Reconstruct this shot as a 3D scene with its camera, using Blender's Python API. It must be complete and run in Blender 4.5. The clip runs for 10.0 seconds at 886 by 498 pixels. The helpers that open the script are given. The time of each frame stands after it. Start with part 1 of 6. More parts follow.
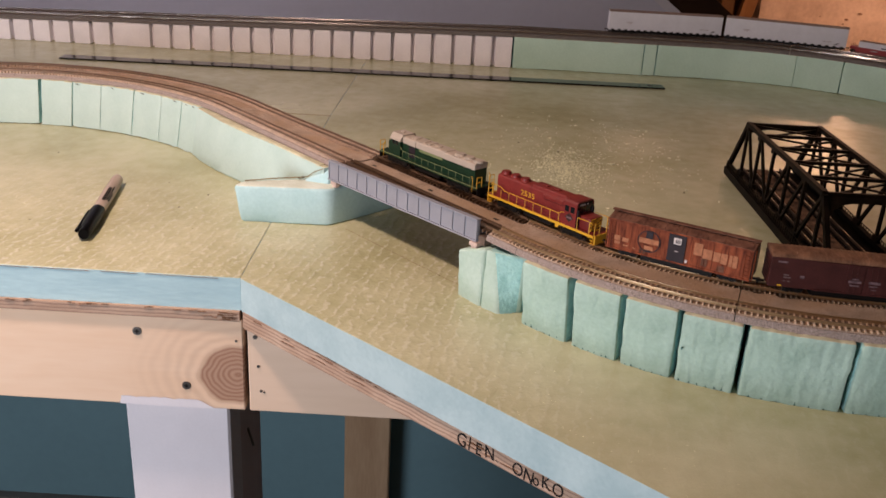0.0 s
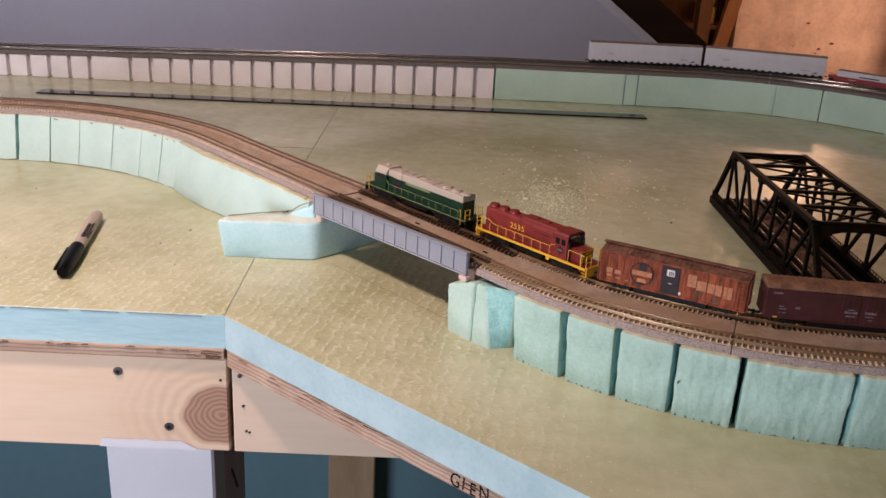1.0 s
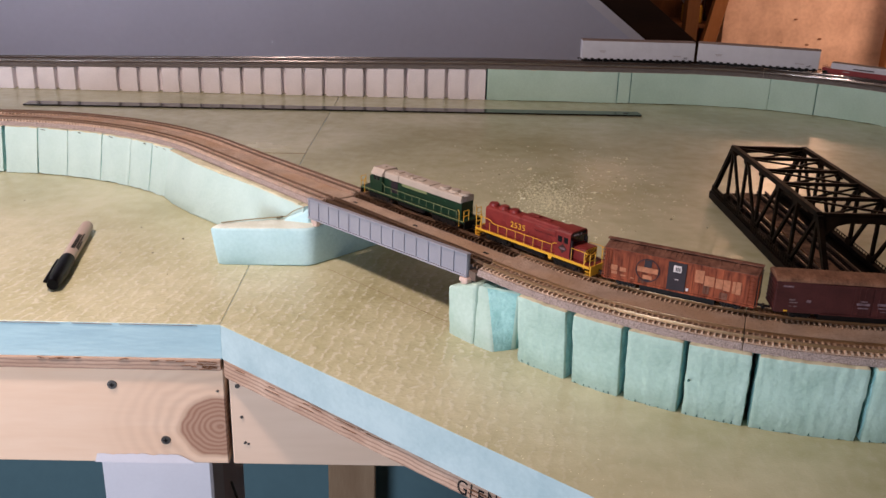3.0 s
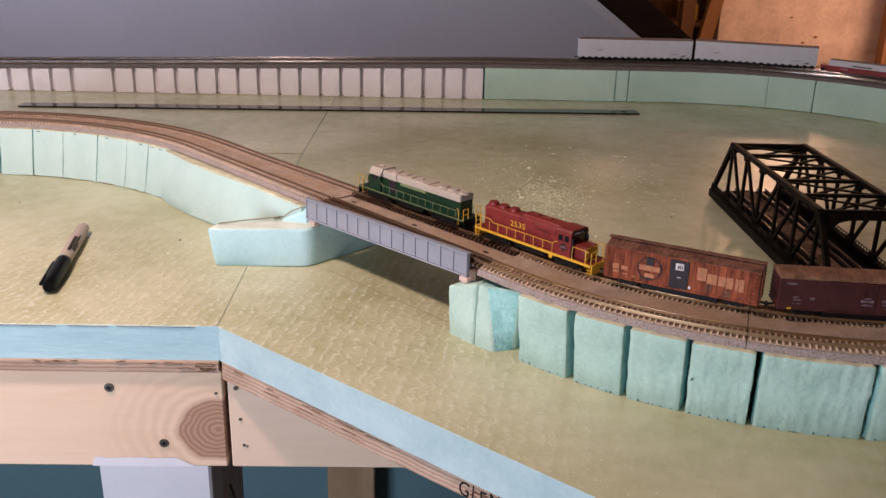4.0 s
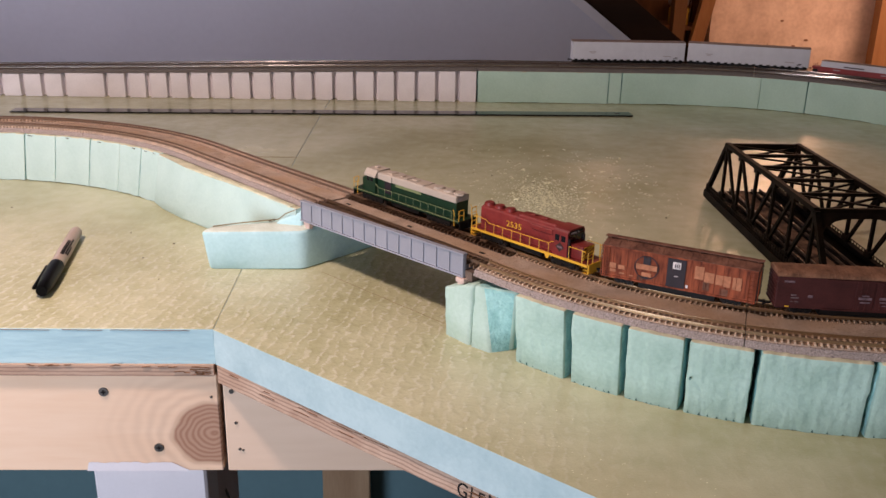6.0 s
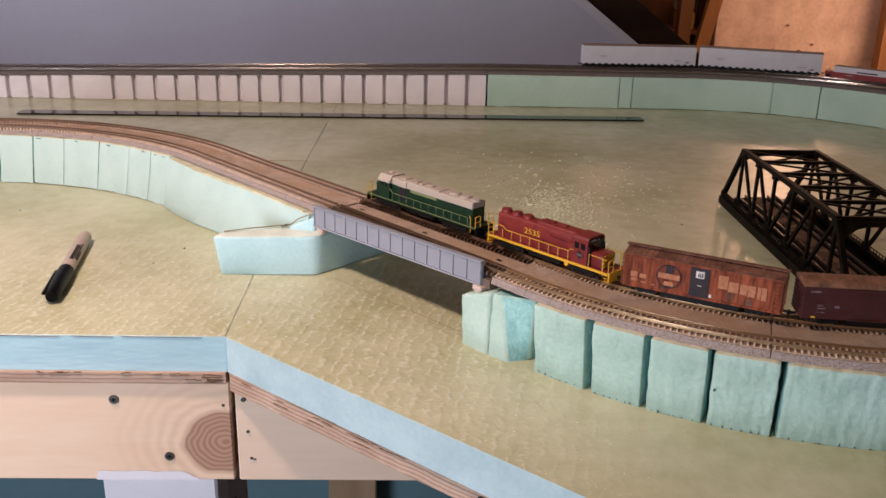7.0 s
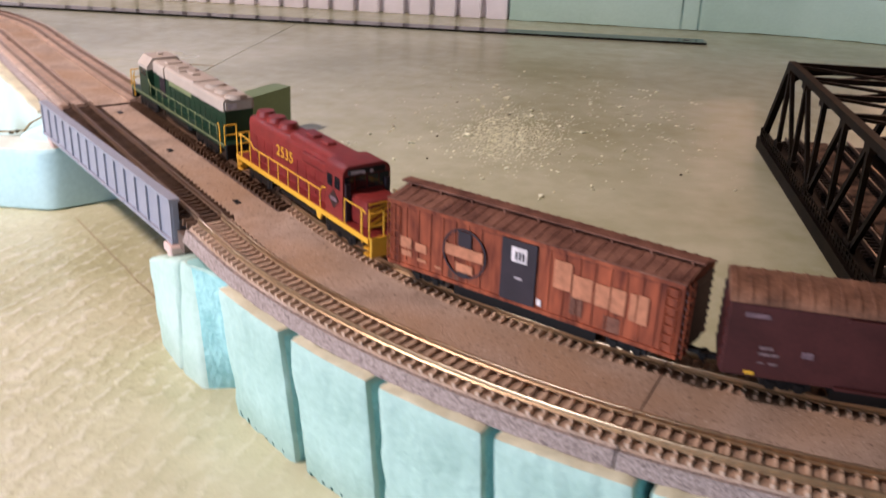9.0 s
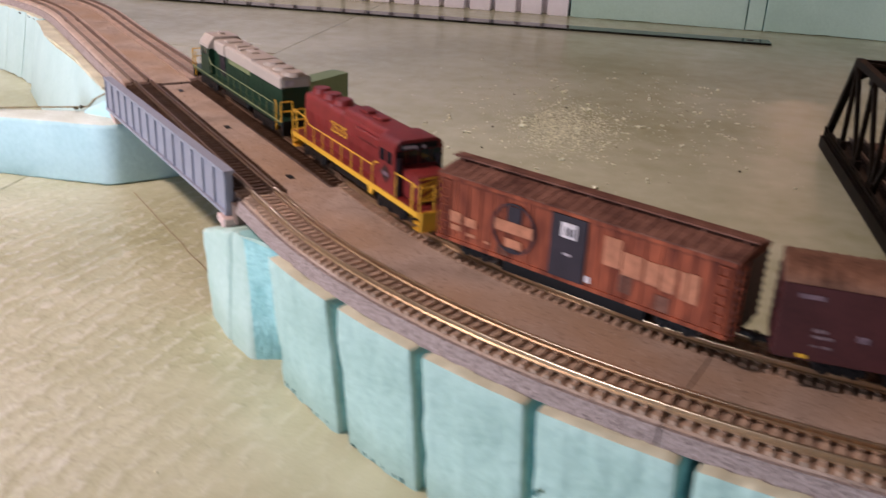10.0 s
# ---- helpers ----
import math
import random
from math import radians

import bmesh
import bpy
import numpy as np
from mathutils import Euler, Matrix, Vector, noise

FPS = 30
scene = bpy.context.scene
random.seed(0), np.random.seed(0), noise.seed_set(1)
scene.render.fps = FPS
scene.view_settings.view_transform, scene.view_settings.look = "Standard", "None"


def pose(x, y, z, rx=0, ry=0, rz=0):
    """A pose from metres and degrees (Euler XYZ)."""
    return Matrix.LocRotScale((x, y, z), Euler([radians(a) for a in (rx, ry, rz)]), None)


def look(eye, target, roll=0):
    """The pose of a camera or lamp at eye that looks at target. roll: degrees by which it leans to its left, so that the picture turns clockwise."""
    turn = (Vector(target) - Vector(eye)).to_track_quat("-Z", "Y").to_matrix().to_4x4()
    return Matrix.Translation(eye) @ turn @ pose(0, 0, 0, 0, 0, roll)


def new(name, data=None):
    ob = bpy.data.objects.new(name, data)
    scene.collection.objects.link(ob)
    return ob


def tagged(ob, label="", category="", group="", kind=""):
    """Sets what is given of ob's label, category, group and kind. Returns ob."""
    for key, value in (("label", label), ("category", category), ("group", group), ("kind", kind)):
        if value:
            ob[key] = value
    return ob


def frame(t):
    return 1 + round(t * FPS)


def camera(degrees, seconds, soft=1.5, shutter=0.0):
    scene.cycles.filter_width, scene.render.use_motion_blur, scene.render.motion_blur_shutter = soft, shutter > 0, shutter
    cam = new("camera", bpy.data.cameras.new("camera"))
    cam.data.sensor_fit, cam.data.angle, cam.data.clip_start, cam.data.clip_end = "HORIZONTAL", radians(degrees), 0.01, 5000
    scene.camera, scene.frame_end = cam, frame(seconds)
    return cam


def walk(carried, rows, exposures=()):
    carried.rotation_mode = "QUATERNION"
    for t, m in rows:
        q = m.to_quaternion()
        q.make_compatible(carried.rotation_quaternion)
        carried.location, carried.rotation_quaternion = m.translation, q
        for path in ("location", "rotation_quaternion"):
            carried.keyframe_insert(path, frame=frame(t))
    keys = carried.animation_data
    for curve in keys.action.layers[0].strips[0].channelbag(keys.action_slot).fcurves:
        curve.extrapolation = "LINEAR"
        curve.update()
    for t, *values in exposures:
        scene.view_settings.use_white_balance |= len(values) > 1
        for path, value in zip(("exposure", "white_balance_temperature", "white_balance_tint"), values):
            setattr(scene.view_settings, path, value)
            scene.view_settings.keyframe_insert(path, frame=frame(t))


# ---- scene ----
cam = camera(51.6, 10.0, shutter=0.4)
PATH = [
    (0, (0.064, 0.222, 1.305), (0.054, 2.066, 0.531), 3.2),
    (0.5, (0.057, 0.228, 1.305), (0.062, 2.09, 0.576), 3.3),
    (1, (0.057, 0.234, 1.303), (0.088, 2.103, 0.592), 3.0),
    (1.5, (0.059, 0.239, 1.301), (0.107, 2.112, 0.602), 2.2),
    (2, (0.056, 0.242, 1.299), (0.103, 2.113, 0.594), 1.9),
    (2.5, (0.054, 0.245, 1.297), (0.099, 2.117, 0.595), 1.8),
    (4, (0.051, 0.253, 1.292), (0.103, 2.127, 0.593), 1.4),
    (4.5, (0.053, 0.255, 1.292), (0.109, 2.128, 0.591), 1.2),
    (5, (0.052, 0.255, 1.292), (0.111, 2.127, 0.591), 1.1),
    (5.5, (0.05, 0.254, 1.29), (0.115, 2.129, 0.595), 1.1),
    (7, (0.039, 0.266, 1.287), (0.101, 2.145, 0.605), 1.4),
    (7.5, (0.027, 0.323, 1.289), (0.002, 2.202, 0.605), 1.8),
    (8, (0.069, 0.467, 1.284), (0.027, 2.33, 0.558), 2.3),
    (8.2, (0.106, 0.513, 1.26), (0.052, 2.377, 0.539), 1.8),
    (8.5, (0.162, 0.557, 1.226), (0.131, 2.404, 0.463), 1.8),
    (8.8, (0.203, 0.555, 1.194), (0.078, 2.4, 0.439), 2.0),
    (9, (0.225, 0.551, 1.184), (0.002, 2.377, 0.404), 2.2),
    (9.5, (0.276, 0.534, 1.173), (-0.1, 2.33, 0.383), 2.7),
    (10, (0.227, 0.549, 1.176), (-0.11, 2.355, 0.395), 2.8),
]
LIGHTING = [(0, -0.24, 7800, 30), (0.5, -0.14, 7300, 29), (2.5, -0.10, 7050, 29), (4.5, -0.10, 7050, 29), (7.0, -0.10, 7200, 29), (8.0, -0.31, 6900, 28), (8.5, 0.24, 6800, 29), (9.0, 0.40, 6600, 29), (9.5, 0.13, 6450, 29), (10.0, 0.02, 6600, 31)]
walk(cam, [(t, look(eye, target, roll)) for t, eye, target, roll in PATH], LIGHTING)

# ---- light ----
# a basement at night: dim ceiling bounce, one soft lamp over the front of the layout, one warm bulb at the far side,
# and added fills
world = bpy.data.worlds.new("world")
scene.world = world
world.use_nodes = True
world.node_tree.nodes["Background"].inputs["Color"].default_value = (0.55, 0.80, 1.0, 1)
world.node_tree.nodes["Background"].inputs["Strength"].default_value = 0.04


def lamp(name, place, target, watts, size, colour):
    d = bpy.data.lights.new(name, "AREA")
    d.shape, d.size, d.energy, d.color = "DISK", size, watts, colour
    ob = new(name, d)
    ob.matrix_basis = look(place, target)
    return ob


lamp("ceiling_light", (-0.36, 0.69, 1.70), (-0.46, 0.98, 1.0), 7.4, 0.08, (1.0, 0.87, 0.77))
# unseen front fill, added to brighten the boards and block faces
lamp("room_light", (-0.95, -0.45, 1.02), (-0.48, 0.9, 0.86), 25.5, 0.7, (0.68, 0.86, 1.0))
# unseen fill over the back, added to lift the grey drywall
lamp("back_light", (-1.5, 2.3, 2.28), (-0.7, 3.5, 1.0), 15.0, 0.3, (0.76, 0.84, 1.0))
# the last two are added: one lights the masonry, one puts glints on rails
for name, place, watts, size in (("far_bulb", (1.93, 4.85, 2.2), 17.0, 0.06), ("masonry_fill", (4.0, 5.3, 1.25), 118.0, 0.8), ("rail_glint_fill", (1.15, 5.6, 1.95), 2.0, 0.03)):
    bulb = bpy.data.lights.new(name, "POINT")
    bulb.energy, bulb.shadow_soft_size, bulb.color = watts, size, (1.0, 0.63, 0.39)
    new(name, bulb).location = place


# ---- materials ----
def material(name, colour, rough=0.6, metal=0.0, spec=0.5, vary=0.12, scale=40.0, fine=400.0, bump=0.0,
             bump_scale=300.0, tint=None, random_shift=0.0, rough_vary=0.0, stretch=(1, 1, 1), coat=0.0, depth=0.001):
    """Principled surface with two scales of colour variation and a fine relief, in metres of the object's own space."""
    m = bpy.data.materials.new(name)
    m.use_nodes = True
    nt = m.node_tree
    n, link = nt.nodes, nt.links.new
    b = n["Principled BSDF"]
    b.inputs["Roughness"].default_value = rough
    b.inputs["Metallic"].default_value = metal
    b.inputs["Specular IOR Level"].default_value = spec
    b.inputs["Coat Weight"].default_value = coat
    co = n.new("ShaderNodeTexCoord")
    mp = n.new("ShaderNodeMapping")
    mp.inputs["Scale"].default_value = stretch
    link(co.outputs["Object"], mp.inputs["Vector"])
    big, small = n.new("ShaderNodeTexNoise"), n.new("ShaderNodeTexNoise")
    for t, s, d in ((big, scale, 4), (small, fine, 3)):
        t.inputs["Scale"].default_value, t.inputs["Detail"].default_value = s, d
        link(mp.outputs["Vector"], t.inputs["Vector"])
    mix = n.new("ShaderNodeMix")
    mix.data_type = "RGBA"
    a = tuple(c * (1 - vary) for c in colour)
    z = tuple(min(1, c * (1 + vary)) for c in (tint or colour))
    mix.inputs[6].default_value, mix.inputs[7].default_value = (*a, 1), (*z, 1)
    addn = n.new("ShaderNodeMath")
    addn.operation = "MULTIPLY_ADD"
    addn.inputs[1].default_value, addn.inputs[2].default_value = 0.4, -0.2
    link(small.outputs["Fac"], addn.inputs[0])
    sub = n.new("ShaderNodeMath")
    sub.use_clamp = True
    link(big.outputs["Fac"], sub.inputs[0])
    link(addn.outputs[0], sub.inputs[1])
    ramp = n.new("ShaderNodeMapRange")
    ramp.inputs["From Min"].default_value, ramp.inputs["From Max"].default_value = 0.3, 0.7
    link(sub.outputs[0], ramp.inputs["Value"])
    link(ramp.outputs["Result"], mix.inputs[0])
    out = mix.outputs[2]
    if random_shift:
        info, hsv = n.new("ShaderNodeObjectInfo"), n.new("ShaderNodeHueSaturation")
        mr = n.new("ShaderNodeMapRange")
        mr.inputs["To Min"].default_value, mr.inputs["To Max"].default_value = 1 - random_shift, 1 + random_shift
        link(info.outputs["Random"], mr.inputs["Value"])
        link(mr.outputs["Result"], hsv.inputs["Value"])
        link(out, hsv.inputs["Color"])
        out = hsv.outputs["Color"]
    link(out, b.inputs["Base Color"])
    if rough_vary:
        rr = n.new("ShaderNodeMapRange")
        rr.inputs["To Min"].default_value, rr.inputs["To Max"].default_value = rough - rough_vary, rough + rough_vary
        link(big.outputs["Fac"], rr.inputs["Value"])
        link(rr.outputs["Result"], b.inputs["Roughness"])
    if bump:
        t, bp = n.new("ShaderNodeTexNoise"), n.new("ShaderNodeBump")
        t.inputs["Scale"].default_value, t.inputs["Detail"].default_value = bump_scale, 5
        bp.inputs["Strength"].default_value, bp.inputs["Distance"].default_value = bump, depth
        link(mp.outputs["Vector"], t.inputs["Vector"])
        link(t.outputs["Fac"], bp.inputs["Height"])
        link(bp.outputs["Normal"], b.inputs["Normal"])
    return m


def wood(name, light, dark, rough=0.6, axis="X", scale=18.0, rings=False, knot=None, knot_colour=(0.3, 0.12, 0.05)):
    """Timber: stretched grain along one axis, with an optional ringed knot at a place of the board's own space."""
    m = bpy.data.materials.new(name)
    m.use_nodes = True
    nt = m.node_tree
    n, link = nt.nodes, nt.links.new
    b = n["Principled BSDF"]
    b.inputs["Roughness"].default_value = rough
    b.inputs["Specular IOR Level"].default_value = 0.2
    co, mp = n.new("ShaderNodeTexCoord"), n.new("ShaderNodeMapping")
    s = {"X": (0.12, 1, 1), "Y": (1, 0.12, 1), "Z": (1, 1, 0.12)}[axis]
    mp.inputs["Scale"].default_value = s
    link(co.outputs["Object"], mp.inputs["Vector"])
    w, g = n.new("ShaderNodeTexNoise"), n.new("ShaderNodeTexNoise")
    w.inputs["Scale"].default_value, w.inputs["Detail"].default_value, w.inputs["Distortion"].default_value = scale, 5, 1.2
    g.inputs["Scale"].default_value, g.inputs["Detail"].default_value = scale * 22, 4
    link(mp.outputs["Vector"], w.inputs["Vector"])
    link(mp.outputs["Vector"], g.inputs["Vector"])
    mix = n.new("ShaderNodeMix")
    mix.data_type = "RGBA"
    mix.inputs[6].default_value, mix.inputs[7].default_value = (*light, 1), (*dark, 1)
    ad = n.new("ShaderNodeMath")
    ad.operation = "MULTIPLY_ADD"
    ad.inputs[1].default_value = 0.35
    link(g.outputs["Fac"], ad.inputs[0])
    link(w.outputs["Fac"], ad.inputs[2])
    mr = n.new("ShaderNodeMapRange")
    mr.inputs["From Min"].default_value, mr.inputs["From Max"].default_value = 0.45, 0.95
    link(ad.outputs[0], mr.inputs["Value"])
    link(mr.outputs["Result"], mix.inputs[0])
    out = mix.outputs[2]
    if knot:
        sub = n.new("ShaderNodeVectorMath")
        sub.operation = "SUBTRACT"
        sub.inputs[1].default_value = knot
        link(co.outputs["Object"], sub.inputs[0])
        wob = n.new("ShaderNodeTexNoise")
        wob.inputs["Scale"].default_value, wob.inputs["Detail"].default_value = 36, 2
        link(co.outputs["Object"], wob.inputs["Vector"])
        wo = n.new("ShaderNodeVectorMath")
        wo.operation = "MULTIPLY_ADD"
        wo.inputs[1].default_value = (0.011, 0.011, 0.011)
        link(wob.outputs["Color"], wo.inputs[0])
        link(sub.outputs[0], wo.inputs[2])
        ln = n.new("ShaderNodeVectorMath")
        ln.operation = "LENGTH"
        sc = n.new("ShaderNodeVectorMath")
        sc.operation = "MULTIPLY"
        sc.inputs[1].default_value = (0.74, 0.0, 0.86)
        link(wo.outputs[0], sc.inputs[0])
        link(sc.outputs[0], ln.inputs[0])
        sine = n.new("ShaderNodeMath")
        sine.operation = "SINE"
        mul = n.new("ShaderNodeMath")
        mul.operation = "MULTIPLY"
        mul.inputs[1].default_value = 1900
        link(ln.outputs["Value"], mul.inputs[0])
        link(mul.outputs[0], sine.inputs[0])
        fall = n.new("ShaderNodeMapRange")
        fall.inputs["From Min"].default_value, fall.inputs["From Max"].default_value = 0.0250, 0.0205
        link(ln.outputs["Value"], fall.inputs["Value"])
        ring = n.new("ShaderNodeMapRange")
        ring.inputs["From Min"].default_value, ring.inputs["From Max"].default_value = -1, 1
        ring.inputs["To Min"].default_value, ring.inputs["To Max"].default_value = 0.56, 0.76
        link(sine.outputs[0], ring.inputs["Value"])
        mm = n.new("ShaderNodeMath")
        mm.operation = "MULTIPLY"
        link(fall.outputs["Result"], mm.inputs[0])
        link(ring.outputs["Result"], mm.inputs[1])
        halo = n.new("ShaderNodeMapRange")
        halo.inputs["From Min"].default_value, halo.inputs["From Max"].default_value = 0.068, 0.024
        halo.inputs["To Max"].default_value = 0.34
        link(ln.outputs["Value"], halo.inputs["Value"])
        swirl = n.new("ShaderNodeMath")
        swirl.operation = "MULTIPLY"
        link(halo.outputs["Result"], swirl.inputs[0])
        wide = n.new("ShaderNodeMath")
        wide.operation = "MULTIPLY_ADD"
        wide.inputs[1].default_value, wide.inputs[2].default_value = 0.22, 0.28
        slow = n.new("ShaderNodeMath")
        slow.operation = "SINE"
        per = n.new("ShaderNodeMath")
        per.operation = "MULTIPLY"
        per.inputs[1].default_value = 900
        link(ln.outputs["Value"], per.inputs[0])
        link(per.outputs[0], slow.inputs[0])
        link(slow.outputs[0], wide.inputs[0])
        link(wide.outputs[0], swirl.inputs[1])
        top = n.new("ShaderNodeMath")
        top.operation = "MAXIMUM"
        link(mm.outputs[0], top.inputs[0])
        link(swirl.outputs[0], top.inputs[1])
        k = n.new("ShaderNodeMix")
        k.data_type = "RGBA"
        k.inputs[7].default_value = (*knot_colour, 1)
        link(top.outputs[0], k.inputs[0])
        link(out, k.inputs[6])
        out = k.outputs[2]
    link(out, b.inputs["Base Color"])
    bp = n.new("ShaderNodeBump")
    bp.inputs["Strength"].default_value, bp.inputs["Distance"].default_value = 0.25, 0.0006
    link(g.outputs["Fac"], bp.inputs["Height"])
    link(bp.outputs["Normal"], b.inputs["Normal"])
    return m


def plies(name, z0, thick):
    """The edge of plywood: thin layers stacked upwards."""
    m = wood(name, (0.58, 0.41, 0.31), (0.38, 0.23, 0.16), axis="X", scale=40)
    nt = m.node_tree
    n, link = nt.nodes, nt.links.new
    b = n["Principled BSDF"]
    old = b.inputs["Base Color"].links[0].from_socket
    co, sep = n.new("ShaderNodeTexCoord"), n.new("ShaderNodeSeparateXYZ")
    link(co.outputs["Object"], sep.inputs[0])
    wob = n.new("ShaderNodeTexNoise")
    wob.inputs["Scale"].default_value, wob.inputs["Detail"].default_value = 60, 4
    link(co.outputs["Object"], wob.inputs["Vector"])
    ad = n.new("ShaderNodeMath")
    ad.operation = "MULTIPLY_ADD"
    ad.inputs[1].default_value = 0.0030
    link(wob.outputs["Fac"], ad.inputs[0])
    link(sep.outputs["Z"], ad.inputs[2])
    mu = n.new("ShaderNodeMath")
    mu.operation = "MULTIPLY"
    mu.inputs[1].default_value = 2 * math.pi * 6.0 / thick
    link(ad.outputs[0], mu.inputs[0])
    si = n.new("ShaderNodeMath")
    si.operation = "SINE"
    link(mu.outputs[0], si.inputs[0])
    mr = n.new("ShaderNodeMapRange")
    mr.inputs["From Min"].default_value, mr.inputs["From Max"].default_value = 0.1, 0.95
    mr.inputs["To Max"].default_value = 0.52
    link(si.outputs[0], mr.inputs["Value"])
    k = n.new("ShaderNodeMix")
    k.data_type = "RGBA"
    k.inputs[7].default_value = (0.15, 0.07, 0.05, 1)
    link(mr.outputs["Result"], k.inputs[0])
    link(old, k.inputs[6])
    link(k.outputs[2], b.inputs["Base Color"])
    return m


RIPPLE = 12.0        # the ripples of the skin stand across this heading


def foam_skin(name, colour, tint, rough=0.3):
    """Aged foam board skin: tan bloom over green, long rolling ripples and fine pits under a satin film."""
    m = material(name, colour, rough=rough, spec=0.5, vary=0.095, tint=tint, scale=6.0, fine=60, rough_vary=0.06)
    nt = m.node_tree
    n, link = nt.nodes, nt.links.new
    b = n["Principled BSDF"]
    co, mp = n.new("ShaderNodeTexCoord"), n.new("ShaderNodeMapping")
    mp.inputs["Rotation"].default_value = (0, 0, radians(RIPPLE))
    link(co.outputs["Object"], mp.inputs["Vector"])
    wave, pit, rip = n.new("ShaderNodeTexWave"), n.new("ShaderNodeTexNoise"), n.new("ShaderNodeTexNoise")
    wave.wave_profile = "SIN"
    wave.inputs["Scale"].default_value, wave.inputs["Distortion"].default_value = 34.0, 6.0
    wave.inputs["Detail"].default_value, wave.inputs["Detail Scale"].default_value = 4.0, 2.4
    rip.inputs["Scale"].default_value, rip.inputs["Detail"].default_value = 190, 5
    rip.inputs["Distortion"].default_value = 0.8
    pit.inputs["Scale"].default_value, pit.inputs["Detail"].default_value = 700, 3
    for t in (wave, rip):
        link(mp.outputs["Vector"], t.inputs["Vector"])
    link(co.outputs["Object"], pit.inputs["Vector"])
    patch = n.new("ShaderNodeTexNoise")
    patch.inputs["Scale"].default_value, patch.inputs["Detail"].default_value = 22, 4
    link(co.outputs["Object"], patch.inputs["Vector"])
    sep, front, gain = n.new("ShaderNodeSeparateXYZ"), n.new("ShaderNodeMapRange"), n.new("ShaderNodeMath")
    link(co.outputs["Object"], sep.inputs[0])
    front.inputs["From Min"].default_value, front.inputs["From Max"].default_value = 0.26, 0.02
    front.inputs["To Min"].default_value = 0.12
    link(sep.outputs["Y"], front.inputs["Value"])
    right = n.new("ShaderNodeMapRange")
    right.inputs["From Min"].default_value, right.inputs["From Max"].default_value = 0.28, 0.17
    right.inputs["To Min"].default_value = 0.15
    link(sep.outputs["X"], right.inputs["Value"])
    both = n.new("ShaderNodeMath")
    both.operation = "MULTIPLY"
    link(front.outputs["Result"], both.inputs[0])
    link(right.outputs["Result"], both.inputs[1])
    spots = n.new("ShaderNodeMapRange")
    spots.inputs["From Min"].default_value, spots.inputs["From Max"].default_value = 0.16, 0.50
    link(patch.outputs["Fac"], spots.inputs["Value"])
    gain.operation = "MULTIPLY"
    link(both.outputs[0], gain.inputs[0])
    link(spots.outputs["Result"], gain.inputs[1])
    tot = n.new("ShaderNodeMath")
    tot.operation = "MULTIPLY_ADD"
    tot.inputs[1].default_value = 2.0
    link(rip.outputs["Fac"], tot.inputs[0])
    link(wave.outputs["Fac"], tot.inputs[2])
    amp = n.new("ShaderNodeMath")
    amp.operation = "MULTIPLY"
    link(tot.outputs[0], amp.inputs[0])
    link(gain.outputs[0], amp.inputs[1])
    # the raised ripples are paler than the skin between them: lamp glints mixed into the colour
    ridge, glint, pale = n.new("ShaderNodeMapRange"), n.new("ShaderNodeMath"), n.new("ShaderNodeMix")
    ridge.inputs["From Min"].default_value, ridge.inputs["From Max"].default_value = 1.80, 2.12
    ridge.inputs["To Max"].default_value = 0.68
    link(tot.outputs[0], ridge.inputs["Value"])
    glint.operation = "MULTIPLY"
    link(ridge.outputs["Result"], glint.inputs[0])
    link(gain.outputs[0], glint.inputs[1])
    pale.data_type = "RGBA"
    pale.inputs[7].default_value = (0.70, 0.70, 0.55, 1)
    link(glint.outputs[0], pale.inputs[0])
    link(b.inputs["Base Color"].links[0].from_socket, pale.inputs[6])
    link(pale.outputs[2], b.inputs["Base Color"])
    b1, b2 = n.new("ShaderNodeBump"), n.new("ShaderNodeBump")
    b1.inputs["Strength"].default_value, b1.inputs["Distance"].default_value = 0.5, 0.00055
    b2.inputs["Strength"].default_value, b2.inputs["Distance"].default_value = 0.4, 0.0004
    link(amp.outputs[0], b1.inputs["Height"])
    link(pit.outputs["Fac"], b2.inputs["Height"])
    link(b1.outputs["Normal"], b2.inputs["Normal"])
    link(b2.outputs["Normal"], b.inputs["Normal"])
    return m


def speckle(m, dark, light, scale=1100.0, lo=0.37, hi=0.64, warm=None, warm_scale=26.0):
    """Dark and pale grains over a moulded ballast, and a rusty bloom in large soft patches."""
    n, link = m.node_tree.nodes, m.node_tree.links.new
    b = n["Principled BSDF"]
    co = n.new("ShaderNodeTexCoord")
    out = b.inputs["Base Color"].links[0].from_socket

    def over(colour, tex_scale, a, z, out, most=1.0):
        t, r, k = n.new("ShaderNodeTexNoise"), n.new("ShaderNodeMapRange"), n.new("ShaderNodeMix")
        t.inputs["Scale"].default_value, t.inputs["Detail"].default_value = tex_scale, 2
        r.inputs["From Min"].default_value, r.inputs["From Max"].default_value, r.inputs["To Max"].default_value = a, z, most
        k.data_type = "RGBA"
        k.inputs[7].default_value = (*colour, 1)
        link(co.outputs["Object"], t.inputs["Vector"])
        link(t.outputs["Fac"], r.inputs["Value"])
        link(r.outputs["Result"], k.inputs[0])
        link(out, k.inputs[6])
        return k.outputs[2]
    if warm:
        out = over(warm, warm_scale, 0.42, 0.66, out, 0.7)
    out = over(dark, scale * 0.8, lo, lo - 0.05, out, 0.85)
    out = over(light, scale, hi, hi + 0.06, out, 0.7)
    link(out, b.inputs["Base Color"])
    return m


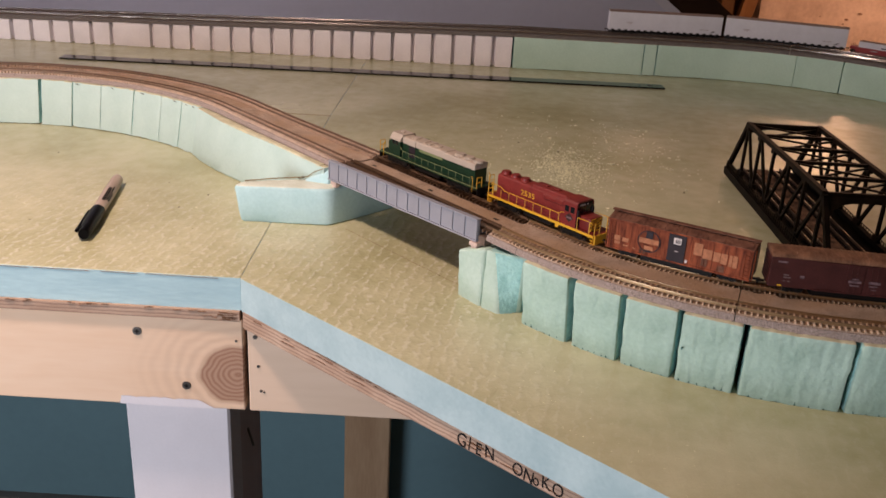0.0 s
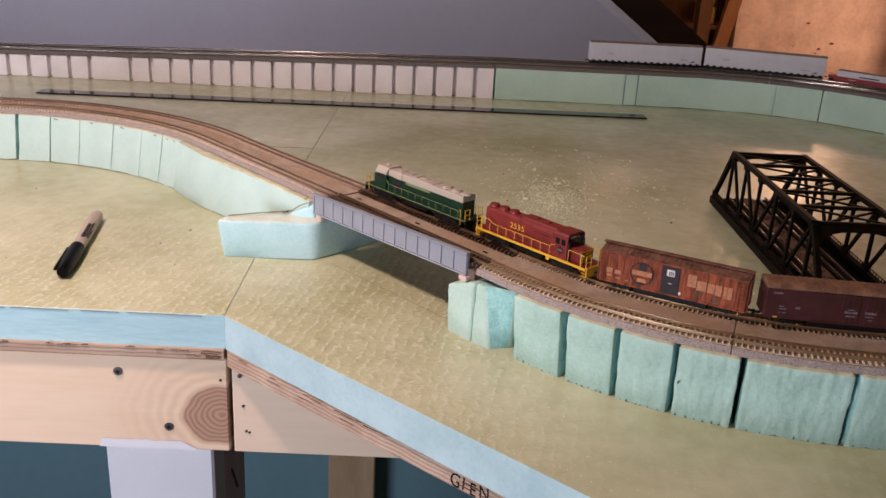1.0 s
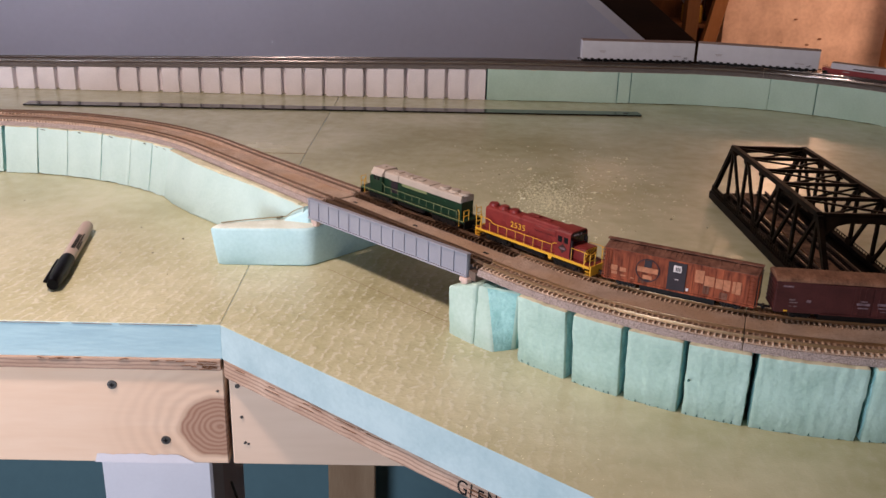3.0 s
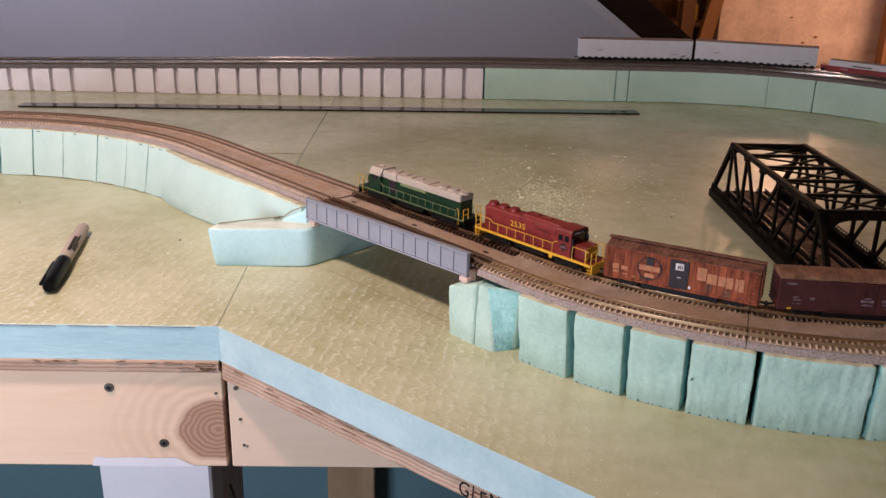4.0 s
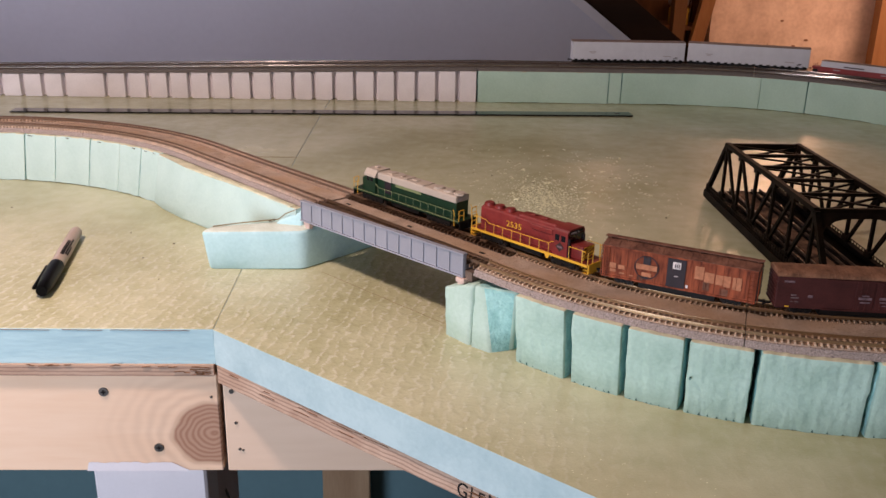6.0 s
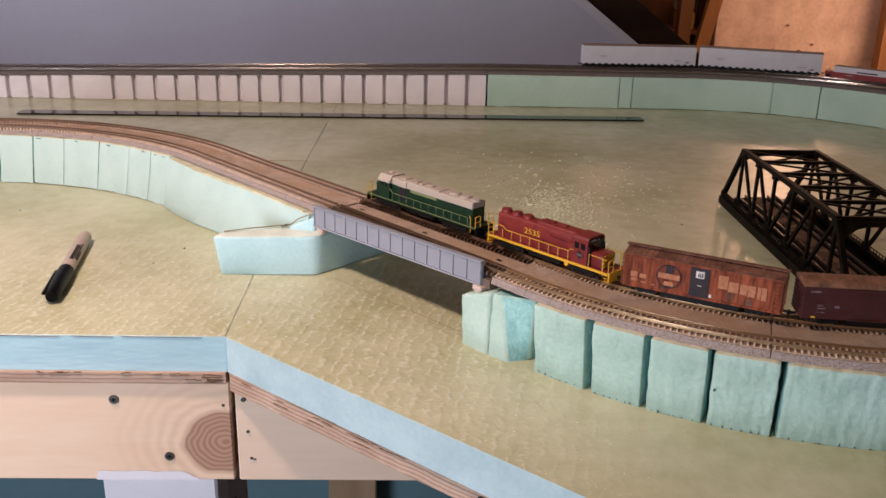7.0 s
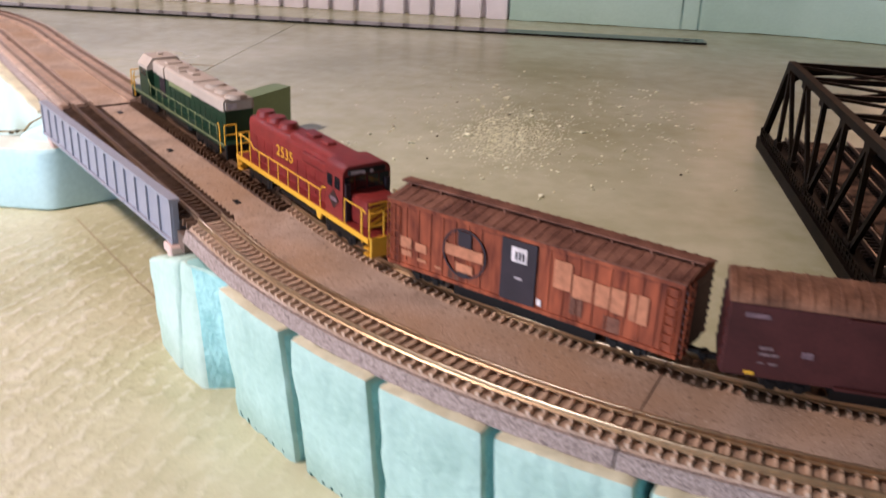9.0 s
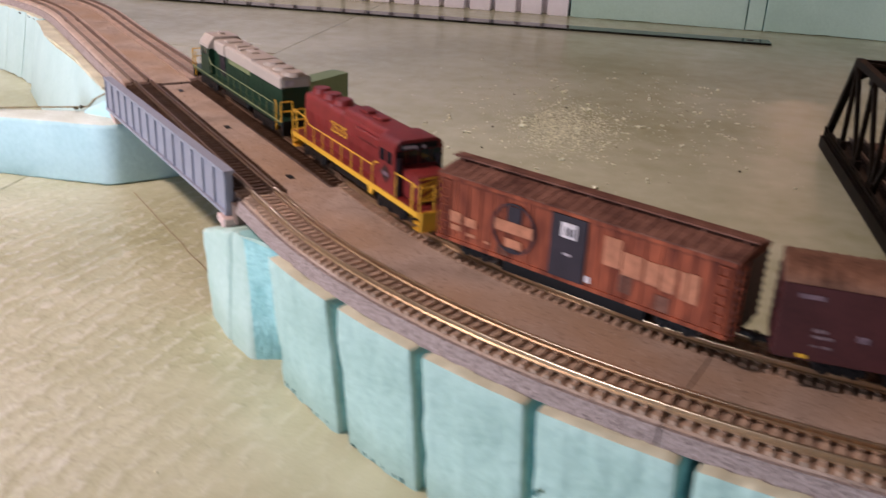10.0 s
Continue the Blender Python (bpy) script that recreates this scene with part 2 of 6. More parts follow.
M = {}
M["foam_top"] = foam_skin("foam_top", (0.453, 0.448, 0.255), (0.56, 0.555, 0.38), rough=0.25)
M["foam_side"] = material("foam_side", (0.36, 0.57, 0.63), rough=0.75, spec=0.2, vary=0.04, tint=(0.42, 0.63, 0.67), scale=34, fine=300, stretch=(0.35, 1, 1.6), bump=0.5, bump_scale=150)
M["foam_side_green"] = material("foam_side_green", (0.36, 0.52, 0.55), rough=0.75, spec=0.2, vary=0.04, tint=(0.43, 0.58, 0.60), scale=30, fine=300, bump=0.5, bump_scale=150)
M["foam_block"] = material("foam_block", (0.355, 0.55, 0.475), rough=0.8, spec=0.2, vary=0.08, tint=(0.42, 0.605, 0.54), scale=30, bump=0.7, bump_scale=240, depth=0.0010)
# rough cut foam; its turquoise also carries light glowing between the blocks
M["foam_rough_glow"] = material("foam_rough_glow", (0.26, 0.56, 0.545), rough=0.9, spec=0.1, vary=0.12, tint=(0.36, 0.65, 0.635), scale=90, bump=0.9, bump_scale=420, depth=0.0014)
M["foam_end"] = material("foam_end", (0.41, 0.60, 0.51), rough=0.8, spec=0.2, vary=0.06, tint=(0.48, 0.63, 0.57), scale=25, bump=0.45, bump_scale=260)
M["foam_abut"] = material("foam_abut", (0.41, 0.665, 0.70), rough=0.75, spec=0.2, vary=0.06, tint=(0.47, 0.70, 0.735), scale=25, bump=0.3, bump_scale=240)
M["abut_top"] = material("abut_top", (0.60, 0.68, 0.58), rough=0.6, spec=0.3, vary=0.1, tint=(0.62, 0.70, 0.64), scale=60, bump=0.3, bump_scale=400)
# foam darkened in colour for the shaded face of the offcut
M["foam_shade"] = material("foam_shade", (0.19, 0.26, 0.15), rough=0.7, spec=0.2, vary=0.08, scale=30, bump=0.3, bump_scale=260)
M["foam_cap"] = material("foam_cap", (0.55, 0.54, 0.38), rough=0.55, spec=0.3, vary=0.1, tint=(0.64, 0.62, 0.45), scale=60, bump=0.3, bump_scale=400)
M["foam_pale"] = material("foam_pale", (0.45, 0.625, 0.59), rough=0.75, spec=0.2, vary=0.03, tint=(0.49, 0.65, 0.615), scale=28, bump=0.6, bump_scale=180)
M["foam_back"] = material("foam_back", (0.48, 0.71, 0.60), rough=0.7, spec=0.25, vary=0.06, tint=(0.53, 0.74, 0.64), scale=12, bump=0.25, bump_scale=200)
M["white_foam"] = material("white_foam", (0.89, 0.85, 0.88), rough=0.7, spec=0.2, vary=0.05, scale=30, bump=0.4, bump_scale=500)
M["ballast"] = material("ballast", (0.25, 0.195, 0.175), rough=0.85, spec=0.2, vary=0.28, tint=(0.38, 0.31, 0.28), scale=1300, fine=4000, bump=0.7, bump_scale=1800)
speckle(M["ballast"], (0.09, 0.065, 0.06), (0.50, 0.43, 0.40))
M["ballast_grey"] = material("ballast_grey", (0.115, 0.10, 0.092), rough=0.75, spec=0.3, vary=0.3, tint=(0.19, 0.165, 0.15), scale=600, fine=2600, bump=0.5, bump_scale=1800)
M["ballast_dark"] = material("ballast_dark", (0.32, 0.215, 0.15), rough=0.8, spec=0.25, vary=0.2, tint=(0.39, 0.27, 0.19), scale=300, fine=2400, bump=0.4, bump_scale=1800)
M["ballast_brown"] = material("ballast_brown", (0.36, 0.265, 0.20), rough=0.8, spec=0.25, vary=0.18, tint=(0.46, 0.355, 0.285), scale=55, fine=2400, bump=0.6, bump_scale=1500)
speckle(M["ballast_brown"], (0.12, 0.075, 0.055), (0.60, 0.48, 0.39), lo=0.37, warm=(0.36, 0.22, 0.125))
M["rail_bridge"] = material("rail_bridge", (0.17, 0.105, 0.065), rough=0.5, metal=0.5, vary=0.12, scale=60, fine=900)
M["tie"] = material("tie", (0.56, 0.41, 0.295), rough=0.5, spec=0.3, vary=0.12, scale=500, fine=2000, random_shift=0.12)
# paler copy of the tie: light on the left tie ends put into colour
M["tie_pale"] = material("tie_pale", (0.66, 0.50, 0.395), rough=0.55, spec=0.3, vary=0.12, scale=500, fine=2000, random_shift=0.12)
M["tie_dark"] = material("tie_dark", (0.135, 0.078, 0.048), rough=0.6, spec=0.35, vary=0.2, scale=500, fine=2000, random_shift=0.2)
M["rail"] = material("rail", (0.48, 0.34, 0.205), rough=0.32, metal=0.85, vary=0.12, scale=60, fine=900, rough_vary=0.05)
# darker copy of the rail: the dark it mirrors put into its colour
M["rail_dark_left"] = material("rail_dark_left", (0.21, 0.135, 0.09), rough=0.45, metal=0.4, vary=0.15, scale=60, fine=900)
# darker ballast: shade between the left ties put into the colour
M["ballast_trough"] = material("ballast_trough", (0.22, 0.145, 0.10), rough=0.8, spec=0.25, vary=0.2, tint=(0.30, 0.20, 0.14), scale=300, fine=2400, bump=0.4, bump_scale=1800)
M["rail_back"] = material("rail_back", (0.56, 0.52, 0.49), rough=0.19, metal=0.9, vary=0.12, scale=60, fine=900, rough_vary=0.05)
M["joiner"] = material("joiner", (0.20, 0.13, 0.09), rough=0.6, spec=0.3, vary=0.2, scale=500)
M["splinter"] = material("splinter", (0.20, 0.10, 0.055), rough=0.9, spec=0.1, vary=0.3, scale=400)
M["truss_tie"] = material("truss_tie", (0.018, 0.012, 0.009), rough=0.6, spec=0.25, vary=0.2, scale=500)
M["truss_rail"] = material("truss_rail", (0.11, 0.08, 0.06), rough=0.35, metal=0.7, vary=0.1, scale=60)
M["girder"] = material("girder", (0.265, 0.278, 0.325), rough=0.5, spec=0.4, vary=0.05, scale=60, fine=600)
M["bridge_floor"] = material("bridge_floor", (0.15, 0.105, 0.082), rough=0.6, spec=0.35, vary=0.2, scale=200, fine=900)
M["nick"] = material("nick", (0.06, 0.16, 0.15), rough=0.9, spec=0.1, vary=0.2, scale=300)
M["shoe"] = material("shoe", (0.62, 0.46, 0.40), rough=0.7, spec=0.3, vary=0.08, scale=150)
M["black"] = material("black", (0.006, 0.0055, 0.0055), rough=0.5, spec=0.25, vary=0.2, scale=200, fine=900)
M["truss_black"] = material("truss_black", (0.0035, 0.0027, 0.0020), rough=0.55, spec=0.07, vary=0.3, tint=(0.010, 0.006, 0.0036), scale=80, fine=900)
M["wheel"] = material("wheel", (0.10, 0.085, 0.075), rough=0.4, metal=0.8, vary=0.2, scale=300)
M["loco_red"] = material("loco_red", (0.168, 0.0175, 0.0155), rough=0.45, spec=0.4, vary=0.12, tint=(0.205, 0.024, 0.019), scale=90, fine=900)
M["loco_yellow"] = material("loco_yellow", (0.68, 0.36, 0.03), rough=0.45, spec=0.4, vary=0.06, scale=150)
M["loco_green"] = material("loco_green", (0.004, 0.026, 0.011), rough=0.45, spec=0.4, vary=0.15, scale=90, fine=900)
M["loco_grey"] = material("loco_grey", (0.40, 0.335, 0.275), rough=0.6, spec=0.3, vary=0.06, scale=90, fine=900)
M["pale_line"] = material("pale_line", (0.17, 0.20, 0.09), rough=0.5, vary=0.05)
M["glass_dark"] = material("glass_dark", (0.010, 0.010, 0.012), rough=0.1, spec=0.6, vary=0.1)
M["rust"] = material("rust", (0.155, 0.030, 0.012), rough=0.7, spec=0.25, vary=0.3, tint=(0.28, 0.066, 0.027), scale=230, fine=900, stretch=(1, 1, 0.15), bump=0.2, bump_scale=900)
M["rust_roof"] = material("rust_roof", (0.11, 0.042, 0.028), rough=0.8, spec=0.2, vary=0.25, tint=(0.18, 0.080, 0.052), scale=130, fine=900)
M["cream"] = material("cream", (0.44, 0.175, 0.092), rough=0.7, spec=0.2, vary=0.22, scale=200, fine=800)
M["door_dark"] = material("door_dark", (0.022, 0.014, 0.018), rough=0.6, spec=0.3, vary=0.25, scale=120, fine=700)
M["label_grey"] = material("label_grey", (0.42, 0.36, 0.36), rough=0.7, spec=0.2, vary=0.2, scale=300)
M["label_white"] = material("label_white", (0.66, 0.60, 0.58), rough=0.7, spec=0.2, vary=0.15, scale=300)
M["mark_dull"] = material("mark_dull", (0.155, 0.10, 0.10), rough=0.7, spec=0.2, vary=0.45, scale=900)
M["faded_mark"] = material("faded_mark", (0.16, 0.10, 0.11), rough=0.7, spec=0.2, vary=0.35, scale=500)
M["maroon"] = material("maroon", (0.048, 0.0100, 0.0085), rough=0.55, spec=0.35, vary=0.12, tint=(0.066, 0.0155, 0.014), scale=70, fine=800)
M["maroon_roof"] = material("maroon_roof", (0.13, 0.058, 0.033), rough=0.75, spec=0.25, vary=0.25, tint=(0.20, 0.095, 0.055), scale=120, fine=900)
M["rack_white"] = material("rack_white", (0.66, 0.66, 0.70), rough=0.6, spec=0.3, vary=0.05, scale=60, fine=600)
M["rack_roof"] = material("rack_roof", (0.22, 0.15, 0.13), rough=0.7, vary=0.15, scale=60)
M["well_red"] = material("well_red", (0.28, 0.03, 0.03), rough=0.5, vary=0.12, scale=80)
M["marker_grey"] = material("marker_grey", (0.42, 0.33, 0.28), rough=0.45, spec=0.4, vary=0.04, scale=60)
M["marker_black"] = material("marker_black", (0.0025, 0.0025, 0.003), rough=0.35, spec=0.08, vary=0.1)
M["ink"] = material("ink", (0.012, 0.010, 0.010), rough=0.6, spec=0.2, vary=0.1)
M["ruler"] = material("ruler", (0.006, 0.007, 0.006), rough=0.12, spec=0.5, vary=0.1, scale=20)
M["screw"] = material("screw", (0.16, 0.15, 0.14), rough=0.4, metal=0.9, vary=0.2, scale=300)
M["board"] = wood("board", (0.85, 0.63, 0.47), (0.74, 0.475, 0.31), axis="X", scale=9, knot=(-0.0955, 0.8595, 0.9175), knot_colour=(0.21, 0.06, 0.03))
M["board_pale"] = wood("board_pale", (0.82, 0.62, 0.48), (0.72, 0.52, 0.38), axis="X", scale=8)
M["leg_wood"] = wood("leg_wood", (0.52, 0.36, 0.23), (0.36, 0.22, 0.13), axis="Z", scale=12)
M["leg_side"] = wood("leg_side", (0.66, 0.58, 0.60), (0.54, 0.46, 0.47), axis="Z", scale=12)
M["ply"] = plies("ply", 0.956, 0.0186)
M["white_paint"] = material("white_paint", (0.72, 0.70, 0.74), rough=0.5, spec=0.35, vary=0.03, scale=25, bump=0.15, bump_scale=150)
M["teal_wall"] = material("teal_wall", (0.13, 0.26, 0.30), rough=0.6, spec=0.3, vary=0.06, scale=4, fine=60, bump=0.1, bump_scale=120)
M["tread"] = wood("tread", (0.02, 0.008, 0.005), (0.011, 0.005, 0.003), axis="Y", scale=10)
M["grey_wall"] = material("grey_wall", (0.64, 0.64, 0.72), rough=0.7, spec=0.25, vary=0.04, scale=3, fine=50, bump=0.1, bump_scale=90)
M["peach_wall"] = material("peach_wall", (0.72, 0.53, 0.44), rough=0.75, spec=0.25, vary=0.10, tint=(0.80, 0.63, 0.54), scale=5, fine=40, bump=0.6, bump_scale=30)
M["chip"] = material("chip", (0.28, 0.13, 0.07), rough=0.9, vary=0.2, scale=30)
# stud timber with lamplight put into a lighter colour
M["stud_lit"] = wood("stud_lit", (0.24, 0.12, 0.055), (0.15, 0.065, 0.03), axis="Z", scale=10)
M["stringer"] = wood("stringer", (0.040, 0.016, 0.007), (0.020, 0.008, 0.004), axis="X", scale=10)
M["truss_deck"] = material("truss_deck", (0.05, 0.028, 0.017), rough=0.8, spec=0.2, vary=0.4, tint=(0.16, 0.085, 0.05), scale=90, fine=900)
M["emblem"] = material("emblem", (0.030, 0.010, 0.008), rough=0.5, vary=0.15)
M["stud"] = wood("stud", (0.20, 0.085, 0.035), (0.10, 0.04, 0.018), axis="Z", scale=10)
M["brace"] = wood("brace", (0.40, 0.20, 0.09), (0.27, 0.12, 0.05), axis="Z", scale=10)
M["plaster"] = material("plaster", (0.55, 0.53, 0.50), rough=0.8, vary=0.05, scale=3, fine=40)
M["concrete"] = material("concrete", (0.13, 0.12, 0.11), rough=0.7, vary=0.15, scale=4, fine=60, bump=0.2, bump_scale=80)
M["yellow_box"] = material("yellow_box", (0.55, 0.33, 0.04), rough=0.5, vary=0.1, scale=20)
M["foam_score"] = material("foam_score", (0.25, 0.20, 0.11), rough=0.8, spec=0.2, vary=0.2, scale=200)
M["crumb"] = material("crumb", (0.80, 0.79, 0.57), rough=0.8, spec=0.2, vary=0.1, scale=200)
M["dirt"] = material("dirt", (0.09, 0.08, 0.05), rough=0.9, spec=0.1, vary=0.2, scale=200)


# ---- helpers of shape ----
def finish(name, bm, mats, smooth=False):
    me = bpy.data.meshes.new(name)
    bmesh.ops.recalc_face_normals(bm, faces=bm.faces)
    if smooth:
        for f in bm.faces:
            f.smooth = True
    bm.to_mesh(me)
    bm.free()
    for m in (mats if isinstance(mats, (list, tuple)) else [mats]):
        me.materials.append(m)
    if smooth:
        me.set_sharp_from_angle(angle=radians(35))
    return me


def part(name, bm, mat, parent, label="", smooth=False, at=None):
    """One mesh object under a thing or under a part. at: the thing's own place, where the bmesh is in world metres."""
    if at is not None:
        bmesh.ops.translate(bm, verts=bm.verts, vec=-Vector(at))
    ob = new(name, finish(name, bm, mat, smooth))
    ob.parent = parent
    return tagged(ob, label) if label else ob


def thing(name, loc, label, category, group="", kind="", rz=0.0):
    ob = new(name)
    ob.empty_display_size = 0.02
    ob.matrix_basis = pose(*loc, 0, 0, rz)
    return tagged(ob, label, category, group, kind)


def solid(name, bm, mat, at, label, category, group="", kind="", smooth=False):
    """A thing that is one mesh, given in world metres, with its origin at its base."""
    bmesh.ops.translate(bm, verts=bm.verts, vec=-Vector(at))
    ob = new(name, finish(name, bm, mat, smooth))
    ob.location = at
    return tagged(ob, label, category, group, kind)


def box(bm, x0, x1, y0, y1, z0, z1, bev=0.0, mi=0, seg=1):
    r = bmesh.ops.create_cube(bm, size=1)
    vs = r["verts"]
    for v in vs:
        v.co = Vector(((x0 + x1) / 2 + v.co.x * (x1 - x0), (y0 + y1) / 2 + v.co.y * (y1 - y0), (z0 + z1) / 2 + v.co.z * (z1 - z0)))
    fs = list({f for v in vs for f in v.link_faces})
    for f in fs:
        f.material_index = mi
    if bev:
        es = list({e for v in vs for e in v.link_edges})
        out = bmesh.ops.bevel(bm, geom=es, offset=bev, segments=seg, affect="EDGES", profile=0.5)
        for f in out["faces"]:
            f.material_index = mi
    return bm


def prism(bm, poly, z0, z1, mi=0, top=None):
    """An upright prism over a plan polygon. z1 may be a list, a height for each corner. top: material of the upper face."""
    zs = z1 if isinstance(z1, (list, tuple)) else [z1] * len(poly)
    lo = [bm.verts.new((x, y, z0)) for x, y in poly]
    hi = [bm.verts.new((x, y, z)) for (x, y), z in zip(poly, zs)]
    fs = [bm.faces.new(lo[::-1]), bm.faces.new(hi)]
    k = len(poly)
    for i in range(k):
        fs.append(bm.faces.new((lo[i], lo[(i + 1) % k], hi[(i + 1) % k], hi[i])))
    for f in fs:
        f.material_index = mi
    if top is not None:
        fs[1].material_index = top
    return fs


def rod(bm, a, b, r, n=6, mi=0):
    """A round bar between two points."""
    a, b = Vector(a), Vector(b)
    d = (b - a)
    q = d.to_track_quat("Z", "Y").to_matrix()
    rings = []
    for p in (a, b):
        rings.append([bm.verts.new(p + q @ Vector((r * math.cos(2 * math.pi * i / n), r * math.sin(2 * math.pi * i / n), 0))) for i in range(n)])
    fs = [bm.faces.new(rings[0][::-1]), bm.faces.new(rings[1])]
    for i in range(n):
        fs.append(bm.faces.new((rings[0][i], rings[0][(i + 1) % n], rings[1][(i + 1) % n], rings[1][i])))
    for f in fs:
        f.material_index = mi


def beam(bm, a, b, w, h, up=(0, 0, 1), mi=0):
    """A rectangular bar between two points, w across and h in the direction of up."""
    a, b = Vector(a), Vector(b)
    d = (b - a).normalized()
    side = d.cross(Vector(up)).normalized()
    u = side.cross(d)
    vs = []
    for p in (a, b):
        for i, j in ((-1, -1), (1, -1), (1, 1), (-1, 1)):
            vs.append(bm.verts.new(p + side * i * w / 2 + u * j * h / 2))
    for q in ((3, 2, 1, 0), (4, 5, 6, 7), (0, 1, 5, 4), (1, 2, 6, 5), (2, 3, 7, 6), (3, 0, 4, 7)):
        bm.faces.new([vs[i] for i in q]).material_index = mi


def cyl(bm, c, r, h, axis="Z", n=16, mi=0, r2=None):
    c = Vector(c)
    d = {"X": Vector((1, 0, 0)), "Y": Vector((0, 1, 0)), "Z": Vector((0, 0, 1))}[axis]
    q = d.to_track_quat("Z", "Y").to_matrix()
    rings = [[bm.verts.new(c + q @ Vector((rr * math.cos(2 * math.pi * i / n), rr * math.sin(2 * math.pi * i / n), z))) for i in range(n)] for rr, z in ((r, -h / 2), (r if r2 is None else r2, h / 2))]
    fs = [bm.faces.new(rings[0][::-1]), bm.faces.new(rings[1])]
    for i in range(n):
        fs.append(bm.faces.new((rings[0][i], rings[0][(i + 1) % n], rings[1][(i + 1) % n], rings[1][i])))
    for f in fs:
        f.material_index = mi


def extrude_profile(bm, prof, x0, x1, mi=0):
    """A closed (y, z) profile run along x."""
    a = [bm.verts.new((x0, y, z)) for y, z in prof]
    b = [bm.verts.new((x1, y, z)) for y, z in prof]
    k = len(prof)
    fs = [bm.faces.new(a[::-1]), bm.faces.new(b)] + [bm.faces.new((a[i], a[(i + 1) % k], b[(i + 1) % k], b[i])) for i in range(k)]
    for f in fs:
        f.material_index = mi
    return fs


def roughen(bm, amount, scale, cuts=0, seed=0.0):
    """Fine unevenness of cut foam: subdivides and pushes the surface in and out."""
    if cuts:
        bmesh.ops.subdivide_edges(bm, edges=list(bm.edges), cuts=cuts, use_grid_fill=True)
    bm.normal_update()
    for v in bm.verts:
        v.co += v.normal * amount * noise.noise(v.co * scale + Vector((seed, seed * 1.7, 0)))


def letters(text, size, mat, depth=0.00008):
    """A mesh of letters in the built-in font, flat in x and y, from the origin on."""
    c = bpy.data.curves.new("letters", "FONT")
    c.body, c.size, c.extrude, c.resolution_u = text, size, depth, 3
    ob = bpy.data.objects.new("letters", c)
    scene.collection.objects.link(ob)
    bpy.context.view_layer.update()
    me = bpy.data.meshes.new_from_object(ob.evaluated_get(bpy.context.evaluated_depsgraph_get()))
    bpy.data.objects.remove(ob)
    bpy.data.curves.remove(c)
    me.materials.clear()
    me.materials.append(mat)
    return me


# ---- the plan ----
TOP = 1.0            # upper face of the foam board
RISE = 0.0508        # two-inch foam risers
TH = radians(-48.4)
U, N = Vector((math.cos(TH), math.sin(TH))), Vector((-math.sin(TH), math.cos(TH)))
O = Vector((0.0323, 0.9225))
R1, S1, R2, S2 = 0.3372, 0.1175, 0.3257, 0.3217
C1, C2 = O + S1 * U + R1 * N, O - S2 * U - R2 * N
NEAR, FAR = 0.0065, 0.0445


def main_line(s, off):
    """Plan of the front line: s along the nearest rail, off away from the front edge. It is a little narrower on the left."""
    if off > 0:
        off *= 0.86 + 0.14 * min(1.0, max(0.0, (s + 0.25) / 0.30))
    if s > S1:
        a = (s - S1) / R1
        return C1 + (R1 - off) * (U * math.sin(a) - N * math.cos(a))
    if s < -S2:
        a = (-s - S2) / R2
        return C2 + (R2 + off) * (-U * math.sin(a) + N * math.cos(a))
    return O + s * U + off * N


BX, BY, BR = 0.46, 1.748, 0.402


def back_line(s, off):
    """Plan of the line along the back: s is x on the straight; it bends to the front on the right."""
    if s > BX:
        a = (s - BX) / BR
        r = BR + off
        return Vector((BX + r * math.sin(a), BY - BR + r * math.cos(a)))
    return Vector((s, BY + off))


def back_height(s):
    """The white risers fall by two in a hundred to the left."""
    return TOP + RISE - max(0.0, 0.15 - s) * 0.02


def sweep(bm, f, s0, s1, prof, zf, step=0.006, mi=0, face_mi=None):
    """A closed (off, z) profile carried along a line, with closed ends."""
    k = max(1, int(math.ceil((s1 - s0) / step)))
    rings = []
    for i in range(k + 1):
        s = s0 + (s1 - s0) * i / k
        rings.append([bm.verts.new((*f(s, o), zf(s) + z)) for o, z in prof])
    m = len(prof)
    bm.faces.new(rings[0][::-1]).material_index = mi
    bm.faces.new(rings[-1]).material_index = mi
    for a, b in zip(rings, rings[1:]):
        for i in range(m):
            bm.faces.new((a[i], a[(i + 1) % m], b[(i + 1) % m], b[i])).material_index = face_mi[i] if face_mi else mi


def heading(f, s, off):
    d = f(s + 0.002, off) - f(s - 0.002, off)
    return math.degrees(math.atan2(d.y, d.x))


# ---- the room ----
def slab(name, x0, x1, y0, y1, z0, z1, mat, label, category):
    bm = bmesh.new()
    box(bm, x0, x1, y0, y1, z0, z1)
    return solid(name, bm, mat, ((x0 + x1) / 2, (y0 + y1) / 2, z0), label, category, kind="structure")


slab("floor", -3.2, 6.2, -2.6, 7.2, -0.1, 0.0, M["concrete"], "dark grey concrete basement floor", "floor")
slab("ceiling", -3.2, 6.2, -2.6, 7.2, 2.36, 2.46, M["plaster"], "pale basement ceiling", "ceiling")
slab("wall_west", -3.32, -3.2, -2.6, 7.2, 0.0, 2.36, M["plaster"], "pale plain basement wall", "wall")
slab("wall_south", -3.2, 6.2, -2.72, -2.6, 0.0, 2.36, M["plaster"], "pale plain basement wall", "wall")
slab("wall_east", 6.2, 6.32, -2.6, 7.2, 0.0, 2.36, M["plaster"], "pale plain basement wall", "wall")
# out of view, added so the foam skin reflects something dark on the right
slab("wall_unseen", 3.272, 6.2, 6.52, 6.64, 0.0, 2.36, M["stringer"], "unseen dark wall added to darken reflections in the foam skin", "wall")
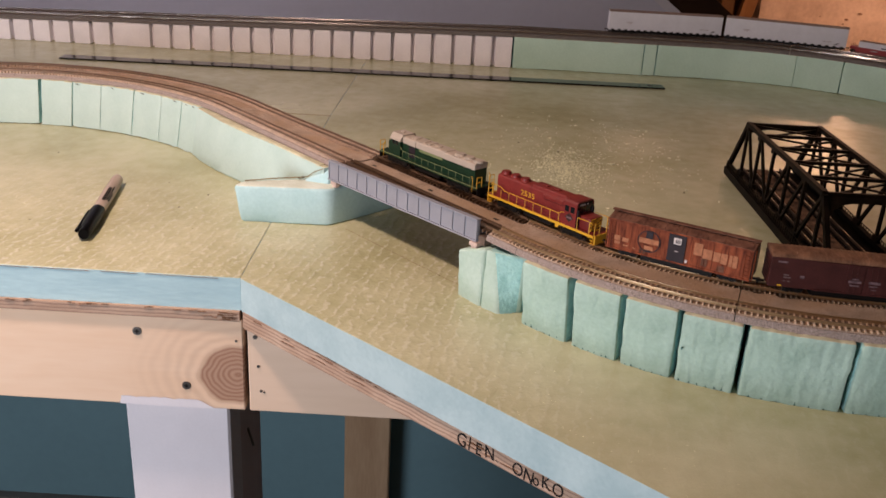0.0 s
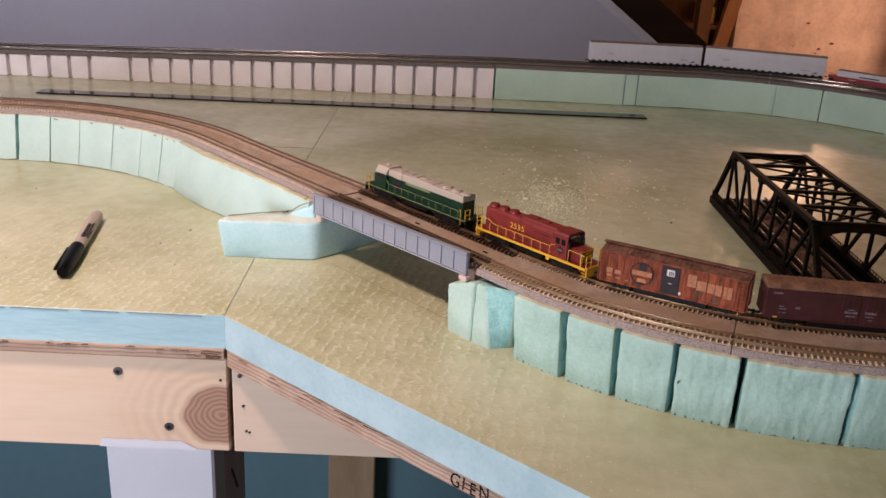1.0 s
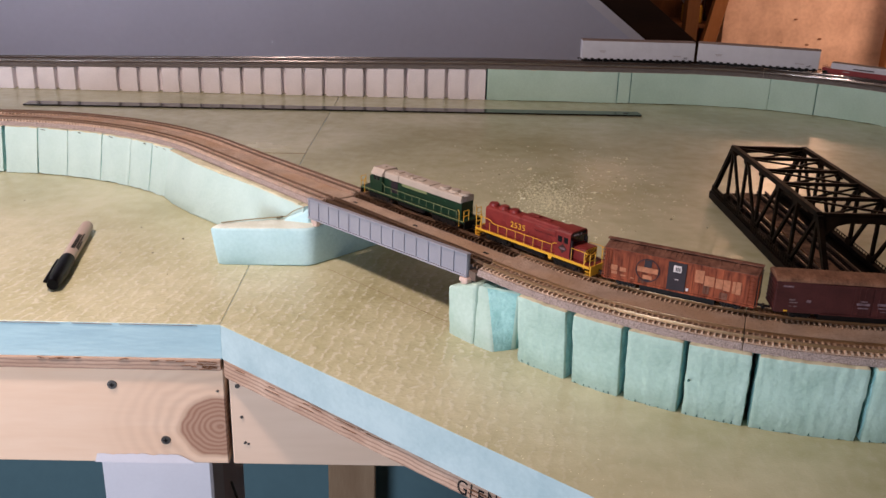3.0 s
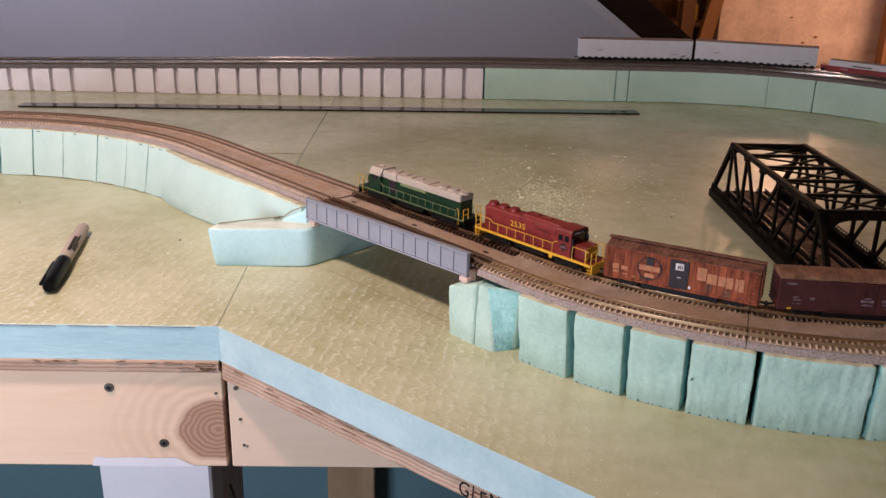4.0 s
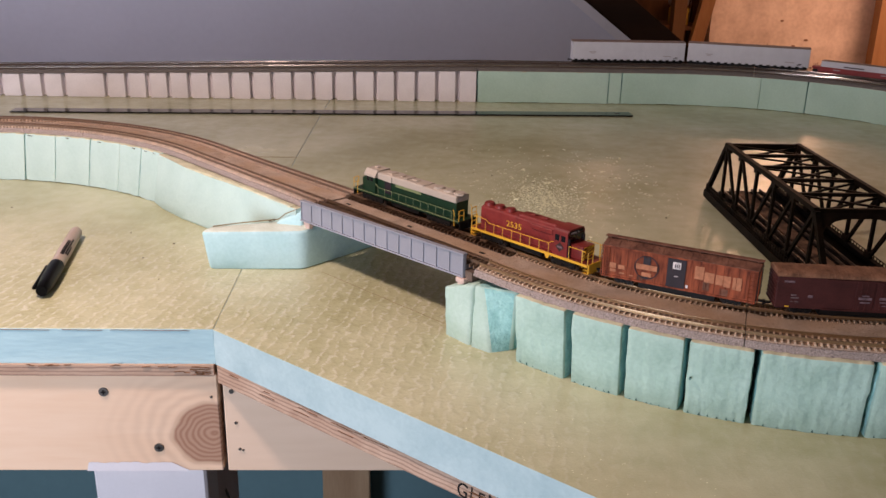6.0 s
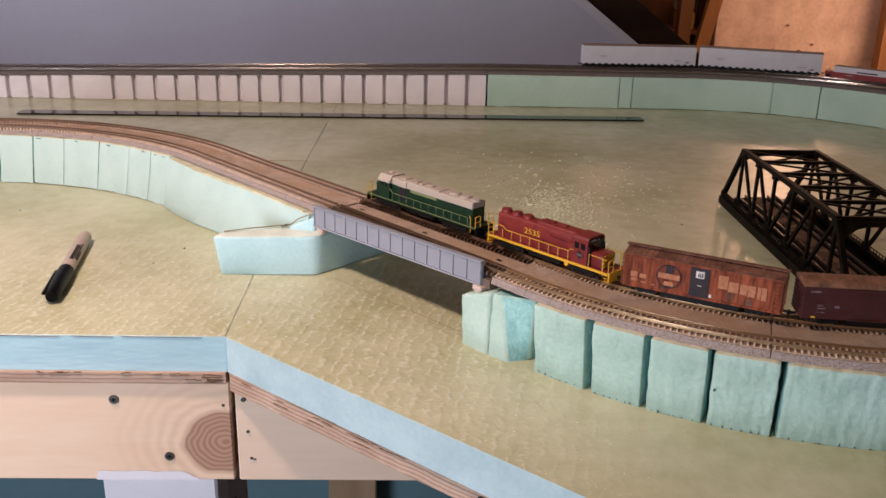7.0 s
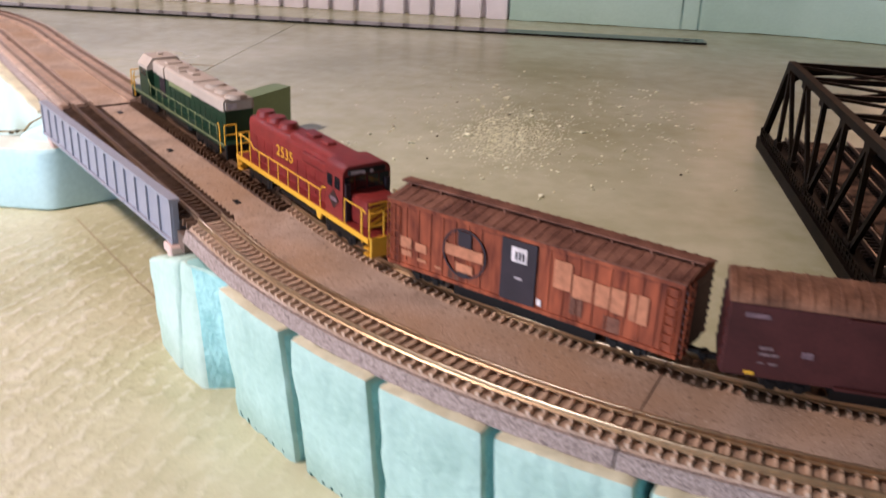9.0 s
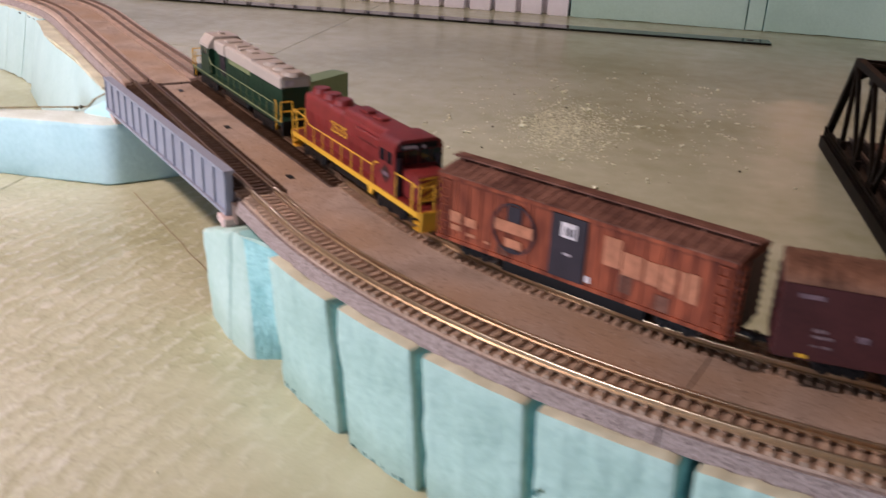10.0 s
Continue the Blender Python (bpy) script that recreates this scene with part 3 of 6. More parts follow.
slab("wall_north", -3.2, 2.02, 6.95, 7.07, 0.0, 2.36, M["stud"], "dark brown board wall behind the stairs", "wall")
bm = bmesh.new()
prism(bm, [(2.045, 6.5), (3.27, 6.5), (3.27, 7.2), (2.045, 7.2)], 0.0, 2.36)
bmesh.ops.subdivide_edges(bm, edges=[e for e in bm.edges if e.calc_length() > 1.0], cuts=60, use_grid_fill=True)
roughen(bm, 0.022, 2.2)
roughen(bm, 0.006, 14.0)
solid("wall_masonry", bm, M["peach_wall"], (2.5, 6.5, 0.0), "peach coloured rough plastered masonry wall with dark chips", "wall", kind="structure", smooth=True)
rng = random.Random(9)
for x, z, r in ((2.70, 0.53, 0.013), (2.62, 0.49, 0.011), (2.60, 0.46, 0.007), (2.52, 0.655, 0.010), (2.44, 0.50, 0.006)):
    bm = bmesh.new()
    bmesh.ops.create_icosphere(bm, subdivisions=2, radius=r)
    for v in bm.verts:
        v.co = Vector((x + v.co.x * rng.uniform(0.9, 1.5), 6.492 + v.co.y * 0.9, z + v.co.z * rng.uniform(0.4, 0.7)))
    solid("plaster_chip", bm, M["chip"], (x, 6.49, z), "dark chipped spot in the peach plaster", "chip", kind="structure")
slab("wall_low", -2.6, 2.2, 1.795, 1.85, 0.0, 0.93, M["teal_wall"], "dark teal painted wall under the layout", "wall")
slab("baseboard", -2.6, 2.2, 1.775, 1.795, 0.0, 0.03, M["concrete"], "dark strip at the foot of the teal wall", "baseboard")

# drywall that closes the space under a flight of stairs; its upper edge falls to the right
SY = 3.5
EDGE = lambda x: 1.011 - 0.754 * (x - 0.632)
bm = bmesh.new()
pts = [(-3.0, 0.0), (1.90, 0.0), (1.90, EDGE(1.90)), (-1.155, EDGE(-1.155)), (-3.0, 2.36)]
lo = [bm.verts.new((x, SY, z)) for x, z in pts]
hi = [bm.verts.new((x, SY + 0.02, z)) for x, z in pts]
bm.faces.new(lo)
bm.faces.new(hi[::-1])
for i in range(5):
    bm.faces.new((lo[i], lo[(i + 1) % 5], hi[(i + 1) % 5], hi[i]))
solid("wall_stairs", bm, M["grey_wall"], (0, SY, 0), "plain grey drywall closing the side of the stairs", "wall", kind="structure")


bm = bmesh.new()
beam(bm, (-1.155, SY - 0.004, EDGE(-1.155) - 0.012), (1.90, SY - 0.004, EDGE(1.90) - 0.012), 0.006, 0.030, up=(0.602, 0, 0.798))
solid("corner_bead", bm, M["white_paint"], (0.3, SY - 0.004, EDGE(0.3)), "pale bead along the slanting drywall edge", "trim", kind="structure")


def staircase():
    at = (1.9, SY, 0.0)
    th = thing("staircase", at, "dark brown wooden staircase with plank treads", "staircase", kind="structure")
    n = Vector((0.602, 0, 0.798))
    for off, w, y in ((0.062, 0.11, SY + 0.06), (0.0, 0.11, SY + 0.95)):
        a = Vector((1.86, y, EDGE(1.86))) + n * off
        b = Vector((-1.10, y, EDGE(-1.10))) + n * off
        bm = bmesh.new()
        beam(bm, a, b, 0.04, w, up=n)
        part("stringer", bm, M["stringer"], th, "dark brown stair stringer", at=at)
    for i in range(10):
        bm = bmesh.new()
        x = 1.70 - i * 0.265
        z = EDGE(x) - 0.04
        box(bm, x - 0.14, x + 0.14, SY + 0.09, SY + 0.95, z, z + 0.035, bev=0.004)
        part("tread", bm, M["tread"], th, "dark brown plank tread", at=at)


staircase()


def timber(name, a, b, w, h, mat, label, up=(0, 1, 0)):
    bm = bmesh.new()
    beam(bm, a, b, w, h, up=up)
    return solid(name, bm, mat, a, label, "timber", kind="structure")


timber("stud_post", (1.645, 5.9, 0.0), (1.645, 5.9, 2.36), 0.075, 0.09, M["stud_lit"], "brown upright timber post under the stairs")
timber("stud_post", (1.40, 6.75, 0.0), (1.40, 6.75, 2.36), 0.30, 0.03, M["stud"], "dark brown upright plank by the stairs")
timber("brace", (1.83, 6.42, 0.0), (2.20, 6.42, 1.95), 0.085, 0.06, M["brace"], "orange brown slanting timber brace")
timber("stud_post", (2.015, 6.90, 0.0), (2.04, 6.60, 2.36), 0.05, 0.06, M["stud"], "dark brown timber beside the masonry wall")
timber("stud_post", (3.19, 6.40, 0.0), (3.19, 6.40, 2.36), 0.16, 0.09, M["brace"], "orange brown timber against the masonry wall")
bm = bmesh.new()
box(bm, 1.81, 1.925, 6.62, 6.74, 0.60, 0.715, bev=0.008)
solid("carton", bm, M["yellow_box"], (1.87, 6.68, 0.60), "small yellow carton on a shelf behind the post", "box")
bm = bmesh.new()
box(bm, 1.80, 1.93, 6.64, 6.76, 0.716, 0.86, bev=0.03, seg=3)
solid("jar", bm, M["label_grey"], (1.865, 6.70, 0.716), "pale jar standing on a yellow carton", "jar")
bm = bmesh.new()
box(bm, 1.70, 2.02, 6.58, 6.92, 0.57, 0.60, bev=0.003)
solid("shelf", bm, M["stud"], (1.86, 6.75, 0.57), "dark wooden shelf between studs", "shelf", kind="structure")

# ---- the table ----
FY = 0.867
DIAG = [(-0.096, FY), (0.155, 0.6545), (0.42, 0.428)]
PLYD = [(-0.0945, FY - 0.002), (0.155, 0.6605)]
PLY0, PLY1 = 0.9570, 0.9715
PLYF = 0.9628        # underside of the sheet at the front board


def table():
    at = (-0.096, FY, 0.0)
    th = thing("layout_table", at, "wooden model railway table topped with green foam board", "table")
    specs = [
        ("front board of foam, scuffed", [(-1.3, FY), (DIAG[0][0] - 0.0001, FY), (-0.0964, 1.3680), (-1.3, 1.3650)]),
        ("", [(-1.3, 1.3663), (-0.0963, 1.3693), (-0.0840, 1.87), (-1.3, 1.87)]),
        ("", [(-0.0958, FY - 0.0005), DIAG[1], DIAG[2], (1.3, 0.428), (1.3, 1.87), (-0.0835, 1.87), (-0.0958, 1.366)]),
    ]
    for lab, poly in specs:
        bm = bmesh.new()
        fs = prism(bm, poly, PLY1, TOP, mi=1, top=0)
        es = [e for e in fs[1].edges]
        bmesh.ops.bevel(bm, geom=es, offset=0.0004, segments=2, affect="EDGES")
        part("foam_board", bm, [M["foam_top"], M["foam_side"] if poly[0][0] < -1 else M["foam_side_green"]], th, "green foam board with a tan satin skin", at=at)
    bm = bmesh.new()
    prism(bm, [(-1.3, FY - 0.003), (-0.097, FY - 0.003), (-0.097, 1.87), (-1.3, 1.87)], PLYF, PLY1)
    part("plywood", bm, M["ply"], th, "plywood sheet with layered edge", at=at)
    bm = bmesh.new()
    prism(bm, [PLYD[0], PLYD[1], (0.42, 0.437), (1.3, 0.437), (1.3, 1.87), (-0.0945, 1.87)], PLY0, PLY1)
    part("plywood", bm, M["ply"], th, "plywood sheet with layered edge", at=at)
    bm = bmesh.new()
    box(bm, -1.3, -0.0955, FY, FY + 0.019, 0.879, PLYF, bev=0.001)
    part("front_board", bm, M["board"], th, "pine board with a dark ringed knot", at=(0, 0, 0)).location = -Vector(at)
    bm = bmesh.new()
    box(bm, -0.0925, 0.62, FY + 0.002, FY + 0.021, 0.8775, PLY0, bev=0.001)
    part("front_board", bm, M["board_pale"], th, "pale pine board", at=at)
    bm = bmesh.new()
    box(bm, -0.2035, -0.1145, FY + 0.0195, FY + 0.058, 0.0, PLY0, bev=0.002)
    part("leg", bm, M["white_paint"], th, "white painted timber leg", at=at)
    bm = bmesh.new()
    box(bm, -0.155, -0.117, FY + 0.0585, FY + 0.148, 0.0, PLY0, bev=0.002)
    part("leg", bm, M["leg_side"], th, "grey timber stiffening the leg", at=at)
    bm = bmesh.new()
    box(bm, -0.115, -0.027, 1.72, 1.758, 0.0, PLY0, bev=0.002)
    part("leg", bm, M["leg_wood"], th, "bare timber leg", at=at)
    bm = bmesh.new()
    box(bm, 1.1, 1.19, 0.9, 0.938, 0.0, PLY0, bev=0.002)
    part("leg", bm, M["leg_wood"], th, "bare timber leg", at=at)
    # brushed white paint that ran onto the board
    bm = bmesh.new()
    a = []
    for i in range(25):
        x = -0.2 + 0.076 * i / 24
        z = 0.887 + 0.0018 * noise.noise(Vector((i * 0.4, 3, 0))) - (0.007 * ((i - 20) / 4) if i > 20 else 0)
        a.append((bm.verts.new((x, FY - 0.0006, 0.8792)), bm.verts.new((x + 0.002, FY - 0.0006, max(z, 0.8795)))))
    for p, q in zip(a, a[1:]):
        bm.faces.new((p[0], q[0], q[1], p[1]))
    part("paint_smear", bm, M["white_paint"], th, "white paint brushed onto the pine board", at=at)
    for x, z, r in ((-0.1805, 0.948, 0.0036), (-0.1435, 0.900, 0.0036), (-0.0862, 0.9475, 0.0018), (-0.0842, 0.9205, 0.0012), (-0.0825, 0.8975, 0.0011), (-0.0800, 0.8965, 0.0008), (-0.101, 0.944, 0.001)):
        bm = bmesh.new()
        y = FY if x < -0.095 else FY + 0.002
        cyl(bm, (x, y - 0.0002, z), r, 0.0012, "Y", 18)
        if r > 0.003:
            sc = part("screw", bm, M["screw"], th, "dark screw head", at=at)
            bm = bmesh.new()
            for q in (0, 1):
                beam(bm, (x - r * 0.5 * (1 - q), y - 0.0009, z - r * 0.5 * q), (x + r * 0.5 * (1 - q), y - 0.0009, z + r * 0.5 * q), 0.0010, 0.0010, up=(0, 1, 0))
            part("drive_recess", bm, M["ink"], sc, at=at)
            continue
        part("screw", bm, M["screw"], th, "dark screw head", at=at)
    bm = bmesh.new()
    rod(bm, (-0.1165, FY + 0.09, 0.80), (-0.111, FY + 0.088, 0.782), 0.0012)
    part("screw", bm, M["screw"], th, at=at)
    # splintered plywood and torn foam near the corner
    rng = random.Random(31)
    for i in range(34):
        x = -0.098 - abs(rng.gauss(0, 0.012)) if i < 22 else rng.uniform(-0.30, -0.11)
        z = rng.uniform(PLYF + 0.001, PLY1) if i < 22 else PLY1 + rng.uniform(-0.0006, 0.0008)
        l, t = rng.uniform(0.002, 0.009), rng.uniform(0.00012, 0.0004)
        bm = bmesh.new()
        beam(bm, (x, FY - 0.0032, z), (max(x - l, -0.34), FY - 0.0034, z + rng.uniform(-0.0008, 0.0008)), 0.0012, t)
        part("splinter", bm, M["splinter"], th, at=at)
    run_dir = (Vector(PLYD[1]) - Vector(PLYD[0])).normalized()
    out_dir = Vector((run_dir.y, -run_dir.x))
    for i in range(30):
        p = Vector(PLYD[0]) + run_dir * rng.uniform(0.004, 0.30) + out_dir * 0.0002
        q = p + run_dir * rng.uniform(0.004, 0.016)
        z = rng.choice((PLY0 + 0.0035, PLY0 + 0.0072, PLY0 + 0.0110, PLY1 - 0.0006)) + rng.uniform(-0.0006, 0.0006)
        bm = bmesh.new()
        beam(bm, (p.x, p.y, z), (q.x, q.y, z + rng.uniform(-0.0005, 0.0005)), 0.0008, rng.uniform(0.00010, 0.00028))
        part("splinter", bm, M["splinter"], th, at=at)
    for x0, x1 in ((-0.170, -0.113), (-0.205, -0.176), (-0.258, -0.214), (-0.300, -0.262), (-0.372, -0.318)):
        bm = bmesh.new()
        beam(bm, (x0, FY - 0.0002, TOP - 0.0010), (x1, FY - 0.0002, TOP - 0.0014), 0.0006, 0.00028)
        part("tear", bm, M["splinter"], th, "dark slit torn in the foam edge", at=at)
    # a knife line scored beside the bridge
    bm = bmesh.new()
    a, b = Vector((-0.028, 0.982)), Vector((0.0735, 0.8785))
    k = 24
    w = (b - a).normalized().orthogonal() * 0.00035
    row = []
    for i in range(k + 1):
        p = a.lerp(b, i / k) + w * 2.0 * noise.noise(Vector((i * 0.35, 7, 0)))
        row.append([bm.verts.new((q.x, q.y, TOP + z)) for q, z in ((p - w, 0.00002), (p, 0.00012), (p + w, 0.00002))])
    for p, q in zip(row, row[1:]):
        for i in (0, 1):
            bm.faces.new((p[i], q[i], q[i + 1], p[i + 1]))
    part("score_line", bm, M["foam_score"], th, "brown scored line in the foam skin", at=at)
    # the butt joint between two boards behind the track, with its lifted lip
    bm = bmesh.new()
    row = []
    for i in range(15):
        x = -0.158 + 0.0625 * i / 14
        y = 1.3668 + 0.0025 * (x + 1.3) - 0.0027 + 0.0005 * noise.noise(Vector((i * 0.5, 2, 4)))
        row.append([bm.verts.new((x, y + o, TOP + z)) for o, z in ((-0.0007, 0.00002), (-0.0003, 0.0004), (0.0008, 0.0004), (0.0012, 0.00002))])
    for p, q in zip(row, row[1:]):
        for i in range(3):
            bm.faces.new((p[i], q[i], q[i + 1], p[i + 1]))
    part("butt_joint", bm, M["foam_score"], th, "dark joint between two foam boards", at=at)
    # marker writing on the plywood edge
    d = Vector((PLYD[1][0] - PLYD[0][0], PLYD[1][1] - PLYD[0][1])).normalized()
    nrm = Vector((d.y, -d.x))
    rng = random.Random(4)
    run = 0.2215
    for ch, w, sz in (("G", 0.0098, 0.0145), ("l", 0.0062, 0.0140), ("E", 0.0076, 0.0130), ("N", 0.0090, 0.0130), ("-", 0.0125, 0.0080), ("O", 0.0085, 0.0130), ("N", 0.0078, 0.0130), ("o", 0.0062, 0.0115), ("K", 0.0074, 0.0130), ("O", 0.0080, 0.0130)):
        me = letters(ch, sz, M["ink"], 0.0001)
        ob = new("letter", me)
        p = Vector(PLYD[0]) + d * run + nrm * 0.0003
        ang = math.degrees(math.atan2(d.y, d.x))
        ob.parent = th
        ob.matrix_basis = Matrix.Translation(-Vector(at)) @ pose(p.x, p.y, 0.9585 + rng.uniform(-0.0008, 0.0008), 90, 0, ang) @ pose(0, 0, 0, 0, 0, rng.uniform(-6, 6)) @ Matrix.Diagonal((0.82, 1.0, 1.0, 1.0))
        run += w


table()


# ---- foam risers of the front line ----
def quad_block(s0, s1, f, zf, o0, o1, z0=0.0, z1=RISE, lean=0.0, cap=True, mats=None, bev=0.003, rough=0.0006, seed=0.0, name="foam_block", label="", group="", category="foam block", step=0.012, spread=0.0, side=False, fine=False, foot=0.0):
    bm = bmesh.new()
    k = max(1, int((s1 - s0) / step))
    rows = []
    for i in range(k + 1):
        s = s0 + (s1 - s0) * i / k
        h = zf(s) - TOP if z1 is None else z1
        sb = (s0 + s1) / 2 + (s - (s0 + s1) / 2) * (1 + 2 * spread / (s1 - s0))
        lift = foot * (0.6 + noise.noise(Vector((s * 90, seed, 0))))
        rows.append([bm.verts.new((*f(q, o), TOP + z)) for q, o, z in ((s, o0 - lean, z0 + max(0.0, lift)), (sb, o1, z0), (sb, o1, h), (s, o0, h))])
    bm.faces.new(rows[0][::-1]).material_index = 2 if side else 0
    bm.faces.new(rows[-1]).material_index = 2 if side else 0
    for a, b in zip(rows, rows[1:]):
        for i in range(4):
            fc = bm.faces.new((a[i], a[(i + 1) % 4], b[(i + 1) % 4], b[i]))
            fc.material_index = 1 if (i == 2 and cap) else 0
    if bev:
        bm.normal_update()
        es = [e for e in bm.edges if len(e.link_faces) == 2 and e.calc_face_angle(0) > 0.7 and max(v.co.z for v in e.verts) > TOP + 0.004]
        bmesh.ops.bevel(bm, geom=es, offset=bev, segments=2, affect="EDGES", profile=0.6)
    if rough:
        bmesh.ops.subdivide_edges(bm, edges=[e for e in bm.edges if e.calc_length() > 0.008], cuts=2, use_grid_fill=True)
        if fine:
            bmesh.ops.subdivide_edges(bm, edges=[e for e in bm.edges if e.calc_length() > 0.0026], cuts=2, use_grid_fill=True)
            bm.normal_update()
            for v in bm.verts:
                p = v.co + Vector((seed, 0, 0))
                v.co += v.normal * 0.0004 * noise.noise(Vector((p.x * 330, p.y * 330, p.z * 110)))
        roughen(bm, rough, 160, seed=seed)
        roughen(bm, rough * 0.5, 420, seed=seed)
    if cap:
        bm.normal_update()
        for fc in bm.faces:
            if fc.normal.z > 0.45:
                fc.material_index = 1
    c = f((s0 + s1) / 2, (o0 + o1) / 2)
    return solid(name, bm, mats or [M["foam_block"], M["foam_cap"]], (c.x, c.y, TOP), label, category, group, smooth=True)


flat = lambda s: TOP + RISE
cuts = [(0.1365, 0.1735), (0.1800, 0.2120), (0.2170, 0.2500), (0.2545, 0.2896), (0.2945, 0.3545), (0.3590, 0.4100), (0.4150, 0.4700), (0.4750, 0.5400), (0.5450, 0.6200)]
for i, (a, b) in enumerate(cuts):
    bk = quad_block(a, b + 0.0013, main_line, flat, -0.0088, 0.0575, lean=-0.0050, rough=0.0007, fine=True, bev=0.0022, seed=i * 3.1, spread=0.0027, side=True, mats=[M["foam_block"], M["foam_cap"], M["foam_rough_glow"]],
               label="sea green foam block with a tan top edge under the track", group="foam blocks under the right curve")
    if i == 3:
        q = main_line(0.2568, -0.0072)
        bm = bmesh.new()
        cyl(bm, (0, -0.0006, 0), 0.0007, 0.0016, "Y", 8)
        ob = part("pin", bm, M["nick"], bk, "dark pin head")
        ob.matrix_basis = Matrix.Translation(-bk.location) @ pose(q.x, q.y, TOP + 0.026, 0, 0, heading(main_line, 0.2568, 0.0))
    rng = random.Random(40 + i)
    for j in range(6):
        s = a + (b - a) * (0.12 + 0.76 * (j + rng.uniform(-0.25, 0.25)) / 5)
        q, d = main_line(s, -0.0035), rng.uniform(0.0012, 0.0030)
        bm = bmesh.new()
        vs = [bm.verts.new(v) for v in ((-0.0006, -0.0004, 0.0004), (0.0006, -0.0004, 0.0004), (rng.uniform(-0.0004, 0.0004), -0.0008 - d * 0.1, d), (0.0, 0.0012, 0.0006))]
        for f in ((0, 1, 2), (0, 2, 3), (1, 3, 2), (0, 3, 1)):
            bm.faces.new([vs[k] for k in f])
        ob = part("nick", bm, M["nick"], bk)
        ob.matrix_basis = Matrix.Translation(-bk.location) @ pose(q.x, q.y, TOP, 0, 0, heading(main_line, s, 0.0))


def end_block(base, top, mats, sides, label, seed, bev=0.003):
    """A cut block of the bridge's right bank: plan corners (s, off) at its foot and (s, off, height) at its top, with a material for each side."""
    bm = bmesh.new()
    lo = [bm.verts.new((*main_line(a, o), TOP)) for a, o in base]
    hi = [bm.verts.new((*main_line(a, o), TOP + z)) for a, o, z in top]
    k = len(base)
    bm.faces.new(lo[::-1])
    bm.faces.new(hi).material_index = 1
    for i in range(k):
        bm.faces.new((lo[i], lo[(i + 1) % k], hi[(i + 1) % k], hi[i])).material_index = sides[i]
    bmesh.ops.bevel(bm, geom=[e for e in bm.edges if e.verts[0].co.z > TOP + 0.01 or e.verts[1].co.z > TOP + 0.01], offset=bev, segments=3, affect="EDGES", profile=0.6)
    for r in range(2):
        bmesh.ops.subdivide_edges(bm, edges=[e for e in bm.edges if e.calc_length() > 0.005], cuts=2, use_grid_fill=True)
    roughen(bm, 0.0007, 130, seed=seed)
    roughen(bm, 0.0003, 420, seed=seed)
    c = main_line((base[0][0] + base[1][0]) / 2, 0.03)
    return solid("foam_block", bm, mats, (c.x, c.y, TOP), label, "foam block", "foam blocks under the right curve", smooth=True)


end_block([(0.0728, -0.0100), (0.0990, -0.0108), (0.0990, 0.054), (0.0728, 0.054)],
          [(0.0735, -0.0125, 0.0380), (0.0996, -0.0092, 0.0465), (0.0996, 0.054, 0.0465), (0.0735, 0.054, 0.0380)],
          [M["foam_end"], M["foam_end"], M["foam_rough_glow"]], (0, 0, 0, 0), "pale rounded foam block beside the grey bridge", 1.0)
end_block([(0.0995, -0.0106), (0.1160, -0.0080), (0.1235, 0.0070), (0.1235, 0.054), (0.0995, 0.054)],
          [(0.1002, -0.0088, 0.0465), (0.1050, -0.0065, 0.0475), (0.1315, 0.0010, 0.0485), (0.1315, 0.054, 0.0485), (0.1002, 0.054, 0.0465)],
          [M["foam_end"], M["foam_rough_glow"], M["foam_rough_glow"]], (0, 2, 2, 0, 0), "pale foam block with a rough carved turquoise flank", 5.0, bev=0.002)

# left curve: foam wall in pieces, then a sloping bank down to the abutment
lcuts = [-0.80, -0.715, -0.655, -0.590, -0.5505, -0.5125, -0.4665, -0.423, -0.389, -0.3565]
for i, (a, b) in enumerate(zip(lcuts, lcuts[1:])):
    if i > 2:
        scuff_s = [(q, w) for q, w in ((-0.5465, 0.0055), (-0.4985, 0.0030), (-0.4560, 0.0050), (-0.4030, 0.0040), (-0.3830, 0.0045), (-0.3690, 0.0050)) if a < q < b - 0.006]
    else:
        scuff_s = []
    gap = {2: 0.0030, 3: 0.0010, 8: 0.0009}.get(i, 0.0004)
    sl = quad_block(a + 0.00025, b - gap, main_line, flat, -0.0085, 0.057, lean=0.0100, seed=20 + i * 2.3, bev=0.0009, rough=0.0010, side=True, foot=0.0011,
               mats=[M["foam_pale"], M["foam_cap"], M["foam_rough_glow"]], label="pale green foam slice in the curved wall under the track", group="foam slices under the left curve")
    for q, w in scuff_s:
        p, r = main_line(q, -0.0090), main_line(q + w, -0.0090)
        bm = bmesh.new()
        beam(bm, (p.x, p.y, TOP + RISE - 0.0016), (r.x, r.y, TOP + RISE - 0.0022), 0.0012, 0.0004)
        part("scuff", bm, M["dirt"], sl, "dark scuff at the upper edge", at=sl.location)


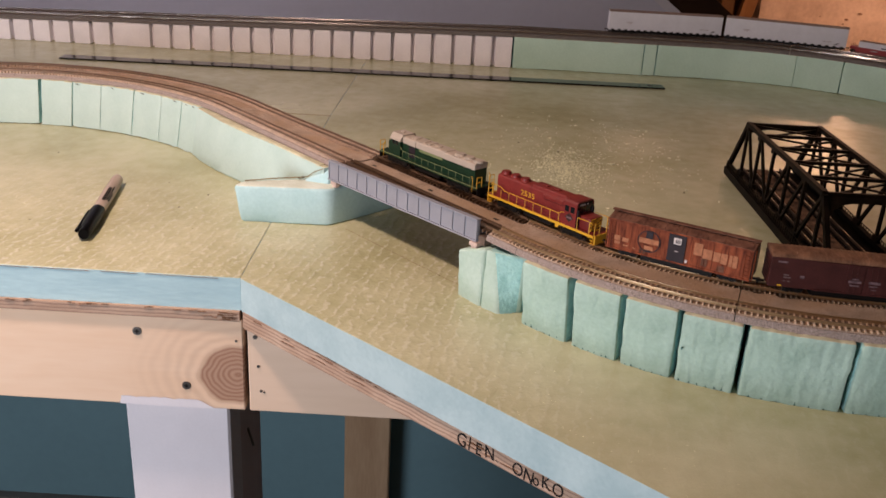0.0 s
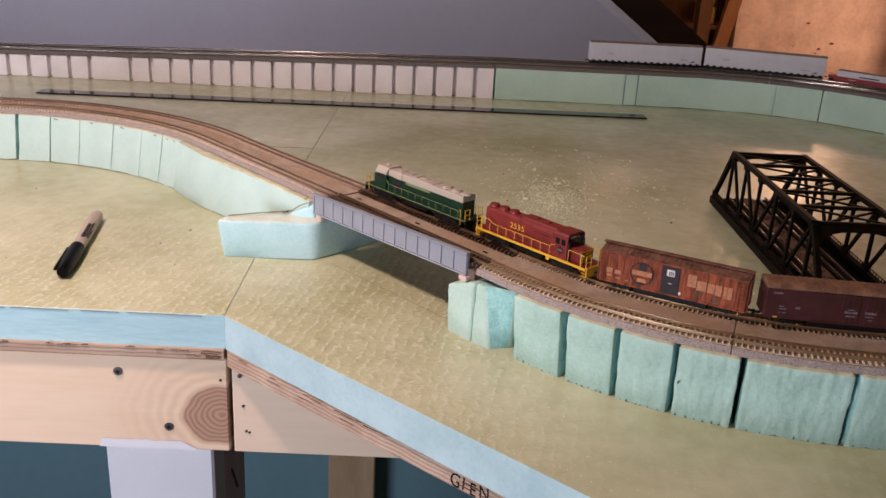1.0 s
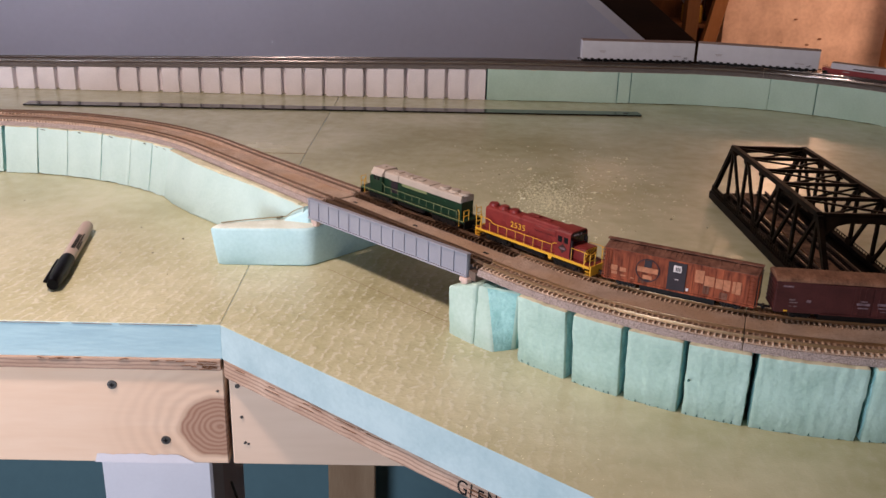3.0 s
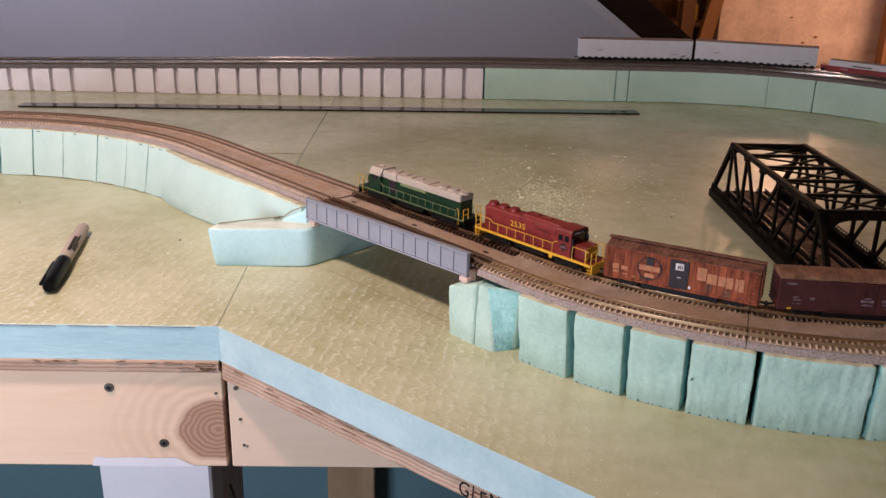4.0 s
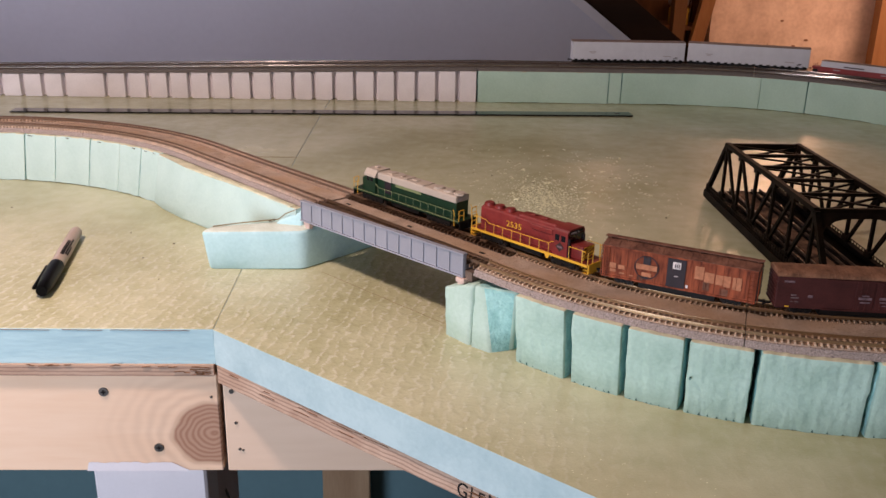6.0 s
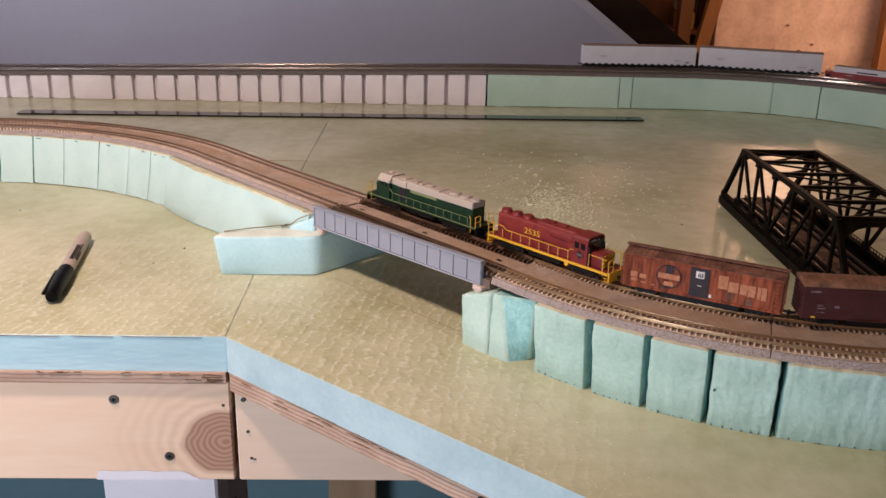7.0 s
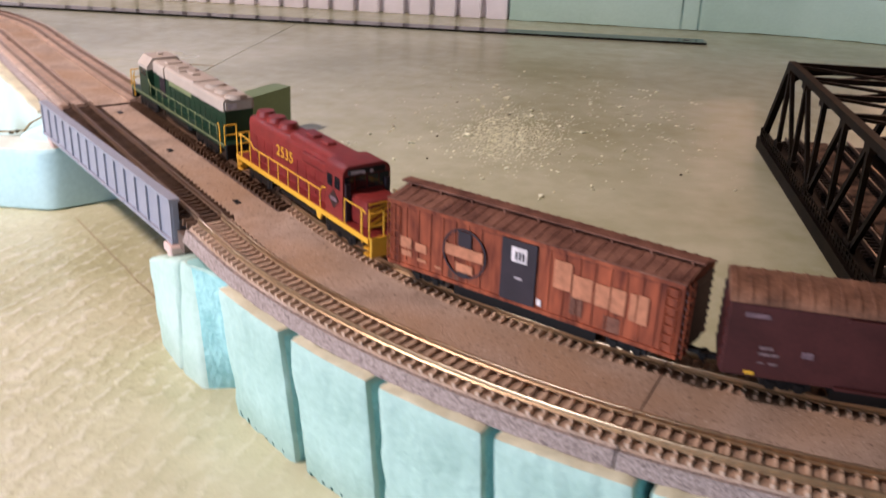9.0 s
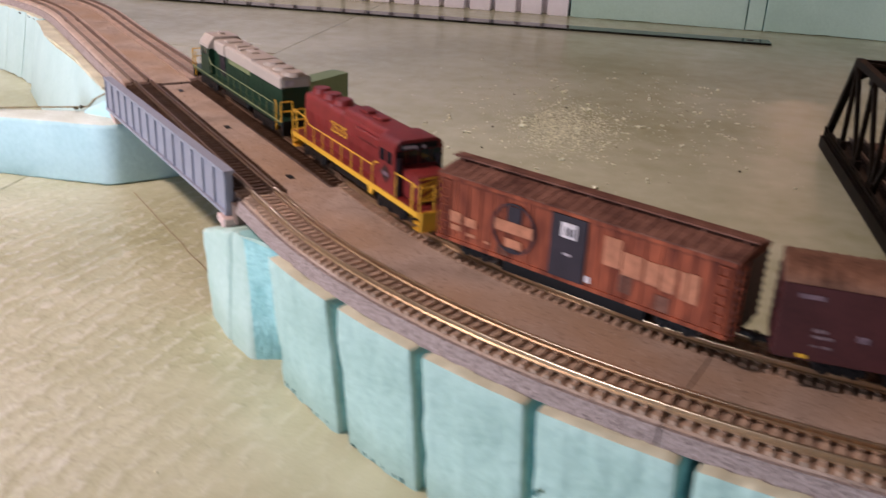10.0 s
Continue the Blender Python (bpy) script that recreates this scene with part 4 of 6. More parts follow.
def bank():
    """A sloping foam face: under the track at its top, on the board at its foot, then hidden behind the abutment."""
    plan = [(-0.3559, -0.0108, -0.0205), (-0.3317, -0.0130, -0.0255), (-0.2900, -0.0160, -0.0265), (-0.2462, -0.0150, -0.0226), (-0.2150, -0.0125, -0.0205),
            (-0.1900, -0.0112, -0.0190), (-0.1600, -0.0110, -0.0175), (-0.1380, -0.0110, -0.0160), (-0.1130, -0.0100, -0.0130)]
    bm = bmesh.new()
    rows = []
    for (s, o, f), (s2, o2, f2) in zip(plan, plan[1:] + plan[-1:]):
        for i in range(5 if s2 > s else 1):
            t = i / 5
            ss = s + (s2 - s) * t
            q = main_line(ss, f + (f2 - f) * t)
            hi, bk = main_line(ss, o + (o2 - o) * t), main_line(ss, 0.057)
            foot, crest = Vector((q.x, q.y, TOP)), Vector((hi.x, hi.y, TOP + RISE - 0.001))
            row = [foot + Vector((0, 0.0016, 0))] + [foot.lerp(crest, max(0.035, j / 6)) for j in range(6)] + [crest] + [Vector((bk.x, bk.y, TOP + RISE - 0.001)), Vector((bk.x, bk.y, TOP))]
            rows.append([bm.verts.new(v) for v in row])
    n = len(rows[0])
    bm.faces.new(rows[0][::-1])
    bm.faces.new(rows[-1])
    for a, b in zip(rows, rows[1:]):
        for i in range(n):
            bm.faces.new((a[i], a[(i + 1) % n], b[(i + 1) % n], b[i])).material_index = 1 if i == 7 else 0
    roughen(bm, 0.0004, 90, seed=8)
    at = (-0.14, 1.08, TOP)
    th = thing("foam_bank", at, "pale green sloping foam bank beside the bridge", "foam block")
    part("slope", bm, [M["foam_pale"], M["foam_cap"]], th, "pale green sanded slope", smooth=True, at=at)
    # the skin left on the crest shows as a thin worn tan rim
    bm = bmesh.new()
    rim = []
    for i in range(61):
        ss = -0.285 + 0.165 * i / 60
        o = min(-0.0108, -0.0158 + 0.0050 * (ss + 0.285) / 0.08) + 0.0004 * noise.noise(Vector((i * 0.6, 1, 9)))
        a, b = main_line(ss, o + 0.0002), main_line(ss, o + 0.0050)
        rim.append([bm.verts.new((p.x, p.y, TOP + RISE + z)) for p, z in ((a, -0.0016), (a, 0.0002), (b, 0.0002), (b, -0.0016))])
    for p, q in zip(rim, rim[1:]):
        for i in range(3):
            bm.faces.new((p[i], q[i], q[i + 1], p[i + 1]))
    bm.faces.new(rim[0])
    bm.faces.new(rim[-1][::-1])
    part("skin_rim", bm, M["foam_cap"], th, "worn tan skin along the crest", at=at)


bank()


def cut_foam(name, poly, height, r, mats, label, seed, top=1, draft=None):
    """A knife-cut lump of foam over a plan polygon, with softened corners and rim; height(x, y) is its upper face."""
    pts = []
    k = len(poly)
    for i in range(k):
        p, a, b = Vector(poly[i]), Vector(poly[i - 1]), Vector(poly[(i + 1) % k])
        da, db = (a - p), (b - p)
        q = min(r, 0.4 * da.length, 0.4 * db.length)
        a, b = p + da.normalized() * q, p + db.normalized() * q
        for t in (0, 0.2, 0.4, 0.6, 0.8, 1.0):
            pts.append(a * (1 - t) ** 2 + p * 2 * t * (1 - t) + b * t ** 2)
    fine = []
    for a, b in zip(pts, pts[1:] + pts[:1]):
        m = max(1, int((b - a).length / 0.006))
        fine += [a.lerp(b, t / m) for t in range(m)]
    c = sum(fine, Vector((0, 0))) / len(fine)
    bm = bmesh.new()
    rings = []
    for f, drop, inset in ((0, None, 0.0016), (0.035, None, 0.0), (0.3, None, 0.0), (0.55, None, 0.0), (0.8, None, 0.0), (1, 0.0030, 0.0), (1, 0.0016, 0.0004), (1, 0.0006, 0.0013), (1, 0.0, 0.0030)):
        ring = []
        for p in fine:
            q = p + (c - p).normalized() * inset
            h = height(q.x, q.y)
            z = (h - 0.0035) * f if drop is None else h - drop
            if draft:
                q = draft(q, z / h)
            ring.append(bm.verts.new((q.x, q.y, TOP + z)))
        rings.append(ring)
    bm.faces.new(rings[0][::-1])
    bm.faces.new(rings[-1]).material_index = top
    n = len(fine)
    for i, (a, b) in enumerate(zip(rings, rings[1:])):
        for j in range(n):
            bm.faces.new((a[j], a[(j + 1) % n], b[(j + 1) % n], b[j])).material_index = top if i > 6 else 0
    roughen(bm, 0.0005, 70, seed=seed)
    roughen(bm, 0.0002, 300, seed=seed)
    return solid(name, bm, mats, (c.x, c.y, TOP), label, "foam block", smooth=True)


def abutment():
    ab = cut_foam("foam_abutment", [(-0.1300, 0.9865), (-0.0430, 0.9865), (0.0180, 1.0515), (0.0060, 1.0640), (-0.0440, 1.0110), (-0.0785, 1.0055), (-0.1235, 1.0000)],
             lambda x, y: 0.0335 + 0.018 * (x + 0.126) + 0.13 * max(0.0, y - 1.0), 0.008, [M["foam_abut"], M["abut_top"]], "light blue foam abutment block under the bridge end", 4,
             draft=lambda q, t: Vector((q.x + 0.005 * (1 - t), q.y)) if q.x < -0.10 else q)
    # brown strip laid along the foot of the bank as its contact shadow
    way = [Vector(v) for v in ((-0.1205, 0.9965, 0.0350), (-0.0994, 1.0040, 0.0357), (-0.0748, 1.0085, 0.0370), (-0.0660, 1.0070, 0.0385), (-0.0600, 1.0050, 0.0440), (-0.0495, 1.0010, 0.0495))]
    bm = bmesh.new()
    for p, q in zip(way, way[1:]):
        for k in range(4):
            a, b = p.lerp(q, k / 4), p.lerp(q, (k + 1) / 4)
            beam(bm, a, b, 0.0009 + 0.0007 * abs(noise.noise(a * 300)), 0.0007)
    bmesh.ops.translate(bm, verts=bm.verts, vec=(0, 0, TOP))
    part("contact_shadow", bm, M["foam_score"], ab, "brown strip added as contact shadow where the bank meets the block", at=ab.location)
    for x, y, z, r in ((-0.0735, 1.0055, 0.0372, 0.0010), (-0.0715, 1.0045, 0.0374, 0.0008), (-0.0700, 1.0062, 0.0380, 0.0012)):
        bm = bmesh.new()
        bmesh.ops.create_icosphere(bm, subdivisions=1, radius=r)
        bmesh.ops.translate(bm, verts=bm.verts, vec=(x, y, TOP + z))
        part("chip", bm, M["dirt"], ab, "dark foam chip", at=ab.location)
    cut_foam("foam_wedge", [(-0.0690, 1.0050), (-0.0455, 0.9985), (-0.0390, 1.0065), (-0.0470, 1.0130)],
             lambda x, y: 0.0360 + 0.0130 * min(1.0, max(0.0, (x + 0.069) / 0.026)), 0.002, [M["foam_abut"], M["foam_abut"]], "small light blue foam wedge against the bridge end", 6, top=0)


abutment()
bm = bmesh.new()
prism(bm, [(0.0375, 1.1670), (0.0170, 1.1120), (0.0040, 1.1180), (0.0240, 1.1740)], TOP, TOP + 0.0345)
bmesh.ops.bevel(bm, geom=[e for e in bm.edges if e.calc_face_angle(0) > 0.6], offset=0.0012, segments=2, affect="EDGES")
bmesh.ops.subdivide_edges(bm, edges=[e for e in bm.edges if e.calc_length() > 0.008], cuts=3, use_grid_fill=True)
roughen(bm, 0.0004, 110, seed=14)
solid("foam_block", bm, [M["foam_shade"]], (0.021, 1.143, TOP), "offcut of foam standing behind the bridge, its shade put into a grey green", "foam block", smooth=True)


# ---- track ----
def tie_mesh(name, mat, half=0.0079, wide=0.00052, top=0.0008):
    bm = bmesh.new()
    box(bm, -wide, wide, -half, half, -0.0016, top)
    for y in (-0.0057, -0.0033, 0.0033, 0.0057):
        box(bm, -0.00040, 0.00040, y - 0.0005, y + 0.0005, 0.0009, 0.0013)
    return finish(name, bm, mat)


TIE, TIE_PALE, TIE_DARK, TIE_BLACK = tie_mesh("tie", M["tie"]), tie_mesh("tie_pale", M["tie_pale"], 0.0080, 0.00085, 0.0013), tie_mesh("tie_dark", M["tie_dark"], 0.0092), tie_mesh("tie_black", M["truss_tie"])
BED = 0.0052         # ballast surface above the risers
RAIL_PROF = [(-0.0007, 0.0), (0.0007, 0.0), (0.0007, 0.0004), (0.00028, 0.0007), (0.00028, 0.0013), (0.00052, 0.0015), (0.00052, 0.0018), (0.00046, 0.0020), (0.00026, 0.0021), (-0.00026, 0.0021), (-0.00046, 0.0020), (-0.00052, 0.0018), (-0.00052, 0.0015), (-0.00028, 0.0013), (-0.00028, 0.0007), (-0.0007, 0.0004)]


def track_section(s0, s1, f=main_line, zf=flat, label="double track on moulded brown ballast", group="track sections of the front line",
                  singles=True, tie=None, bed=True, pitch=0.0037, parent=None, bed_mats=None, mids=(NEAR, FAR), edge=(-0.0048, 0.0575), tie_mat=None, rail_mat=None, trough=0.0003):
    c = f((s0 + s1) / 2, (edge[0] + edge[1]) / 2)
    at = (c.x, c.y, zf((s0 + s1) / 2))
    th = parent or thing("track_section", at, label, "railway track", group)
    if parent:
        at = tuple(parent.location)
    if bed:
        bm = bmesh.new()
        e0, e1 = edge
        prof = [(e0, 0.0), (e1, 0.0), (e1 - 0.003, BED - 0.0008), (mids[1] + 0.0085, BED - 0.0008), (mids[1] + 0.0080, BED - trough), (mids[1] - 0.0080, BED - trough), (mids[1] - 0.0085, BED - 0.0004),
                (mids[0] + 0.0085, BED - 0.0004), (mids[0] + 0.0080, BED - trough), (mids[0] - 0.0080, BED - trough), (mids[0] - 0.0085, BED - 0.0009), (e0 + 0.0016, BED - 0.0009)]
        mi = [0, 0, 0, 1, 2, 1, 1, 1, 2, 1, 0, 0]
        sweep(bm, f, s0 + 0.0002, s1 - 0.0002, prof, zf, mi=0, face_mi=mi)
        part("roadbed", bm, bed_mats or [M["ballast"], M["ballast_brown"], M["ballast_dark"]], th, "moulded speckled ballast bed", at=at)
    for mid in mids:
        for g in (-0.0045, 0.0045):
            bm = bmesh.new()
            sweep(bm, f, s0 + 0.0002, s1 - 0.0002, [(mid + g + o, BED + 0.0009 + z) for o, z in RAIL_PROF], zf)
            part("rail", bm, rail_mat or M["rail"], th, "shiny nickel silver rail", at=at)
    if singles is None:
        return th
    joined = None if singles else bmesh.new()
    for mid in mids:
        k = int((s1 - s0) / pitch)
        for i in range(k):
            s = s0 + (i + 0.5) * (s1 - s0) / k
            p = f(s, mid)
            m = pose(p.x, p.y, zf(s) + BED, 0, 0, heading(f, s, mid))
            if singles:
                ob = new("tie", tie or TIE)
                ob.parent = th
                ob.matrix_basis = Matrix.Translation(-Vector(at)) @ m
            else:
                ang = m
                vs = []
                for x, y, z in ((-0.00075, -0.0077, -0.0016), (0.00075, -0.0077, -0.0016), (0.00075, 0.0077, -0.0016), (-0.00075, 0.0077, -0.0016), (-0.00075, -0.0077, 0.0013), (0.00075, -0.0077, 0.0013), (0.00075, 0.0077, 0.0013), (-0.00075, 0.0077, 0.0013)):
                    vs.append(joined.verts.new(ang @ Vector((x, y, z))))
                for q in ((4, 5, 6, 7), (0, 1, 5, 4), (1, 2, 6, 5), (2, 3, 7, 6), (3, 0, 4, 7)):
                    joined.faces.new([vs[j] for j in q])
    if not singles:
        ob = part("tie_row", joined, tie_mat or M["tie"], th, at=at)
        ob["kind"] = "stuff"
    return th


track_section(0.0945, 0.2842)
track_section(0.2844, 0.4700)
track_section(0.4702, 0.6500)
for a, b in ((-0.3020, -0.0985), (-0.4800, -0.3022), (-0.6400, -0.4802), (-0.8000, -0.6402)):
    sec = track_section(a, b, rail_mat=M["rail_dark_left"], bed_mats=[M["ballast"], M["ballast_brown"], M["ballast_trough"]], tie=TIE_PALE, trough=0.0013)
    for mid in (NEAR, FAR):
        for g in (-0.0045, 0.0045):
            p = main_line(a, mid + g)
            bm = bmesh.new()
            box(bm, -0.0048, 0.0048, -0.0013, 0.0013, 0.0, 0.0024, bev=0.0006)
            j = part("rail_joiner", bm, M["joiner"], sec, "brown moulded rail joiner")
            j.matrix_basis = Matrix.Translation(-sec.location) @ pose(p.x, p.y, TOP + RISE + BED, 0, 0, heading(main_line, a, mid + g))


# ---- plate girder bridge ----
def girder_bridge():
    s0, s1 = -0.0975, 0.0885
    g0, g1 = -0.1030, 0.0855
    rise = lambda s: 0.0040 * (s - g0) / (g1 - g0)
    c = main_line((s0 + s1) / 2, 0.0245)
    at = (c.x, c.y, TOP + 0.036)
    th = thing("girder_bridge", at, "grey plastic plate girder railway bridge with dark ties", "bridge")
    loc = lambda s, o: main_line(s, o)
    zt, zb = TOP + RISE + 0.0092, TOP + RISE - 0.0083
    for side, (o0, o1) in (("front", (-0.0112, -0.0090)), ("back", (0.0580, 0.0602))):
        skew = 0.0065 if side == "front" else 0.0
        line = lambda s, o: main_line(s, o + skew * (s - g0) / (g1 - g0))
        zt = TOP + RISE + (0.0092 if side == "front" else 0.0060)
        bm = bmesh.new()
        sweep(bm, line, g0, g1, [(o0, zb), (o1, zb), (o1, zt), (o0, zt)], rise, step=1.0)
        g = part("girder", bm, M["girder"], th, "blue grey plate girder", at=at)
        for z in (zb, zt - 0.0008):
            bm = bmesh.new()
            sweep(bm, line, g0 - 0.0001, g1 + 0.0001, [(o0 - 0.0012, z), (o1 + 0.0008, z), (o1 + 0.0008, z + 0.0012), (o0 - 0.0012, z + 0.0012)], rise, step=1.0)
            part("flange", bm, M["girder"], g, at=at)
        n = 15
        for i in range(n):
            s = g0 + 0.0007 + (g1 - g0 - 0.0014) * i / (n - 1)
            bm = bmesh.new()
            sweep(bm, line, s - 0.0004, s + 0.0004, [(o0 - 0.0009, zb + 0.001), (o0, zb + 0.001), (o0, zt - 0.001), (o0 - 0.0009, zt - 0.001)], rise, step=1.0)
            part("stiffener", bm, M["girder"], g, at=at)
    bm = bmesh.new()
    zz = TOP + RISE
    sweep(bm, main_line, s0 + 0.0005, s1 + 0.004, [(-0.0035, zz - 0.006), (0.0575, zz - 0.006), (0.0575, zz + 0.001), (-0.0035, zz + 0.001)], lambda s: 0.0, step=1.0)
    part("floor_plate", bm, M["bridge_floor"], th, "brown bridge floor between the girders", at=at)
    bm = bmesh.new()
    sweep(bm, main_line, s0 - 0.0008, s1 + 0.006, [(0.0172, zz + 0.001), (0.0346, zz + 0.001), (0.0346, zz + BED - 0.0014), (0.0172, zz + BED - 0.0014)], lambda s: 0.0, step=1.0)
    part("walkway", bm, M["ballast_brown"], th, "brown raised strip between the tracks", at=at)
    for s in (-0.083, -0.0055, 0.074):
        bm = bmesh.new()
        p = main_line(s, 0.0250)
        box(bm, -0.0024, 0.0024, -0.0011, 0.0011, 0, 0.0005)
        bmesh.ops.transform(bm, matrix=pose(p.x, p.y, zz + BED - 0.0016, 0, 0, math.degrees(TH)), verts=bm.verts)
        part("slot", bm, M["black"], th, "dark slot in the strip", at=at)
    track_section(s0 + 0.001, s1 + 0.0055, singles=True, tie=TIE_DARK, bed=False, pitch=0.0040, parent=th, mids=(NEAR + 0.0008, FAR), rail_mat=M["rail_bridge"])
    for s, o in ((g1 - 0.0016, -0.0035), (g0 + 0.0016, -0.0080)):
        bm = bmesh.new()
        sweep(bm, main_line, s - 0.0008, s + 0.0008, [(o, zb + 0.002), (o + 0.0150, zb + 0.002), (o + 0.0150, TOP + RISE + 0.0004), (o, TOP + RISE + 0.0004)], rise, step=1.0)
        part("end_plate", bm, M["girder"], th, "blue grey end plate", at=at)
    for s in (g0 + 0.002, g1 - 0.006):
        for o in (-0.0112 if s < 0 else -0.0075, 0.055):
            p = main_line(s, o)
            bm = bmesh.new()
            box(bm, 0, 0.0085, 0.0, 0.006, -0.0036, 0.0, bev=0.0006)
            box(bm, 0.0015, 0.007, 0.0008, 0.005, -0.0060, -0.0034, bev=0.0005)
            bmesh.ops.transform(bm, matrix=pose(p.x, p.y, zb + rise(s) - 0.0001, 0, 0, math.degrees(TH)), verts=bm.verts)
            part("bearing_shoe", bm, M["shoe"], th, "pinkish bearing shoe", at=at)


girder_bridge()


# ---- along the back ----
def white_riser():
    at = (-0.3, 1.75, TOP)
    th = thing("white_riser", at, "white foam riser cut into upright blocks, falling to one side", "foam riser")
    bm = bmesh.new()
    sweep(bm, lambda s, o: Vector((s, o)), -1.25, 0.1515, [(1.752, -RISE), (1.84, -RISE), (1.84, -0.0005), (1.752, -0.0005)], back_height, step=0.05)
    for v in bm.verts:
        v.co.z = max(v.co.z, TOP)
    part("core", bm, M["white_foam"], th, at=at)
    x = 0.1505
    wide = 0
    while x > -1.2:
        w = 0.0266 if wide != 18 else 0.0598
        bm = bmesh.new()
        h = back_height(x) - TOP - 0.0012
        box(bm, x - w, x, 1.738, 1.7515, 0, h, bev=0.0008)
        bmesh.ops.transform(bm, matrix=Matrix.Translation((0, 0, TOP)), verts=bm.verts)
        part("block", bm, M["white_foam"], th, at=at)
        x -= w + (0.0064 if wide % 3 else 0.0069)
        wide += 1


white_riser()
bcuts = [0.1525, 0.3665, 0.3875, 0.6130, 0.6855, 0.86, 1.02]
for i, (a, b) in enumerate(zip(bcuts, bcuts[1:])):
    quad_block(a + (0.0001 if a == 0.6130 else 0.0007), b - (0.0001 if b == 0.6130 else 0.0007), back_line, flat, -0.010, 0.092, bev=0.0012, rough=0.0008, seed=50 + i * 1.9, side=True, foot=0.0011,
               mats=[M["foam_back"], M["foam_cap"], M["foam_rough_glow"]], label="green foam board piece in the wall along the back", group="foam pieces along the back", step=0.02)
for a, b in ((-1.22, -0.55), (-0.5498, 0.15), (0.1502, 0.60), (0.6002, 1.02)):
    track_section(a, b, f=back_line, zf=back_height, group="track sections along the back", label="double track on grey ballast along the back edge", singles=False, mids=(0.009, 0.049), edge=(-0.0095, 0.062), bed_mats=[M["ballast_grey"], M["ballast_grey"], M["ballast_grey"]], tie_mat=M["tie_dark"], rail_mat=M["rail_back"])

# ---- the ruler ----
def ruler():
    a, b = Vector((-0.546, 1.621)), Vector((0.386, 1.6495))
    at = ((a.x + b.x) / 2, (a.y + b.y) / 2, TOP)
    L = (b - a).length
    th = thing("ruler", at, "long glossy black straightedge lying flat on the foam", "ruler", rz=math.degrees(math.atan2(b.y - a.y, b.x - a.x)))
    bm = bmesh.new()
    box(bm, -L / 2, L / 2, -0.0125, 0.0125, 0.0004, 0.0026, bev=0.0004)
    part("blade", bm, M["ruler"], th)
    bm = bmesh.new()
    cyl(bm, (L / 2 - 0.022, 0, 0.0027), 0.004, 0.0004, "Z", 18)
    part("hang_hole", bm, M["black"], th)


ruler()


# ---- the marker pen ----
def marker():
    a, b = Vector((-0.2385, 0.920)), Vector((-0.2605, 1.063))
    d = (b - a)
    th = thing("marker_pen", (a.x, a.y, TOP + 0.0062), "felt marker pen with grey barrel and black cap", "marker pen", rz=math.degrees(math.atan2(d.y, d.x)))
    L = d.length

    def lathe(prof, n=24):
        bm = bmesh.new()
        rings = [[bm.verts.new((x, r * math.cos(2 * math.pi * i / n), r * math.sin(2 * math.pi * i / n))) for i in range(n)] for x, r in prof]
        bm.faces.new(rings[0][::-1])
        bm.faces.new(rings[-1])
        for p, q in zip(rings, rings[1:]):
            for i in range(n):
                bm.faces.new((p[i], p[(i + 1) % n], q[(i + 1) % n], q[i]))
        return bm
    part("cap", lathe([(0, 0.0042), (0.0012, 0.0048), (0.014, 0.0056), (0.022, 0.0062), (0.056, 0.0062), (0.0565, 0.0058)]), M["marker_black"], th, "black plastic cap", smooth=True)
    bm = bmesh.new()
    box(bm, 0.002, 0.05, -0.0012, 0.0012, 0.005, 0.0078, bev=0.0006)
    bmesh.ops.rotate(bm, verts=bm.verts, cent=(0, 0, 0), matrix=Matrix.Rotation(radians(-70), 3, "X"))
    part("clip", bm, M["marker_black"], th)
    part("barrel", lathe([(0.0566, 0.0056), (0.10, 0.0058), (L - 0.004, 0.0054), (L - 0.001, 0.0048), (L, 0.004)]), M["marker_grey"], th, "grey plastic barrel", smooth=True)
    rng = random.Random(2)
    for x0, ang, ln, w in ((0.070, 20, 0.034, 0.0030), (0.074, 46, 0.024, 0.0014), (0.074, 64, 0.020, 0.0014), (0.100, 46, 0.010, 0.0014)):
        x = x0
        while x < x0 + ln:
            bm = bmesh.new()
            l = rng.uniform(0.0015, 0.004)
            box(bm, x, x + l, -w / 2, w / 2, 0.00565, 0.00592)
            bmesh.ops.rotate(bm, verts=bm.verts, cent=(0, 0, 0), matrix=Matrix.Rotation(radians(ang), 3, "X"))
            part("print_mark", bm, M["ink"], th)
            x += l + 0.0009


marker()


# ---- rolling stock ----


def on_track(s0, s1, f=main_line, mid=FAR, zf=flat):
    """The pose of a vehicle whose ends stand at s0 and s1: its wheelsets rest on the line."""
    a, b = f(s0 + (s1 - s0) * 0.18, mid), f(s0 + (s1 - s0) * 0.82, mid)
    c = (a + b) / 2
    return pose(c.x, c.y, zf((s0 + s1) / 2) + BED + 0.003, 0, 0, math.degrees(math.atan2(b.y - a.y, b.x - a.x))), (f(s1, mid) - f(s0, mid)).length


